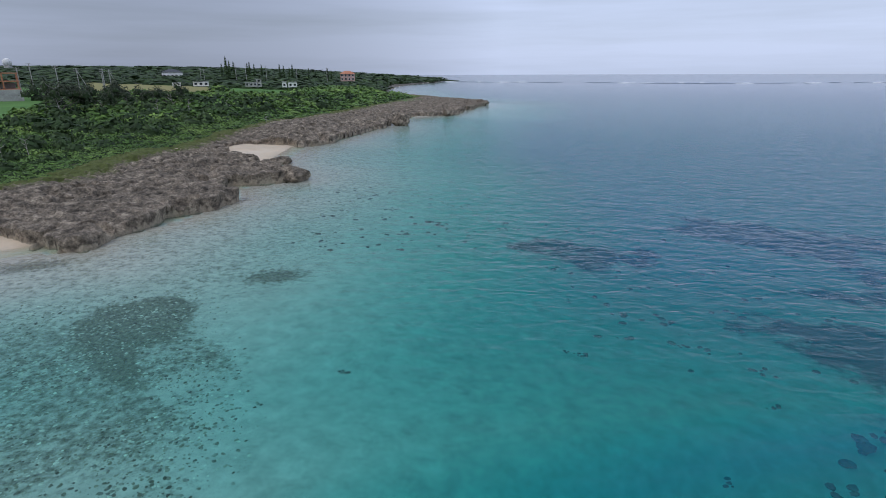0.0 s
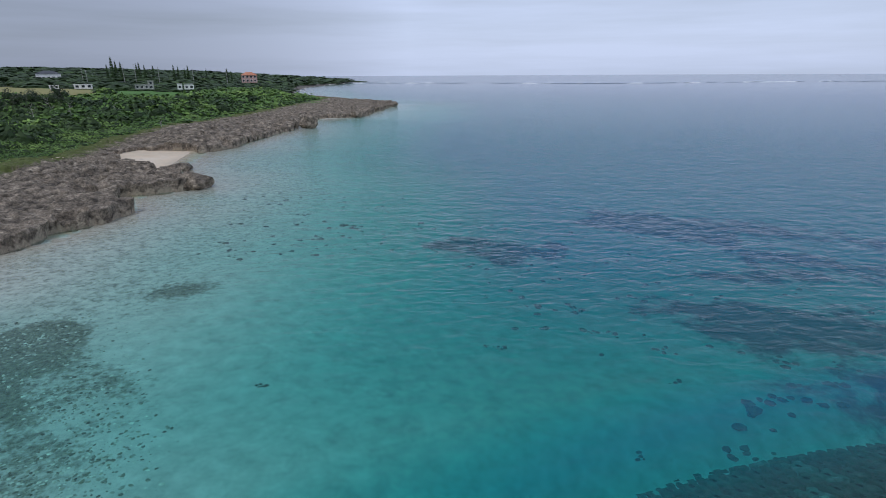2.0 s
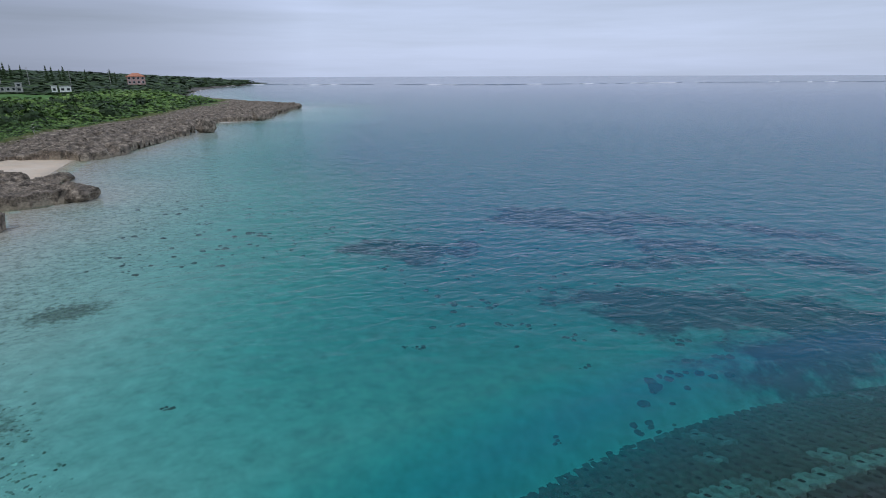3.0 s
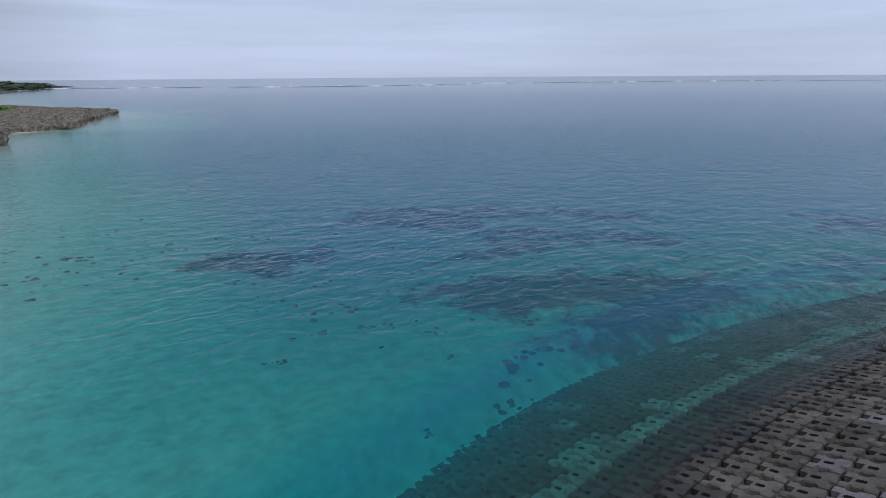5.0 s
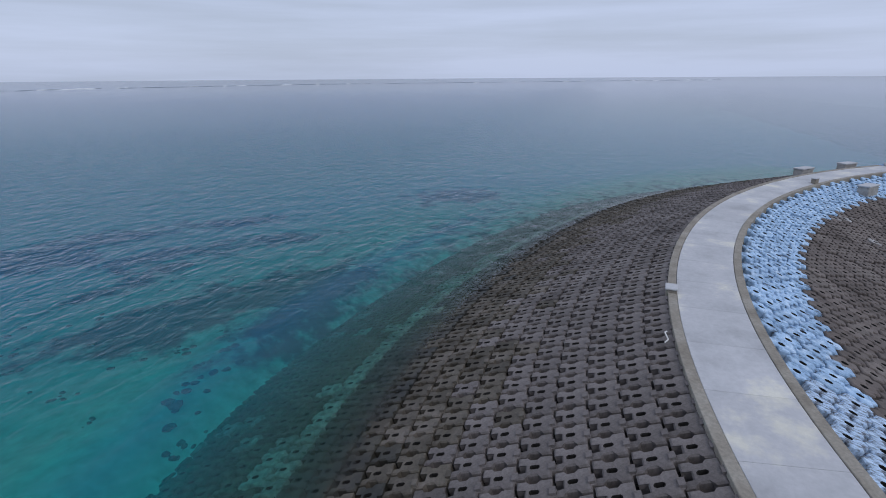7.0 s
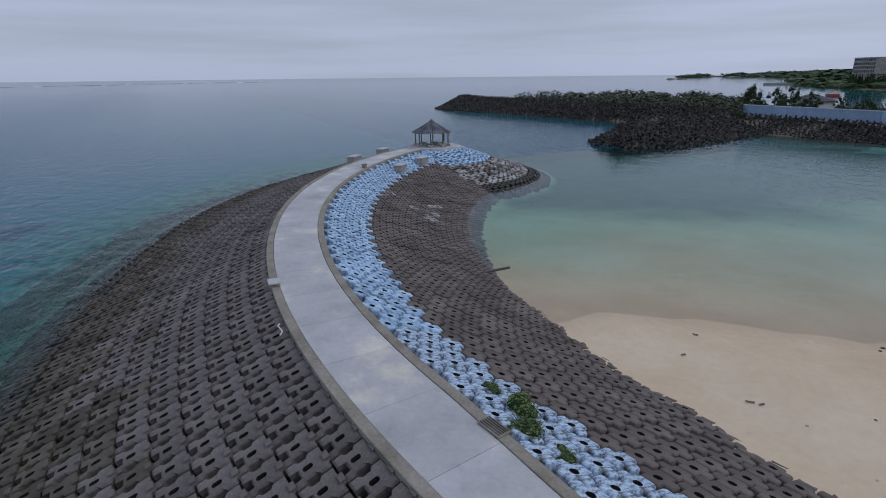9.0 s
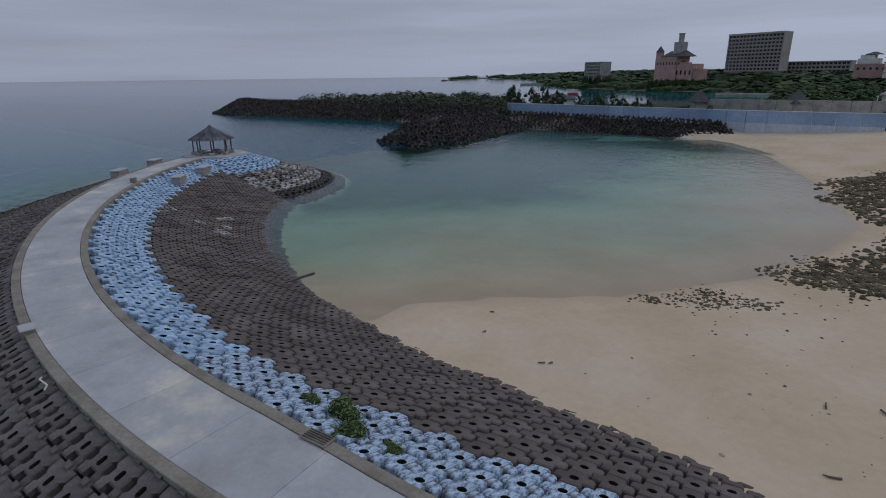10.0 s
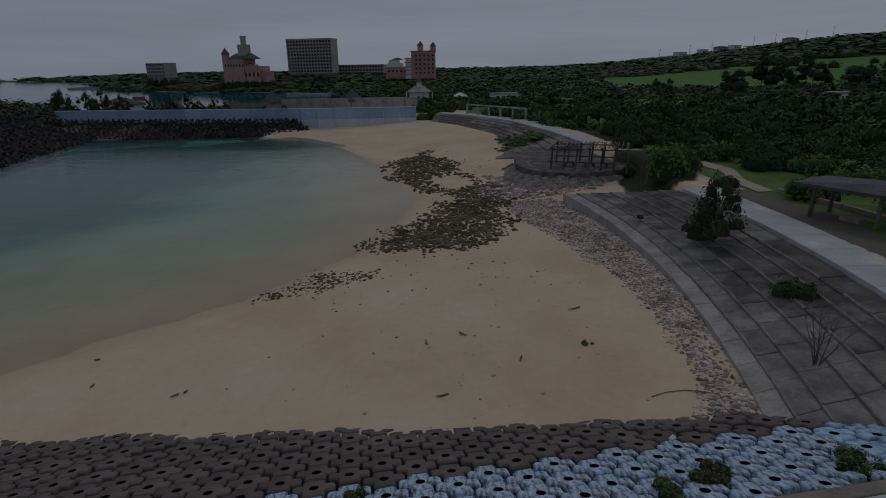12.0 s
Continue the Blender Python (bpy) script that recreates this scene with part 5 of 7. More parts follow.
def hip_roof(w, d, h, over, mat, z=0.0, ridge=0.35):
    bm = bmesh.new()
    a, b, c = w / 2 + over, d / 2 + over, w * ridge / 2
    low = [bm.verts.new(p) for p in ((-a, -b, z), (a, -b, z), (a, b, z), (-a, b, z))]
    under_ = [bm.verts.new((v.co.x, v.co.y, z - 0.2)) for v in low]
    t = [bm.verts.new(p) for p in ((-c, 0, z + h), (c, 0, z + h))]
    bm.faces.new((low[0], low[1], t[1], t[0]))
    bm.faces.new((low[1], low[2], t[1]))
    bm.faces.new((low[2], low[3], t[0], t[1]))
    bm.faces.new((low[3], low[0], t[0]))
    for i in range(4):
        bm.faces.new((under_[i], under_[(i + 1) % 4], low[(i + 1) % 4], low[i]))
    bm.faces.new(under_[::-1])
    return bm_mesh("roof", bm, mat)


def house(x, y, turn, w, d, h, wall, roof, label, floors=1, hip=1.8, windows=4, z=None):
    """A small house: walls, hipped or flat roof, windows with frames on the long sides."""
    ob = holder("house", pose(x, y, (zg(x, y) if z is None else z) - 0.3, 0, 0, turn), label, "house")
    part("wall", boxed("wall", (w, d, h), wall, None, 0.05), ob)
    if hip:
        part("roof", hip_roof(w, d, hip, 0.6, roof, h + 0.1), ob, "hipped tile roof")
    else:
        part("roof", boxed("roof", (w + 0.6, d + 0.6, 0.3), roof, pose(0, 0, h + 0.01), 0.04), ob, "flat roof slab")
    win = boxed("window", (w / windows * 0.5, 0.12, 1.4), GLASS, None, 0.02)
    fr = boxed("frame", (w / windows * 0.5 + 0.25, 0.10, 1.65), WHITE, None, 0.02)
    for f in range(floors):
        for k in range(windows):
            for side in (-1, 1):
                m = pose(-w / 2 + w * (k + 0.5) / windows, side * (d / 2 + 0.03), 0.9 + f * h / floors)
                wo = part("window", win, ob, m=m @ pose(0, side * 0.03, 0))
                part("frame", fr, wo, m=pose(0, -side * 0.03, -0.12))
    return ob


house(-75, 443.6, 10, 11, 8, 5.4, PINKR, ORANGE, "two-storey salmon house with an orange tiled roof", 2, 2.2, 4, 9.0)
bm_roof = house(-302, 631, 26, 21, 12, 5.2, WHITE, SLATE, "white house with a grey hipped roof", 1, 3.0, 5, 11.5)
house(-170, 395, 24, 10, 5, 2.6, WHITE, WHITE, "low white shed beside the yellow field", 1, 0, 3, 6.6)
house(-184, 388.6, 24, 5, 4, 2.2, WHITE, WHITE, "small white shed beside the field", 1, 0, 2, 6.6)
house(-135.5, 397.5, 18, 8, 5, 2.6, GREYC, GREYC, "low unfinished concrete hut by the field", 1, 0, 3, 6)
house(-130.5, 399.2, 18, 3.4, 3.4, 5.2, GREYC, GREYC, "narrow concrete tower hut by the field", 2, 0, 1, 5.8)
house(-114, 404.2, 16, 3, 3, 3.6, WHITE, GREYC, "small pale concrete block hut", 1, 0, 1, 5.5)
house(-108.5, 405.6, 16, 6, 4, 3.4, WHITE, GREYC, "pale concrete pump house in the scrub", 1, 0, 2, 5.5)

# unfinished building with a rust-red frame
ob = holder("building_shell", pose(-186, 234, zg(-186, 234) + 4.5, 0, 0, 38), "unfinished building with rust-red frame and open floors", "building")
for lvl in range(3):
    part("floor", boxed("floor", (16, 12, 0.4), ORANGE, pose(0, 0, lvl * 3.2), 0.04), ob)
for ix in range(4):
    for iy in range(3):
        part("column", boxed("column", (0.5, 0.5, 6.4), ORANGE, pose(-7.4 + ix * 4.93, -5.4 + iy * 5.4, -0.2), 0.03), ob)
part("wall", boxed("wall", (13, 0.3, 2.4), GREYC, pose(0, 3.0, 0.4), 0.03), ob, "grey block wall")
part("wall", boxed("wall", (16.4, 12.4, 5.5), GREYC, pose(0, 0, -5.4), 0.03), ob, "grey foundation wall")

# radar dome on the far hill
ob = holder("radar_dome", pose(-790, 1032, 26), "white radar dome on the far hill", "dome")
part("base", boxed("base", (9, 9, 7), GREYC, None, 0.1), ob)
bm = bmesh.new()
bmesh.ops.create_uvsphere(bm, u_segments=20, v_segments=12, radius=7, matrix=Matrix.Translation((0, 0, 10)))
part("shell", bm_mesh("shell", bm, WHITE, True), ob, "white round radome")


def utility_pole(x, y, h, lean=0.0, stay=False, bars=2, z=None):
    ob = holder("utility_pole", pose(x, y, zg(x, y) if z is None else z, lean, 0, 30), "slim grey concrete utility pole with cross arms", "pole", "utility poles")
    bm = bmesh.new()
    rod(bm, (0, 0, -0.5), (0, 0, h), 0.24, 0.15, 8)
    part("pole", bm_mesh("pole", bm, GREYC), ob)
    for k in range(bars):
        bm = bmesh.new()
        box(bm, (2.2, 0.14, 0.14), pose(0, 0.2, h - 0.5 - 0.9 * k), 0.02)
        for s in (-0.9, -0.3, 0.4, 0.9):
            rod(bm, (s, 0.2, h - 0.4 - 0.9 * k), (s, 0.2, h - 0.1 - 0.9 * k), 0.07, 0.05, 6)
        part("cross_arm", bm_mesh("cross_arm", bm, GREYC), ob)
    if stay:
        bm = bmesh.new()
        rod(bm, (5.2, 0, -0.5), (0.3, 0, h - 1.5), 0.16, 0.12, 7)
        part("brace", bm_mesh("brace", bm, GREYC), ob, "slanting brace pole")
    return ob


for x, y, top, lean, stay in ((-182.4, 250.4, 19.3, 3, False), (-186.5, 248, 17.6, 0, False), (-174.9, 256, 18.2, 2, False), (-168.4, 260.3, 17.2, 0, True), (-159.8, 265.7, 17.0, 0, False), (-157.5, 267, 16.8, 0, True), (-160.6, 266, 15, 0, False),
                              (-240, 560, 20, 0, False), (-237, 561, 19, 0, False)):
    utility_pole(x, y, top - zg(x, y), lean, stay)
for i, (x, y, top) in enumerate(((-205, 560, 24), (-196, 563, 24), (-178, 570, 22), (-150, 580, 20), (-120, 585, 20))):
    utility_pole(x, y, top - zg(x, y), 0, False, 1)

# ---------------------------------------------------------------- gazebo, benches and small things on the causeway
DARKTIMBER = material("stained_timber", [(0.06, 0.064, 0.078), (0.11, 0.115, 0.135), (0.19, 0.195, 0.215)], 1.2, 12, 0.8, 0.4, 0.02, each=0.25)
g = holder("gazebo", pose(HEAD[0] + 0.2, HEAD[1] + 0.2, CREST + 0.03) @ Matrix.Diagonal((0.9, 0.9, 1, 1)), "round timber gazebo with a slatted conical roof", "gazebo")
N = 8
for i in range(N):
    w = 2 * math.pi * (i + 0.35) / N
    bm = bmesh.new()
    rod(bm, (2.75 * math.cos(w), 2.75 * math.sin(w), 0.3), (2.75 * math.cos(w), 2.75 * math.sin(w), 2.25), 0.11, 0.10, 8)
    leg = part("post", bm_mesh("post", bm, TIMBER), g)
    part("footing", boxed("footing", (0.75, 0.75, 0.38), GREYC, pose(2.75 * math.cos(w), 2.75 * math.sin(w), 0, 0, 0, math.degrees(w)), 0.05), leg, "grey concrete footing")
    w2 = 2 * math.pi * (i + 1.35) / N
    bm = bmesh.new()
    rod(bm, (2.75 * math.cos(w), 2.75 * math.sin(w), 2.18), (2.75 * math.cos(w2), 2.75 * math.sin(w2), 2.18), 0.09, 0.09, 6)
    part("beam", bm_mesh("beam", bm, TIMBER), g)
PALES = 40
for i in range(PALES):
    w = 2 * math.pi * i / PALES
    bm = bmesh.new()
    m = pose(0, 0, 0, 0, 0, math.degrees(w))
    a0, b0 = m @ Vector((3.35, 0, 2.02)), m @ Vector((0.16, 0, 3.72))
    side = m.to_3x3() @ Vector((0, 1, 0))
    up = Vector((0, 0, 0.05))
    vs = [bm.verts.new(p) for p in (a0 - side * 0.21, a0 + side * 0.21, b0 + side * 0.02, b0 - side * 0.02)]
    vt = [bm.verts.new(v.co + up) for v in vs]
    bm.faces.new(vt)
    bm.faces.new(vs[::-1])
    for k in range(4):
        bm.faces.new((vs[k], vs[(k + 1) % 4], vt[(k + 1) % 4], vt[k]))
    part("roof_slat", bm_mesh("roof_slat", bm, DARKTIMBER), g)
bm = bmesh.new()
bmesh.ops.create_cone(bm, cap_ends=True, segments=12, radius1=0.34, radius2=0.03, depth=0.3, matrix=Matrix.Translation((0, 0, 3.84)))
part("finial", bm_mesh("finial", bm, TIMBER), g)
for i in range(4):
    w = math.pi / 4 + i * math.pi / 2
    st = holder("stool", pose(HEAD[0] + 0.2 + 1.3 * math.cos(w), HEAD[1] + 0.2 + 1.3 * math.sin(w), CREST + 0.03, 0, 0, math.degrees(w)), "low concrete bench under the gazebo roof", "bench", "gazebo benches")
    part("seat", boxed("seat", (0.6, 1.3, 0.14), GREYC, pose(0, 0, 0.32), 0.03), st)
    part("foot", boxed("foot", (0.4, 0.9, 0.325), GREYC, None, 0.02), st)

for a, r, w in ((45.4, 66.35, 3.4), (37.6, 67.0, 3.2), (47.8, 58.9, 3.2), (41.2, 58.7, 3.2)):
    x, y = map(float, causeway_place(radians(a), r))
    z = float(causeway_height(radians(a), r)) + 0.05
    b = holder("bench_block", pose(x, y, z - 0.3, 0, 0, a), "massive pale concrete block beside the walkway", "block", "concrete blocks by the walkway")
    part("body", boxed("body", (1.0, w * 0.64, 0.95), GREYC, None, 0.06), b)
    part("cap", boxed("cap", (1.12, w * 0.64 + 0.12, 0.16), PATH, pose(0, 0, 0.952), 0.04), b, "pale concrete cap slab")
x, y = map(float, causeway_place(radians(51.6), 62.0))
b = holder("marker_stone", pose(x, y, CREST, 0, 0, 50), "small pale concrete marker stone on the kerb", "stone")
part("body", boxed("body", (0.45, 0.7, 0.45), KERB, None, 0.05), b)
part("cap", boxed("cap", (0.5, 0.75, 0.08), PATH, pose(0, 0, 0.452), 0.02), b)


def drain_plate(a, r, size, label):
    x, y = map(float, causeway_place(radians(a), r))
    ob = holder("drain_cover", pose(x, y, CREST + 0.032, 0, 0, a + 90), label, "drain cover")
    part("frame", boxed("frame", (size[0], size[1], 0.05), KERB, None, 0.01), ob)
    for k in range(5):
        part("bar", boxed("bar", (size[0] * 0.88, size[1] * 0.07, 0.03), SLAB_DARK, pose(0, size[1] * (-0.36 + 0.18 * k), 0.052), 0.005), ob)


drain_plate(99.55, 61.62, (1.0, 0.5), "worn rectangular drain cover in the kerb")
x, y = map(float, causeway_place(radians(85.6), 64.95))
b = holder("sign_base", pose(x, y, CREST - 0.35, 0, 0, 85), "small concrete pedestal on the outer kerb", "pedestal")
part("body", boxed("body", (0.5, 0.7, 0.52), KERB, None, 0.05), b)
part("cap", boxed("cap", (0.58, 0.8, 0.1), PATH, pose(0, 0, 0.522), 0.03), b, "pale concrete cap slab")
bm = bmesh.new()
pts = [(22.3, -3.05, 4.15), (22.1, -2.95, 4.2), (21.6, -3.05, 4.12), (21.4, -2.9, 4.05)]
for p, q in zip(pts, pts[1:]):
    rod(bm, p, q, 0.028, 0.028, 6)
ob = new("plastic_pipe", bm_mesh("plastic_pipe", bm, WHITE))
tagged(ob, "bent piece of white plastic pipe on the blocks", "pipe")
bm = bmesh.new()
box(bm, (1.9, 0.2, 0.16), pose(31.4, -20.0, 0.75, 0, 12, 60), 0.04)
tagged(new("driftwood_beam", bm_mesh("driftwood_beam", bm, TIMBER)), "dark driftwood beam lying on the lowest blocks", "driftwood")


BROWNISH = material("withered_leaves", [(0.07, 0.065, 0.04), (0.12, 0.105, 0.065), (0.17, 0.14, 0.09)], 1.5, 6, 0.8, 0.0, island=0.4)
STRAW = material("dry_grass", [(0.20, 0.155, 0.09), (0.30, 0.235, 0.14), (0.40, 0.32, 0.20)], 2.0, 8, 0.9, 0.0, island=0.3)
WEEDY = material("weed_leaves", [(0.05, 0.085, 0.03), (0.10, 0.15, 0.05), (0.16, 0.20, 0.08)], 1.5, 6, 0.7, 0.0, island=0.4)


def tuft(x, y, z, s, h, seed, mat=None, label="green weed bush growing between the painted blocks", name="bush", group="weeds between the blocks", clouds=None):
    ob = holder(name, pose(x, y, z), label, "bush", group)
    r = random.Random(seed)
    rows = [(r.gauss(0, s * 0.35), r.gauss(0, s * 0.35), 0, s * r.uniform(0.35, 0.6), h * r.uniform(0.5, 1)) for k in range(5)]
    thicket("leaves", rows, mat or WEEDY, "", clouds=clouds or [leaf_cloud(70 + seed, 150, 0.16, 1.0, 4)], owner=ob)
    bm = bmesh.new()
    for k in range(4):
        rod(bm, (0, 0, -0.1), (r.uniform(-0.4, 0.4) * s, r.uniform(-0.4, 0.4) * s, h * 0.5), 0.02, 0.008, 5)
    part("stems", bm_mesh("stems", bm, BARK), ob)
    return ob


def on_bank(a, r):
    x, y = map(float, causeway_place(radians(a), r))
    return x, y, float(causeway_height(radians(a), r)) - 0.05


for i, (a, r, s, h) in enumerate(((99.3, 60.25, 1.05, 0.5), (100.95, 60.1, 0.7, 0.16), (97.2, 59.85, 0.5, 0.2), (108.4, 58.2, 0.45, 0.25), (116.1, 60.4, 0.62, 0.36), (117.4, 60.05, 0.72, 0.4), (121.3, 60.4, 0.75, 0.5))):
    tuft(*on_bank(a, r), s, h, i, BROWNISH if i == 5 else None)

# ---------------------------------------------------------------- beach: stones, shingle and driftwood
DARKSTONE = material("dark_beach_stone", [(0.065, 0.054, 0.034), (0.13, 0.107, 0.068), (0.21, 0.178, 0.118)], 0.6, 5, 0.95, 0.4, 0.04, island=0.35)
SHINGLE = material("pale_shingle", [(0.20, 0.165, 0.145), (0.40, 0.335, 0.295), (0.62, 0.54, 0.49)], 0.9, 6, 0.95, 0.3, 0.03, island=0.6)
r = random.Random(21)


def stone_field(poly, n, lo, hi, mat, name, label, edge=1.5, lift=0.0, power=0.8, ragged=6.0):
    xs, ys = [p[0] for p in poly], [p[1] for p in poly]
    cand = np.stack([np.random.default_rng(n).uniform(min(xs) - edge, max(xs) + edge, n * 6), np.random.default_rng(n + 1).uniform(min(ys) - edge, max(ys) + edge, n * 6)], 1)
    d = inside_distance(poly, cand[:, 0], cand[:, 1]) + (value_noise(cand[:, 0], cand[:, 1], 4.0, 3, 1) - 0.5) * ragged
    cand = cand[d > np.random.default_rng(n + 2).uniform(-edge, edge, len(d)) * power][:n]
    z = ground_height(cand[:, 0], cand[:, 1])[0]
    rows = []
    for (x, y), h in zip(cand, z):
        s = lo + (hi - lo) * r.random() ** 2
        rows.append((x, y, h + s * 0.15 + lift, s * r.uniform(0.8, 1.3), s, s * r.uniform(0.4, 0.7)))
    return rubble(name, rows, mat, label)


stone_field([(9.3, -89.9), (2.6, -97), (-1.0, -80), (2.5, -66.7), (6.9, -75.3)], 1500, 0.12, 0.38, DARKSTONE, "beach_stones", "dark weed-covered stones at the water's edge")
stone_field([(-3.5, -74), (-8.0, -62), (-7, -52), (-5.0, -47), (1.2, -40.4), (4.0, -44.5), (0.4, -54.5), (-2, -62)], 2900, 0.10, 0.30, DARKSTONE, "beach_stones", "dark weed-covered stones spread over the beach")
stone_field([(11.6, -33.6), (8.7, -37.4), (6.0, -36.6), (7.9, -33.6)], 380, 0.05, 0.15, DARKSTONE, "beach_stones", "small dark stones along the waterline", 1.2)
stone_field([(4.2, -50), (6.5, -45), (3.5, -42), (1.5, -46)], 420, 0.06, 0.2, DARKSTONE, "beach_stones", "dark stones half under shallow water", 1.6)
stone_field([(12, -34), (3, -40), (-4, -60), (1, -80), (6, -100), (-3, -95), (-9, -60), (-4, -38), (4, -31)], 380, 0.04, 0.13, DARKSTONE, "scattered_stones", "single dark pebbles scattered on the sand", 2, 0.0, 2.0)
inner_line = arc_line(84.0, -14.5, -57, 12)
shingle_poly = [(x + 0.1, y) for x, y in inner_line] + [(x + w, y) for (x, y), w in zip(inner_line[::-1], (6.0, 6.0, 5.5, 5.0, 4.4, 3.6, 3.0, 2.4, 2.0, 1.8, 1.7, 2.2))]
stone_field(shingle_poly, 11000, 0.045, 0.13, SHINGLE, "shingle", "pale shingle piled along the foot of the steps", 0.6, 0.0, 0.8, 1.2)
stone_field([(-5, -60), (-9, -57), (-14, -59.5), (-19, -63), (-14, -66), (-9, -70), (-5, -75)], 900, 0.15, 0.42, SHINGLE, "shingle", "pale broken stones below the boulder wall", 1.0)
stone_field([(-3, -20), (-9, -24), (-10, -35), (2, -30), (8, -22)], 90, 0.03, 0.11, SHINGLE, "scattered_pebbles", "small coral pieces scattered on the sand", 3, 0.0, 2.0)

# big boulders that hold the bank under the pergola
BANKROCK = material("bank_boulders", [(0.17, 0.15, 0.125), (0.27, 0.245, 0.21), (0.38, 0.35, 0.305)], 0.8, 3, 0.95, 0.6, 0.1, each=0.25)
bank_meshes = []
for s in range(5):
    bm = bmesh.new()
    for k in range(16):
        p = Vector((r.gauss(0, 1), r.gauss(0, 1), r.gauss(0, 1))).normalized() * r.uniform(0.85, 1.15)
        bm.verts.new((p.x * 1.1, p.y, p.z * 0.62))
    hull = bmesh.ops.convex_hull(bm, input=bm.verts)
    bmesh.ops.delete(bm, geom=[v for v in bm.verts if not v.link_faces], context="VERTS")
    bmesh.ops.bevel(bm, geom=list(bm.edges), offset=0.05, segments=1, affect="EDGES")
    bank_meshes.append(bm_mesh("boulder", bm, BANKROCK))
wall_line = [(-8.2, -77.5), (-7.3, -68), (-9.2, -62.2), (-13.0, -59.6), (-18, -60), (-22.5, -62)]
bankwall = holder("boulder_bank", pose(0, 0, 0), "sloping bank of large flat-laid grey stones below the pergola", "boulders", kind="structure")
for row in range(5):
    n = 34 - row
    for i in range(n):
        x, y = along(wall_line, (i + 0.5 * (row % 2)) / n)
        cx, cy = -16, -72
        d = math.hypot(cx - x, cy - y)
        x, y = x + (cx - x) / d * row * 0.8, y + (cy - y) / d * row * 0.8
        s = r.uniform(0.55, 0.85)
        out_ = Vector(((x - cx) / d, (y - cy) / d, 0))
        lean_ = Matrix.Rotation(radians(31), 4, Vector((-out_.y, out_.x, 0)))
        part("boulder", bank_meshes[r.randrange(5)], bankwall, m=pose(x, y, 0.72 + row * 0.48) @ lean_ @ pose(0, 0, 0, r.uniform(-7, 7), r.uniform(-7, 7), r.uniform(0, 360)) @ Matrix.Diagonal((s * 1.1, s, s * 0.5, 1)))
bm = bmesh.new()
ring = [along(wall_line, i / 14) for i in range(15)]
ring = [(x + (-16 - x) * 0.22, y + (-72 - y) * 0.22) for x, y in ring] + [(-27, -72), (-24, -82), (-14, -86)]
topf = [bm.verts.new((x, y, 3.0)) for x, y in ring]
low = [bm.verts.new((x, y, 0.3)) for x, y in ring]
bm.faces.new(topf)
for i in range(len(ring)):
    j = (i + 1) % len(ring)
    bm.faces.new((topf[i], low[i], low[j], topf[j]))
bmesh.ops.recalc_face_normals(bm, faces=bm.faces)
part("terrace", bm_mesh("terrace", bm, SLAB_DARK), bankwall, "dark paved terrace behind the boulders")

# timber pergola on that terrace
p0, p1, depth_ = Vector((-13.0, -65.6, 3.0)), Vector((-21.4, -63.0, 3.0)), Vector((-1.6, -4.6, 0))
pergola = holder("pergola", pose(0, 0, 0), "weathered timber pergola frame without a roof", "pergola")
for k in range(7):
    for s in range(2):
        base = p0 + (p1 - p0) * (k / 6) + depth_ * s
        bm = bmesh.new()
        rod(bm, base + Vector((0.0, 0, -0.3)), base + Vector((-0.15, 0, 2.6)), 0.12, 0.11, 7)
        part("post", bm_mesh("post", bm, TIMBER), pergola)
    bm = bmesh.new()
    c = p0 + (p1 - p0) * (k / 6)
    rod(bm, c + Vector((0, 0, 2.62)) - depth_ * 0.15, c + depth_ * 1.15 + Vector((0, 0, 2.62)), 0.09, 0.09, 6)
    part("rafter", bm_mesh("rafter", bm, TIMBER), pergola)
for k in range(18):
    bm = bmesh.new()
    c = p0 + (p1 - p0) * ((k + 0.3) / 17.6)
    rod(bm, c + Vector((0, 0, 2.78)) - depth_ * 0.1, c + depth_ * 1.1 + Vector((0, 0, 2.78)), 0.06, 0.06, 5)
    part("slat", bm_mesh("slat", bm, TIMBER), pergola)
for s in range(2):
    for z in (0.9, 2.42):
        bm = bmesh.new()
        rod(bm, p0 + depth_ * s + Vector((0.3, 0, z)), p1 + depth_ * s + Vector((-0.3, 0, z)), 0.08, 0.08, 6)
        part("rail", bm_mesh("rail", bm, TIMBER), pergola)
for k in range(3):
    c = p0 + (p1 - p0) * ((k + 0.8) / 3.6) + depth_ * 0.5
    t = holder("picnic_bench", pose(c.x, c.y, 3.0, 0, 0, 20), "low timber bench under the pergola", "bench", "pergola benches")
    part("seat", boxed("seat", (1.6, 0.5, 0.1), TIMBER, pose(0, 0, 0.4), 0.02), t)
    for s in (-0.6, 0.6):
        part("leg", boxed("leg", (0.15, 0.4, 0.405), TIMBER, pose(s, 0, 0), 0.02), t)

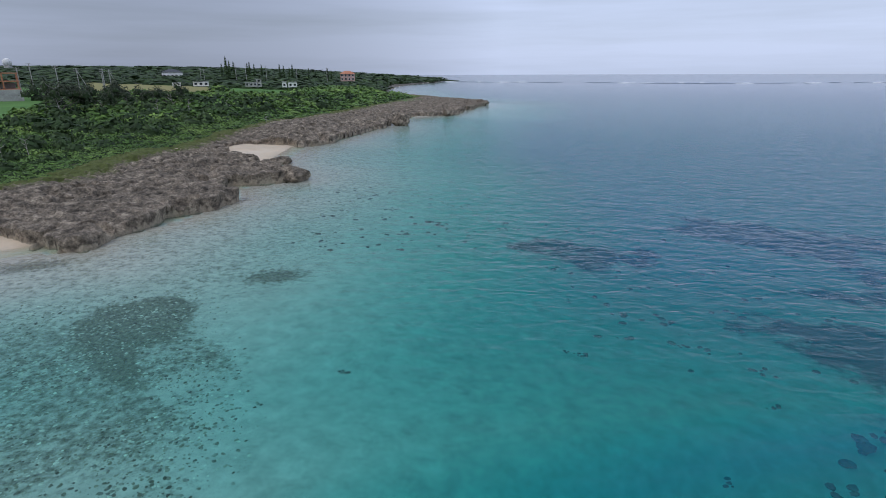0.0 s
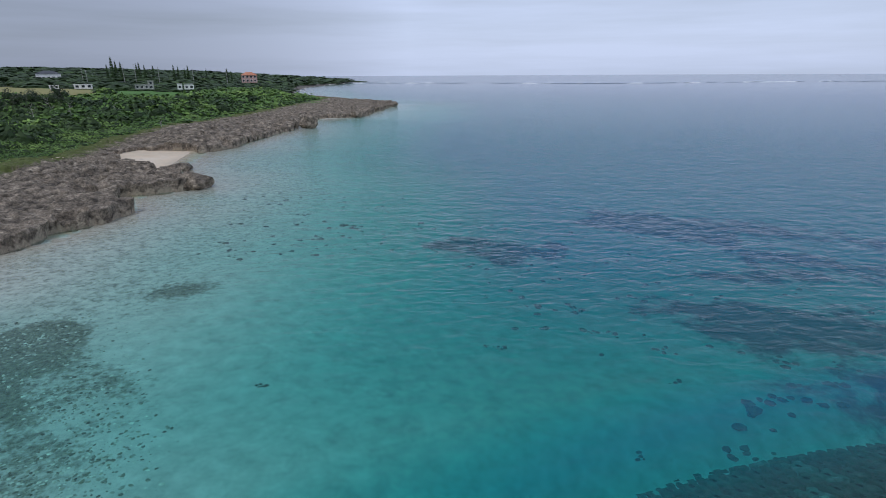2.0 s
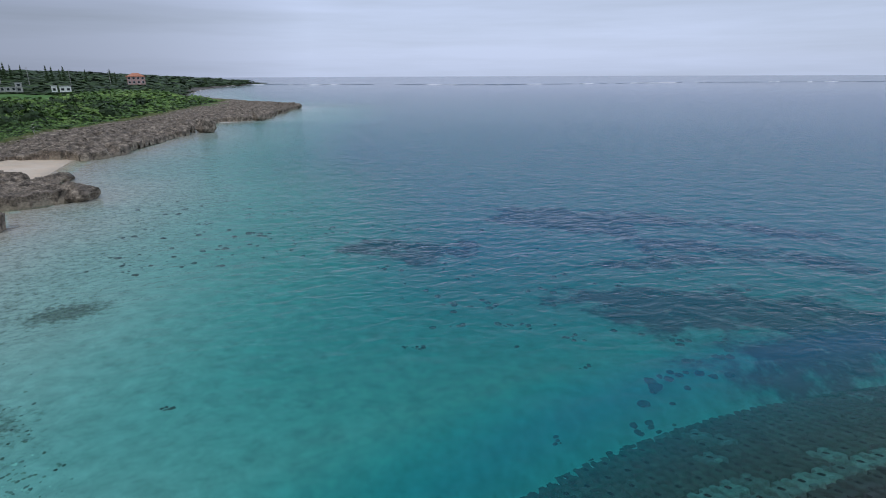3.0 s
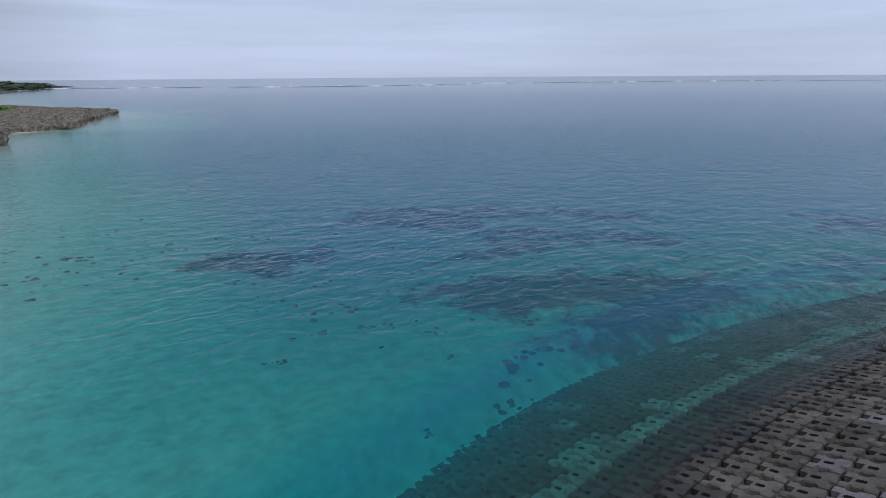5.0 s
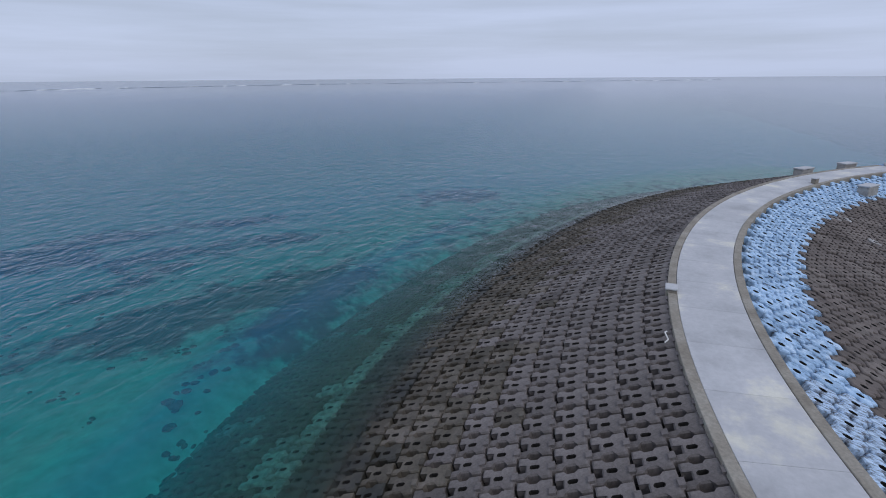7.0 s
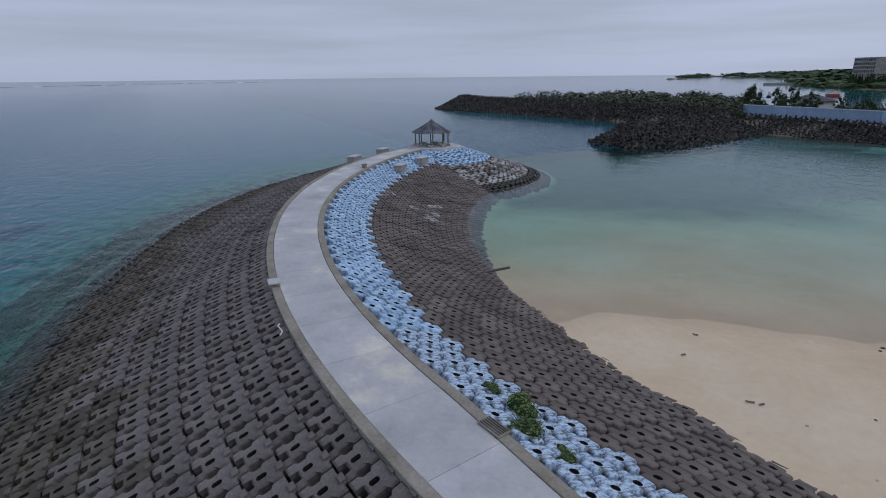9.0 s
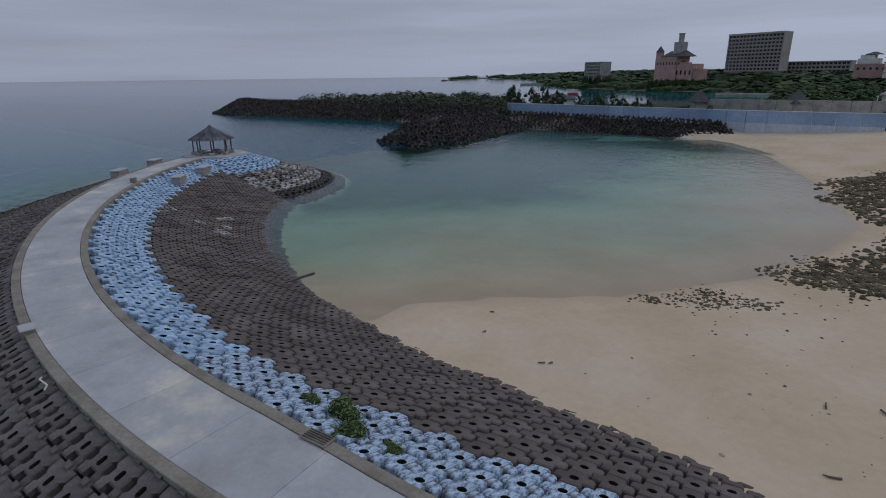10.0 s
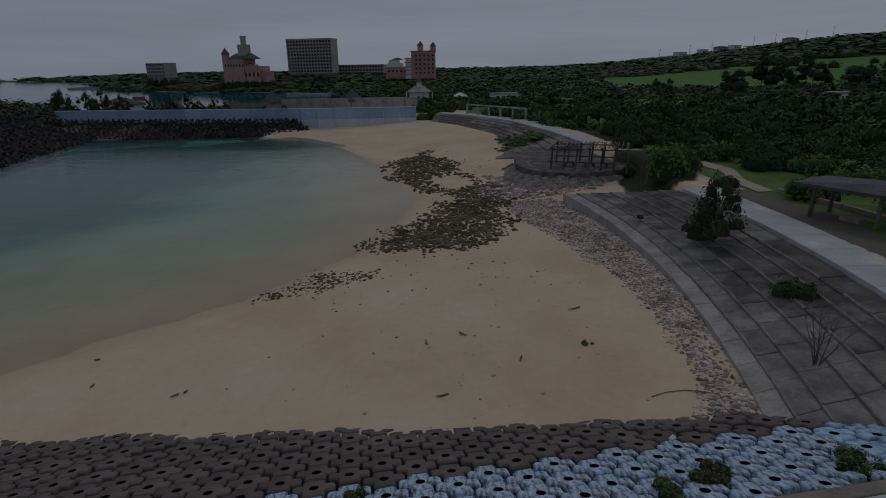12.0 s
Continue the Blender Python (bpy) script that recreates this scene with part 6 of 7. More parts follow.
# single things on the sand
for i, (x, y, L, turn) in enumerate(((18.4, -25.1, 0.5, 10), (16.8, -22.2, 0.4, 80), (12.4, -21.2, 0.6, 30), (12.0, -21.4, 0.35, 60), (1.0, -24.7, 0.8, 100), (-7.2, -27.7, 1.3, 20), (-0.9, -25.4, 0.9, 140), (0.2, -19.8, 0.9, 15), (-3.5, -22.5, 0.7, 70))):
    bm = bmesh.new()
    z, L = zg(x, y), L * 0.6
    c, s_ = math.cos(radians(turn)), math.sin(radians(turn))
    rod(bm, (x - c * L / 2, y - s_ * L / 2, z + 0.06), (x + c * L * 0.1, y + s_ * L * 0.1 + 0.08, z + 0.06), 0.045, 0.04, 6)
    rod(bm, (x + c * L * 0.1, y + s_ * L * 0.1 + 0.08, z + 0.06), (x + c * L / 2, y + s_ * L / 2, z + 0.04), 0.04, 0.02, 6)
    tagged(new("driftwood", bm_mesh("driftwood", bm, BARK)), "small dark piece of driftwood on the sand", "driftwood", "driftwood on the beach")
tuft(-6.9, -23.6, zg(-6.9, -23.6), 0.34, 0.22, 40, STRAW, "dry brown grass tuft on the sand", "dry_tuft", "")
bm = bmesh.new()
pts = [(-8.2, -18.6), (-8.9, -18.85), (-9.6, -18.9), (-10.3, -18.7), (-10.9, -18.35), (-11.4, -17.9)]
for (x, y), (x2, y2) in zip(pts, pts[1:]):
    rod(bm, (x, y, zg(x, y) + 0.03), (x2, y2, zg(x2, y2) + 0.03), 0.022, 0.016, 5)
tagged(new("branch", bm_mesh("branch", bm, BARK)), "long thin bare branch lying on the sand", "branch")
b = boxed("foam_box", (0.22, 0.16, 0.12), WHITE, None, 0.02)
ob = new("foam_box", b)
ob.matrix_basis = pose(-7.4, -14.8, 2.86, 10, 18, 30)
tagged(ob, "small white foam box on the blocks", "box")

# plants on the steps
tuft(-17.8, -25.2, 3.3, 1.75, 0.95, 41, LEAF_DARK, "round dark green shrub growing on the steps", "shrub", "shrubs on the steps")
tuft(-15.6, -41.5, 3.2, 0.5, 0.35, 42, LEAF_DARK, "small green weed on the steps", "shrub", "shrubs on the steps")
ragged_tree("step_tree", pose(-18.2, -34.9, 3.4), "small dark ragged tree growing out of the steps", 4.4, 4.2, FEATHER, 5, 30, [leaf_cloud(90 + k, 90, 0.2, 1.8, 3) for k in range(3)])
bare = holder("bare_shrub", pose(-15.0, -19.3, 3.0), "leafless thin dark shrub growing on the steps", "shrub")
for k in range(7):
    bm = bmesh.new()
    p, w = Vector((r.uniform(-0.08, 0.08), r.uniform(-0.08, 0.08), -0.25)), k * 0.9 + r.uniform(-0.3, 0.3)
    lean = r.uniform(0.15, 0.55)
    for i in range(4):
        q = p + Vector((math.cos(w) * lean * 0.5, math.sin(w) * lean * 0.5, 0.62 * r.uniform(0.7, 1.1) * (1.15 - 0.3 * lean)))
        rod(bm, p, q, 0.034 - 0.007 * i, 0.027 - 0.007 * i, 5)
        for side in (-1, 1):
            if i > 0:
                v = w + side * r.uniform(0.6, 1.4)
                mid = q + Vector((math.cos(v) * 0.22, math.sin(v) * 0.22, r.uniform(0.12, 0.3)))
                rod(bm, q, mid, 0.014, 0.009, 4)
                rod(bm, mid, mid + Vector((math.cos(v + 0.4) * 0.14, math.sin(v + 0.4) * 0.14, r.uniform(0.15, 0.3))), 0.009, 0.004, 4)
        p, w = q, w + r.uniform(-0.4, 0.4)
    part("stem", bm_mesh("stem", bm, BARK), bare)
GRASSY = []
for i in range(120):
    u, w = r.random(), r.random()
    x, y = -9.5 - 7 * w + r.uniform(-1, 1), -90 - 14 * u
    GRASSY.append((x, y, 1.6 + 2.4 * w, r.uniform(0.35, 0.9), r.uniform(0.12, 0.35)))
thicket("step_grass", GRASSY, LEAF, "green creepers spreading over the far steps", "plants")

# ---------------------------------------------------------------- park behind the promenade
def round_bush(x, y, s, h, seed, label="large round dark green bush behind the promenade"):
    ob = holder("round_bush", pose(x, y, zg(x, y) - 0.1), label, "bush", "bushes behind the promenade")
    r = random.Random(seed)
    rows = [(0, 0, 0, s, h)] + [(r.uniform(-0.6, 0.6) * s, r.uniform(-0.6, 0.6) * s, h * r.uniform(0, 0.35), s * r.uniform(0.4, 0.6), h * r.uniform(0.4, 0.6)) for k in range(6)]
    thicket("leaves", rows, LEAF if seed % 2 else LEAF_DARK, "", clouds=[leaf_cloud(80 + seed, 520, 0.11, 1.0, 5)], owner=ob)


for i, (x, y, s, h) in enumerate(((-25.2, -60.5, 1.6, 2.0), (-23.2, -55.0, 2.9, 3.6), (-34.3, -57.4, 3.0, 3.2), (-29.6, -42.8, 1.9, 2.3), (-25.7, -75.5, 2.6, 2.4), (-37.2, -53.8, 2.2, 2.2), (-25.6, -47.9, 1.1, 1.3), (-36, -45, 2.6, 2.6), (-22.6, -64.5, 1.4, 1.3), (-34, -38, 2.4, 2.2), (-40, -49, 2.8, 2.6), (-31.5, -63.5, 2.4, 2.6))):
    round_bush(x, y, s, h, i)
tuft(-27.0, -69.5, zg(-27, -69.5), 1.2, 0.8, 44, LEAF, "low green plants beside the boulder bank", "low_shrub", "")
track_l = [(-27.0, -45.5), (-27.1, -50.5), (-28.6, -55), (-28.4, -61.5)]
track_r = [(-28.6, -46), (-28.7, -51.0), (-30.6, -56.5), (-30, -62)]
trackway = holder("sand_track", pose(0, 0, 0), "pale sandy track winding into the bushes", "path", kind="structure")
v, f = [], []
for k in range(13):
    for ln in (track_l, track_r):
        x, y = along(ln, k / 12)
        v.append((x, y, zg(x, y) + 0.06))
    if k:
        f.append((2 * k - 2, 2 * k - 1, 2 * k + 1, 2 * k))
TRACKM = material("sandy_track", [(0.38, 0.33, 0.25), (0.48, 0.42, 0.33)], 0.4, 4, 0.95, 0.2, 0.02)
part("surface", mesh_of("surface", v, f, TRACKM), trackway)
WALLC = material("low_wall", [(0.26, 0.23, 0.19), (0.36, 0.32, 0.26)], 0.5, 5, 0.9, 0.2, 0.02)
lw = holder("low_wall", pose(0, 0, 0), "low tan concrete wall behind the promenade", "wall", kind="structure")
lowline = [(-31.0, -18), (-30.8, -28), (-30.4, -38), (-28.6, -45.5)]
for k in range(9):
    (x, y), (x2, y2) = along(lowline, k / 9 + 0.004), along(lowline, (k + 1) / 9 - 0.004)
    L = math.dist((x, y), (x2, y2))
    part("segment", boxed("segment", (L, 0.35, 0.5), WALLC, pose((x + x2) / 2, (y + y2) / 2, 4.1, 0, 0, math.degrees(math.atan2(y2 - y, x2 - x))), 0.03), lw)

# open pavilion with a low dark roof
pv = holder("pavilion", pose(-29.4, -34.6, 4.2, 0, 0, 29), "open pavilion with a flat dark roof on posts", "pavilion")
part("roof", hip_roof(3.4, 9.5, 0.5, 0.5, SLATE, 2.45, 0.5), pv, "low dark slate roof")
for sx in (-1.3, 1.3):
    for sy in (-4.1, 0, 4.1):
        bm = bmesh.new()
        rod(bm, (sx, sy, -0.2), (sx, sy, 2.3), 0.15, 0.13, 8)
        part("post", bm_mesh("post", bm, TIMBER), pv)
for k, (x, y) in enumerate(((-30.0, -33.0), (-28.2, -36.0))):
    st = holder("stone_bench", pose(x, y, 4.15, 0, 0, 15), "pale stone block bench under the pavilion", "bench", "pavilion benches")
    part("seat", boxed("seat", (0.7, 1.5, 0.45), KERB, None, 0.05), st)

# ---------------------------------------------------------------- breakwaters of armour units
ARMOUR = material("armour_units", [(0.026, 0.024, 0.022), (0.055, 0.050, 0.046), (0.10, 0.091, 0.082)], 0.4, 5, 0.95, 0.3, 0.05, island=0.35)


def armour_template():
    bm = bmesh.new()
    for dv in ((0, 0, 1), (0.94, 0, -0.33), (-0.47, 0.82, -0.33), (-0.47, -0.82, -0.33)):
        rod(bm, Vector(dv) * 0.1, Vector(dv) * 1.05, 0.42, 0.27, 6)
    bm.verts.index_update()
    res = np.array([v.co[:] for v in bm.verts]), [tuple(v.index for v in f.verts) for f in bm.faces]
    bm.free()
    return res


UNIT = armour_template()


def breakwater(name, top, toe, ztop, ztoe, size, rows, label, back=0.9):
    """A bank between a crest line and a toe line, covered with armour units."""
    ob = holder(name, pose(0, 0, 0), label, "breakwater", kind="structure")
    n = 30
    v, f = [], []
    for k in range(n + 1):
        a_, b_ = along(top, k / n), along(toe, k / n)
        v += [(*b_, ztoe - 0.9), (*a_, ztop - 0.5), (a_[0] + (a_[0] - b_[0]) * 0.25, a_[1] + (a_[1] - b_[1]) * 0.25, ztop - 0.5), (a_[0] + (a_[0] - b_[0]) * back, a_[1] + (a_[1] - b_[1]) * back, ztop - 1.2)]
        if k:
            f += [(4 * k - 4 + j, 4 * k - 3 + j, 4 * k + 1 + j, 4 * k + j) for j in range(3)]
    part("core", mesh_of("core", v, f, CORE_SHADE), ob)
    L = sum(math.dist(p, q) for p, q in zip(toe, toe[1:]))
    mats = []
    q = random.Random(len(name) + rows)
    for row in range(rows):
        u = 1.06 * row / max(1, rows - 1)
        m = int(L / (size * 1.25))
        for i in range(m):
            t = min(1, max(0, (i + 0.5 * (row % 2) + q.uniform(-0.2, 0.2)) / m))
            a_, b_ = along(top, t), along(toe, t)
            x, y = b_[0] + (a_[0] - b_[0]) * u, b_[1] + (a_[1] - b_[1]) * u
            s = size * q.uniform(0.62, 0.8)
            mats.append(pose(x, y, ztoe + (ztop - ztoe) * u, q.uniform(-40, 40), q.uniform(-40, 40), q.uniform(0, 360)) @ Matrix.Diagonal((s, s, s, 1)))
    joined("armour_units", UNIT, mats, ARMOUR, ob)
    return ob


breakwater("breakwater", [(236, -126), (222, -128), (190, -131), (150, -134), (128, -136), (104, -142)], [(228, -110), (215, -113), (190, -118.8), (150, -125), (128, -127), (106, -131)], 4.6, -0.3, 1.15, 11, "long dark breakwater of concrete armour units")
breakwater("breakwater_tip", [(222, -128), (236, -126), (240, -134)], [(215, -113), (228, -110), (246, -122)], 4.6, -0.3, 1.15, 11, "rounded end of the dark armour breakwater")
breakwater("groyne", [(88, -86), (90, -98), (93, -112), (98, -128), (103, -141)], [(81.5, -81.5), (76.5, -92), (78.5, -107), (82, -119), (84, -130)], 3.4, -0.3, 1.15, 10, "short hooked groyne of dark armour units", 0.3)
breakwater("groyne_back", [(103, -141), (98, -128), (93, -112), (90, -98), (88, -86)], [(112, -134), (106, -124), (101, -110), (98, -97), (95, -84)], 3.4, -0.3, 1.15, 10, "back of the hooked groyne, dark armour units", 0.3)
breakwater("groyne_tip", [(88, -86), (88.2, -85.8), (88.5, -86)], [(95, -84), (89, -79.5), (82, -83)], 3.2, -0.3, 1.15, 9, "blunt end of the hooked armour groyne", 0.2)
breakwater("wall_armour", [(98, -140), (80, -139), (60, -138.2), (40, -137)], [(86, -130), (73, -130), (54.7, -132), (40, -132.4)], 3.3, 0.1, 0.85, 9, "dark armour units stacked before the blue wall")
breakwater("wall_armour_end", [(40, -137), (37.5, -137), (36, -138)], [(40, -133), (35.5, -133.5), (33, -137)], 3.0, 0.8, 1.1, 5, "end of the armour bank on the sand")

# blue sea wall with a paler base
BLUEW = material("blue_wall_paint", [(0.24, 0.35, 0.51), (0.30, 0.42, 0.58), (0.38, 0.49, 0.64)], 0.12, 3, 0.85, 0.15, 0.02, each=0.08)
PALEW = material("pale_wall_paint", [(0.42, 0.49, 0.58), (0.52, 0.58, 0.65), (0.60, 0.65, 0.70)], 0.12, 3, 0.85, 0.15, 0.02, each=0.08)
sw = holder("sea_wall", pose(0, 0, 0), "long blue-painted concrete sea wall behind the beach", "wall", kind="structure")
wline = [(99.5, -141.8), (62.3, -140.8), (33.1, -140), (7.0, -142.6)]
for k in range(22):
    (x, y), (x2, y2) = along(wline, k / 22 + 0.0004), along(wline, (k + 1) / 22 - 0.0004)
    L, turn = math.dist((x, y), (x2, y2)), math.degrees(math.atan2(y2 - y, x2 - x))
    cx, cy = (x + x2) / 2, (y + y2) / 2
    part("panel", boxed("panel", (L, 0.5, 2.6), BLUEW, pose(cx, cy, 3.3, 0, 0, turn), 0.02), sw)
    part("footing", boxed("footing", (L, 0.62, 2.2), PALEW, pose(cx, cy, 1.1, 0, 0, turn), 0.03), sw, "pale lower course of the wall")
    part("coping", boxed("coping", (L, 0.66, 0.16), PALEW, pose(cx, cy, 5.902, 0, 0, turn), 0.02), sw)
grey = holder("stone_wall", pose(0, 0, 0), "grey masonry wall behind the sea wall", "wall", kind="structure")
gl = [(48, -166), (30, -170), (8, -172)]
for k in range(10):
    (x, y), (x2, y2) = along(gl, k / 10 + 0.001), along(gl, (k + 1) / 10 - 0.001)
    part("panel", boxed("panel", (math.dist((x, y), (x2, y2)), 0.6, 4.2), GREYC, pose((x + x2) / 2, (y + y2) / 2, 3.0, 0, 0, math.degrees(math.atan2(y2 - y, x2 - x))), 0.04), grey)
for x, y in ((52, -170), (28, -172)):
    ob = holder("spire_kiosk", pose(x, y, 3.6, 0, 0, 45), "small kiosk with a pointed grey roof", "kiosk", "kiosks behind the wall")
    part("wall", boxed("wall", (3.6, 3.6, 2.6), GREYC, None, 0.04), ob)
    bm = bmesh.new()
    bmesh.ops.create_cone(bm, cap_ends=True, segments=4, radius1=3.4, radius2=0.05, depth=3.6, matrix=Matrix.Translation((0, 0, 4.42)) @ pose(0, 0, 0, 0, 0, 45))
    part("roof", bm_mesh("roof", bm, SLATE), ob, "steep pointed slate roof")

house(107.5, -186.5, 148, 12, 7, 3.6, WHITE, SLATE, "low cream building with a dark gabled roof", 1, 2.0, 4, 2.2)
house(-103.5, -147.5, 40, 6, 4, 3.0, WHITE, GREYC, "small white hut among the trees", 1, 0, 2)

# chapel-like white pavilion
ch = holder("chapel", pose(8.8, -205, 3.6, 0, 0, 3), "small white pavilion with a cupola and stepped base", "building")
part("base", boxed("base", (12, 9, 1.6), GREYC, pose(0, 0, -0.6), 0.08), ch)
part("wall", boxed("wall", (7.2, 5.8, 2.9), WHITE, pose(0, 0, 1.0), 0.05), ch)
part("roof", hip_roof(7.2, 5.8, 2.1, 0.8, GREYC, 4.1, 0.4), ch)
part("cupola", boxed("cupola", (1.8, 1.8, 2.2), WHITE, pose(0, 0, 5.4), 0.04), ch)
part("roof", hip_roof(1.8, 1.8, 1.1, 0.3, SLATE, 7.65, 0.02), ch)
for k in range(5):
    bm = bmesh.new()
    rod(bm, (-4.6 + 2.3 * k, 3.6, 0.9), (-4.6 + 2.3 * k, 3.6, 4.0), 0.16, 0.14, 8)
    part("column", bm_mesh("column", bm, WHITE), ch)
for x, y, s in ((-6, -200, 1.0),):
    ob = holder("park_shelter", pose(x, y, zg(x, y), 0, 0, 10), "small white park shelter with a pale roof", "shelter", "park shelters")
    part("roof", hip_roof(4.2 * s, 3.4 * s, 1.2, 0.4, WHITE, 2.7, 0.1), ob)
    for sx in (-1.7, 1.7):
        for sy in (-1.3, 1.3):
            bm = bmesh.new()
            rod(bm, (sx * s, sy * s, -0.2), (sx * s, sy * s, 2.6), 0.13, 0.13, 7)
            part("post", bm_mesh("post", bm, WHITE), ob)
house(-22.9, -211.2, 12, 9, 6, 3.0, WHITE, GREYC, "low flat-roofed white pavilion among the trees", 1, 0, 4)
house(-28.8, -186, 14, 5.5, 4.5, 2.6, WHITE, GREYC, "small flat-roofed white hut beside the lawn", 1, 0, 2)
trellis = holder("trellis_walk", pose(0, 0, 0), "row of concrete posts with beams beside the path", "trellis")
tl = [(-4.5, -140), (-14, -125), (-22, -112), (-26, -96)]
for k in range(12):
    x, y = along(tl, k / 11)
    part("post", boxed("post", (0.4, 0.4, 2.4), GREYC, pose(x - 1.5, y, 4.0, 0, 0, 30), 0.03), trellis)
for k in range(5):
    (x, y), (x2, y2) = along(tl, k / 11), along(tl, (k + 1) / 11)
    part("beam", boxed("beam", (math.dist((x, y), (x2, y2)) + 0.3, 0.35, 0.3), GREYC, pose((x + x2) / 2 - 1.5, (y + y2) / 2, 6.402, 0, 0, math.degrees(math.atan2(y2 - y, x2 - x))), 0.03), trellis)
for i, (x, y, h) in enumerate(((2, -146, 3.4), (5.5, -146, 3.0), (-24, -120, 3.0), (-27, -105, 3.2), (-28, -90, 3.4), (-6, -152, 3.0), (-30, -80, 3.0), (-1.0, -144.5, 1.6))):
    round_bush(x, y, h * 0.8, h * 0.8, 20 + i, "dense dark bush at the end of the steps")
for i, (x, y, h) in enumerate(((-79, -140, 11), (-84, -137, 12), (-88, -134, 10), (-96, -129, 9.5), (-101, -126, 10), (-74, -146, 8), (-62, -120, 7), (-55, -140, 7))):
    tree("casuarina_tree", pose(x, y, zg(x, y)), "tall dark casuarina above the park bushes", h, h * 0.45, FEATHER, FINE, 8, 0.2, 80 + i, 0.2, 14)
for i, (x, y, h) in enumerate(((119, -171, 8), (115, -168, 8.6), (111, -173, 7.6), (105, -171, 8), (101, -175, 7), (89, -168, 5.4), (85, -170, 4.6), (81, -166, 5.4), (77, -168, 6.6), (73, -166, 5), (69, -168, 5.2), (65, -166, 4.6), (52, -162, 3.4), (46, -160, 3.6))):
    ragged_tree("casuarina_tree", pose(x, y, zg(x, y)), "dark ragged casuarina behind the blue wall", h, h * 0.8, FEATHER, 100 + i, 22, group="casuarinas behind the wall")

# trees that stand before the hotels and the castle
front = []
r = random.Random(77)
for bx, by, wide, top in ((171, -491, 44, 10.6), (276, -556, 30, 14.2), (129, -566, 50, 13.0), (84, -584, 54, 12.6), (16, -470, 26, 10.5), (38, -478, 24, 10.5)):
    far_ = math.hypot(bx, by)
    ux, uy = bx / far_, by / far_
    for k in range(int(wide / 2.2)):
        s = (k + 0.5) / int(wide / 2.2) - 0.5
        x, y = bx - ux * r.uniform(15, 19) - uy * s * wide, by - uy * r.uniform(15, 19) + ux * s * wide
        z = zg(x, y)
        front.append((x, y, z - 0.2, r.uniform(2.0, 3.2), max(1.5, top - z + r.uniform(-1.2, 0.8))))
thicket("hotel_trees", front, LEAF_DARK, "dark trees standing before the hotels and the castle", "trees", clouds=FINE)

# ---------------------------------------------------------------- harbour: boat and jetty
bt = holder("glass_bottom_boat", pose(201, -369, 0, 0, 0, 150), "white and red excursion boat moored in the harbour", "boat")
bm = bmesh.new()
sect = [(-5.5, 1.6), (-2, 2.0), (2.5, 1.9), (5.0, 1.0), (6.3, 0.1)]
ring_ = []
for x, w in sect:
    ring_.append([bm.verts.new(p) for p in ((x, -w, 1.1 + 0.05 * x), (x, -w * 0.7, -0.4), (x, w * 0.7, -0.4), (x, w, 1.1 + 0.05 * x))])
for a_, b_ in zip(ring_, ring_[1:]):
    for k in range(3):
        bm.faces.new((a_[k], b_[k], b_[k + 1], a_[k + 1]))
    bm.faces.new((a_[3], b_[3], b_[0], a_[0]))
bm.faces.new(ring_[0])
bmesh.ops.recalc_face_normals(bm, faces=bm.faces)
REDP = material("red_boat_paint", [(0.42, 0.07, 0.06), (0.5, 0.10, 0.08)], 0.5, 4, 0.5, 0.05, 0.01)
part("hull", bm_mesh("hull", bm, REDP), bt, "red hull")
part("cabin", boxed("cabin", (7, 3.0, 1.7), WHITE, pose(-1, 0, 1.12), 0.06), bt)
part("canopy", boxed("canopy", (8.2, 3.6, 0.16), WHITE, pose(-1, 0, 3.4), 0.03), bt)
for sx in (-4.6, -1, 2.6):
    for sy in (-1.5, 1.5):
        bm = bmesh.new()
        rod(bm, (sx, sy, 2.7), (sx, sy, 3.42), 0.06, 0.06, 6)
        part("stanchion", bm_mesh("stanchion", bm, WHITE), bt)
jt = holder("jetty", pose(425, -676, 0, 0, 0, 30), "low concrete jetty with a shed roof", "jetty", kind="structure")
part("deck", boxed("deck", (46, 9, 2.6), GREYC, pose(0, 0, -0.5), 0.1), jt)
part("canopy", boxed("canopy", (26, 8, 0.5), GREYC, pose(-6, 0, 6.2), 0.05), jt)
for k in range(4):
    part("post", boxed("post", (0.6, 0.6, 4.15), GREYC, pose(-17 + 7.3 * k, 0, 2.08), 0.03), jt)
qy = holder("quay", pose(88, -398, 0, 0, 0, 12), "pale concrete quay along the harbour", "quay", kind="structure")
part("deck", boxed("deck", (46, 3, 1.6), GREYC, pose(0, 0, -0.4), 0.08), qy)

# ---------------------------------------------------------------- hotels and castle across the harbour
HOTELC = material("hotel_concrete", [(0.34, 0.32, 0.30), (0.41, 0.39, 0.36), (0.46, 0.44, 0.41)], 0.1, 2, 0.9, 0.1, 0.02)


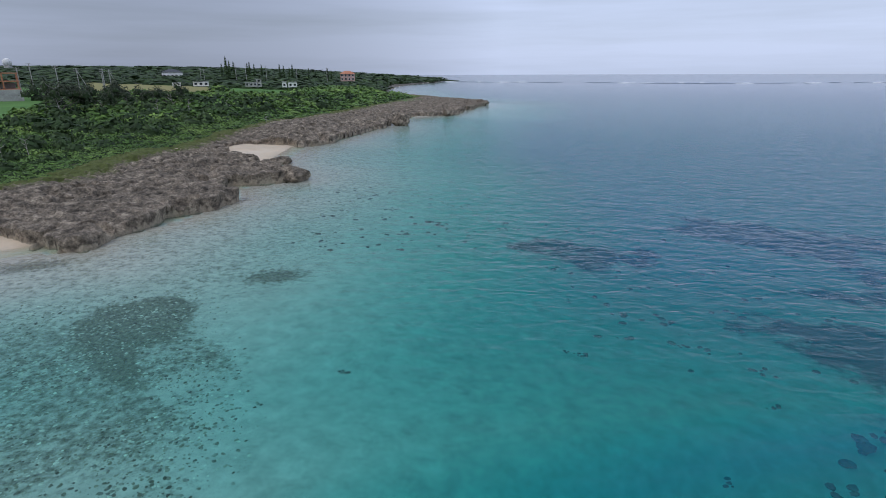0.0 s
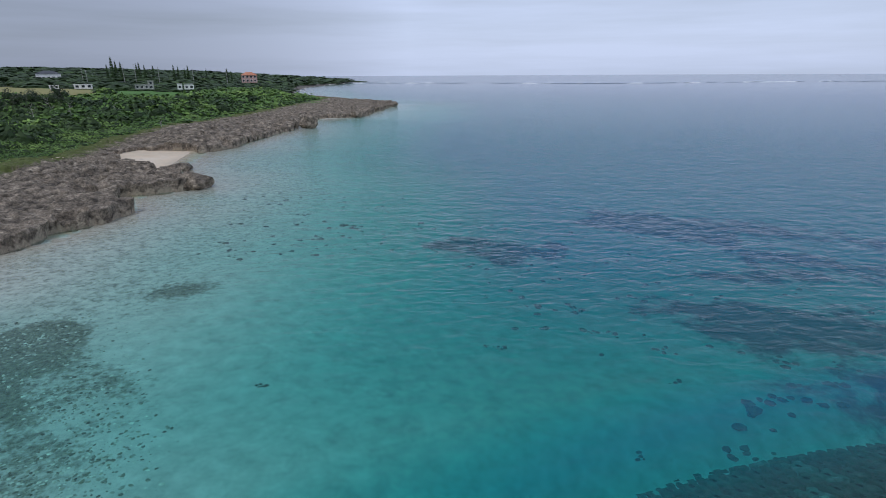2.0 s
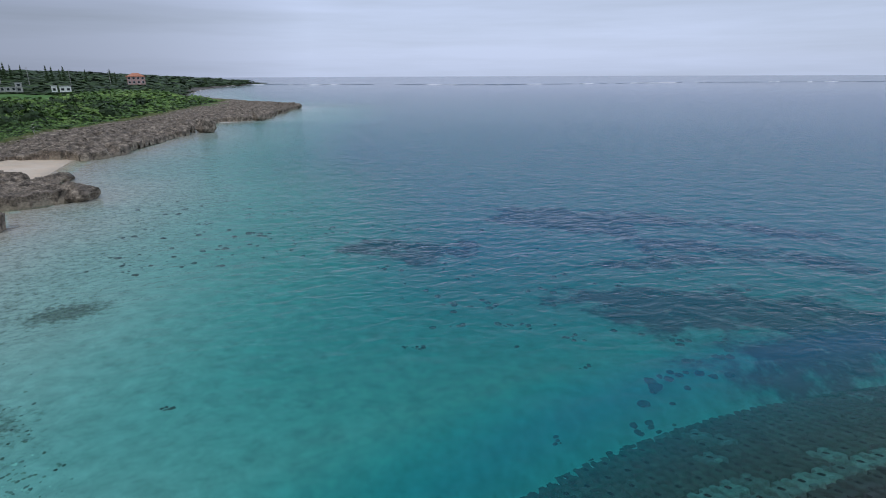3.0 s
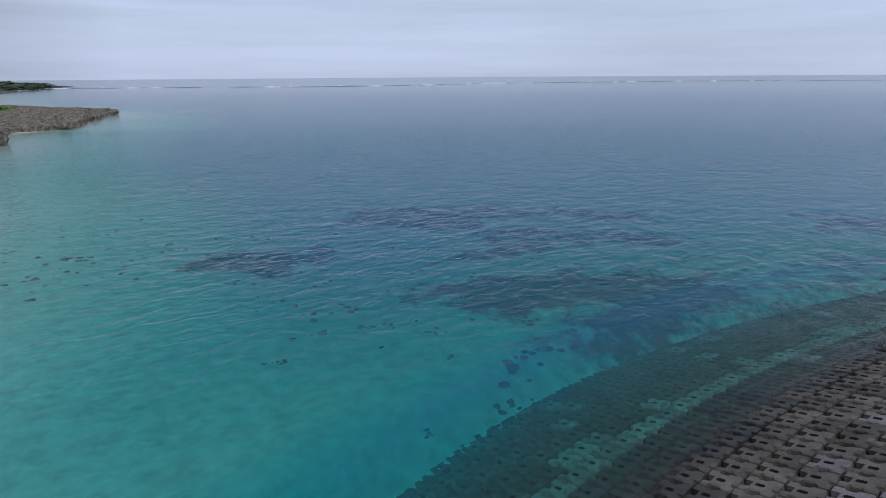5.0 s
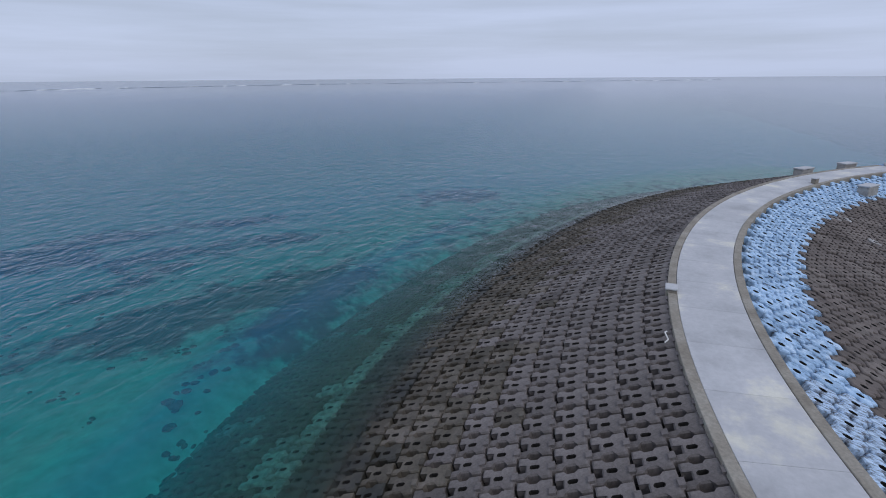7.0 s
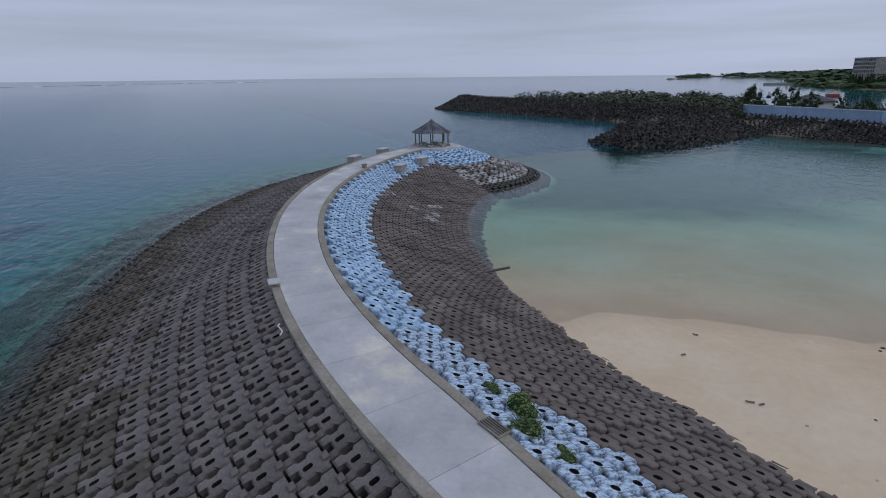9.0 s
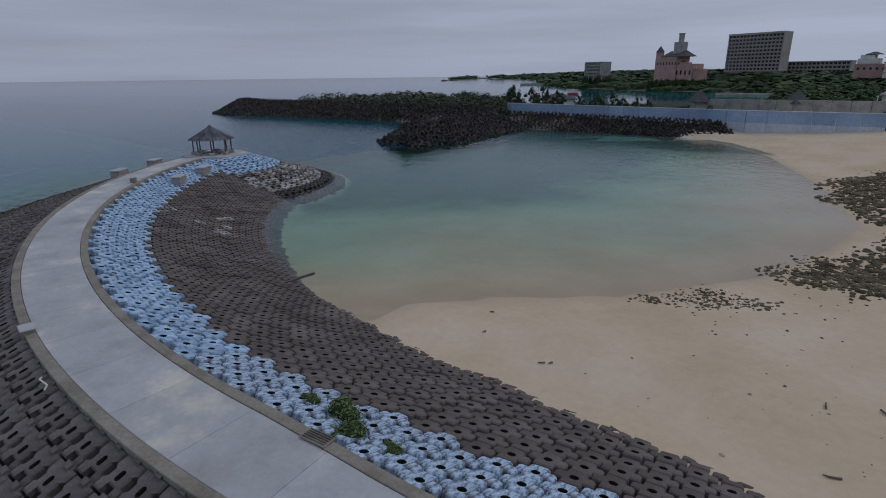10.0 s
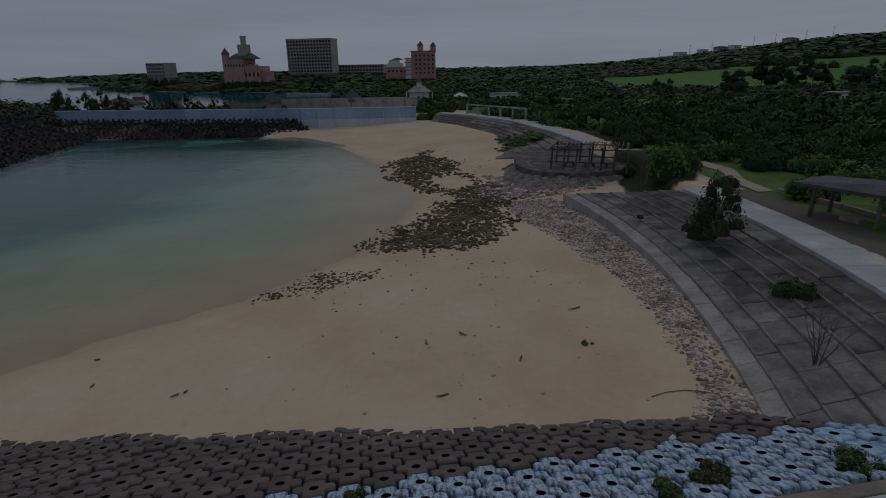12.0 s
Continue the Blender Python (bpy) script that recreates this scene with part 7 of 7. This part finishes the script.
def slab_hotel(x, y, z, turn, w, d, floors, fh, bays, mat, label, roof_h=1.6):
    """A slab hotel: core, floor slabs as balconies, dividers between the bays, dark glazing, roof parapet."""
    ob = holder("hotel", pose(x, y, z, 0, 0, turn), label, "hotel")
    H_ = floors * fh
    part("core", boxed("core", (w - 2.4, d - 2.4, H_ + 6), mat, pose(0, 0, -6), 0.05), ob)
    part("roof", boxed("roof", (w + 0.5, d + 0.5, roof_h), mat, pose(0, 0, H_ + 0.01), 0.08), ob, "flat roof with parapet")
    slab = boxed("balcony", (w, d, 0.32), mat, None, 0.03)
    rail = boxed("rail", (w, 0.16, 0.85), mat, None, 0.02)
    glz = boxed("glazing", (w - 2.8, 0.12, fh * 0.75), GLASS)
    for k in range(floors):
        b_ = part("balcony", slab, ob, m=pose(0, 0, k * fh))
        for s in (-1, 1):
            part("rail", rail, b_, m=pose(0, s * (d / 2 - 0.1), 0.3))
            part("glazing", glz, ob, "dark balcony glazing", m=pose(0, s * (d / 2 - 1.1), k * fh + 0.5))
    div = boxed("divider", (0.7, d + 0.1, H_ - 0.1), mat, None, 0.03)
    for k in range(bays + 1):
        part("divider", div, ob, m=pose(-w / 2 + 0.2 + (w - 0.4) * k / bays, 0, 0.05))
    return ob


hz = slab_hotel(129, -566, 14.6, 167, 47, 15, 10, 3.05, 15, HOTELC, "tall grey slab hotel with rows of balconies")
slab_hotel(276, -556, 12, 155, 25, 14, 4, 3.2, 10, GREYC, "low grey hotel block above the woods", 1.0)
slab_hotel(84, -584, 12, 172, 50, 14, 3, 3.2, 16, HOTELC, "long low hotel wing with dark window bands", 0.9)
ob = holder("hotel", pose(16, -470, 12, 0, 0, -2), "pink hotel tower with pointed turrets", "hotel")
part("core", boxed("core", (19, 15, 21), PINKR, pose(0, 0, -3), 0.1), ob)
part("wing", boxed("wing", (6, 13, 16), WHITE, pose(11.5, 0, -3), 0.5), ob, "pale rounded balcony wing")
for k in range(5):
    part("balcony", boxed("balcony", (7.2, 14, 0.5), PINKR, pose(11.8, 0, 0.6 + 3.1 * k), 0.2), ob)
part("roof", boxed("roof", (20, 16, 0.9), ORANGE, pose(0, 0, 18.01), 0.1), ob)
for sx, hh in ((2.5, 4.2), (-8.0, 3.4)):
    tw = part("turret", boxed("turret", (4.4, 4.4, hh), PINKR, pose(sx, 0, 18.9), 0.1), ob)
    bm = bmesh.new()
    bmesh.ops.create_cone(bm, cap_ends=True, segments=8, radius1=2.9, radius2=0.05, depth=3.6, matrix=Matrix.Translation((sx, 0, 18.92 + hh + 1.8)))
    part("spire", bm_mesh("spire", bm, SLATE), tw, "pointed slate spire")
win = boxed("window", (1.4, 0.2, 1.5), GLASS)
for k in range(5):
    for i in range(5):
        part("window", win, ob, m=pose(-8 + 3.4 * i, 7.55, 1.2 + 3.3 * k))
ob = holder("hotel", pose(38, -478, 11.5, 0, 0, -4), "lower pink and white hotel wing with stepped terraces", "hotel")
part("core", boxed("core", (18, 14, 9), PINKR, pose(0, 0, -2), 0.1), ob)
part("terrace", boxed("terrace", (12, 12, 3.4), WHITE, pose(2, 0, 7.01), 0.2), ob)
part("terrace", boxed("terrace", (8, 9, 2.4), WHITE, pose(3, 0, 10.42), 0.2), ob)
part("roof", hip_roof(8, 9, 1.6, 0.5, SLATE, 13.1, 0.2), ob)
for i in range(5):
    part("window", win, ob, m=pose(-7 + 3.4 * i, 7.05, 3.2))
castle = holder("castle", pose(171, -491, 11, 0, 0, -20), "pink castle with dark roofs, round turret and square tower", "castle")
part("hall", boxed("hall", (22, 16, 19), PINKR, pose(6, 0, -3), 0.15), castle)
part("wing", boxed("wing", (16, 14, 13), PINKR, pose(-12, 0, -3), 0.15), castle)
part("wing", boxed("wing", (7, 10, 9), PINKR, pose(-22, 0, -3), 0.15), castle)
part("roof", hip_roof(22, 16, 4.5, 0.3, SLATE, 16.1, 0.75), castle, "steep dark slate roof")
part("roof", hip_roof(16, 14, 3.0, 0.3, SLATE, 10.1, 0.6), castle, "steep dark slate roof")
bm = bmesh.new()
rod(bm, (16, 4, -3), (16, 4, 20), 3.2, 3.2, 16)
tr = part("turret", bm_mesh("turret", bm, PINKR), castle, "round corner turret")
bm = bmesh.new()
bmesh.ops.create_cone(bm, cap_ends=True, segments=16, radius1=3.7, radius2=0.05, depth=5.2, matrix=Matrix.Translation((16, 4, 22.62)))
part("spire", bm_mesh("spire", bm, SLATE), tr)
part("tower", boxed("tower", (7.5, 7.5, 27.5), GREYC, pose(-1, 0, 0), 0.1), castle, "square grey keep")
part("tower", boxed("tower", (3.2, 3.2, 6.0), GREYC, pose(-1, 0, 27.51), 0.1), castle, "slim upper tower")
part("parapet", boxed("parapet", (3.9, 3.9, 0.8), GREYC, pose(-1, 0, 33.52), 0.1), castle)
for k in range(9):
    part("merlon", boxed("merlon", (1.2, 1.0, 1.3), PINKR, pose(-25 + 2.4 * k, 6.4, 10.02 if k > 2 else 6.02), 0.05), castle)
for k in range(7):
    part("window", boxed("window", (1.1, 0.2, 2.2), GLASS), castle, m=pose(-4 + 3.0 * k, 8.05, 9.5 - 0.0 * k))
for k in range(4):
    part("window", boxed("window", (1.6, 0.2, 3.4), GLASS), castle, m=pose(-18 + 4.2 * k, 7.05, 1.5))
for i, (x, y, w) in enumerate(((-268, -647, 12), (-306, -630, 16), (-318, -626, 11), (-362, -600, 15), (-290, -640, 9))):
    house(x, y, 24, w, 8, 3.6, GREYC if i % 2 else WHITE, SLATE, "distant low house on the wooded ridge", 1, 1.4 if i % 2 else 0, 3, zg(x, y) + 4.2)
for x, y in ((-280, -650), (-300, -640), (-335, -620), (-352, -610), (-375, -596), (-395, -585), (-250, -660)):
    utility_pole(x, y, 14, 0, False, 2)

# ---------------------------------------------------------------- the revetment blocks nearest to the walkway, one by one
# second material blackens the hole walls, shade painted in
sea_mesh = mesh_of("block", *SEA_BLOCK[:2], BLOCK, second=CORE_SHADE, which=SEA_BLOCK[2])
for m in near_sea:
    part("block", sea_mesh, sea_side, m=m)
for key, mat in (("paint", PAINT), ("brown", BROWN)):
    me = mesh_of("block", *LAGOON_BLOCK[:2], mat, second=CORE_SHADE, which=LAGOON_BLOCK[2])
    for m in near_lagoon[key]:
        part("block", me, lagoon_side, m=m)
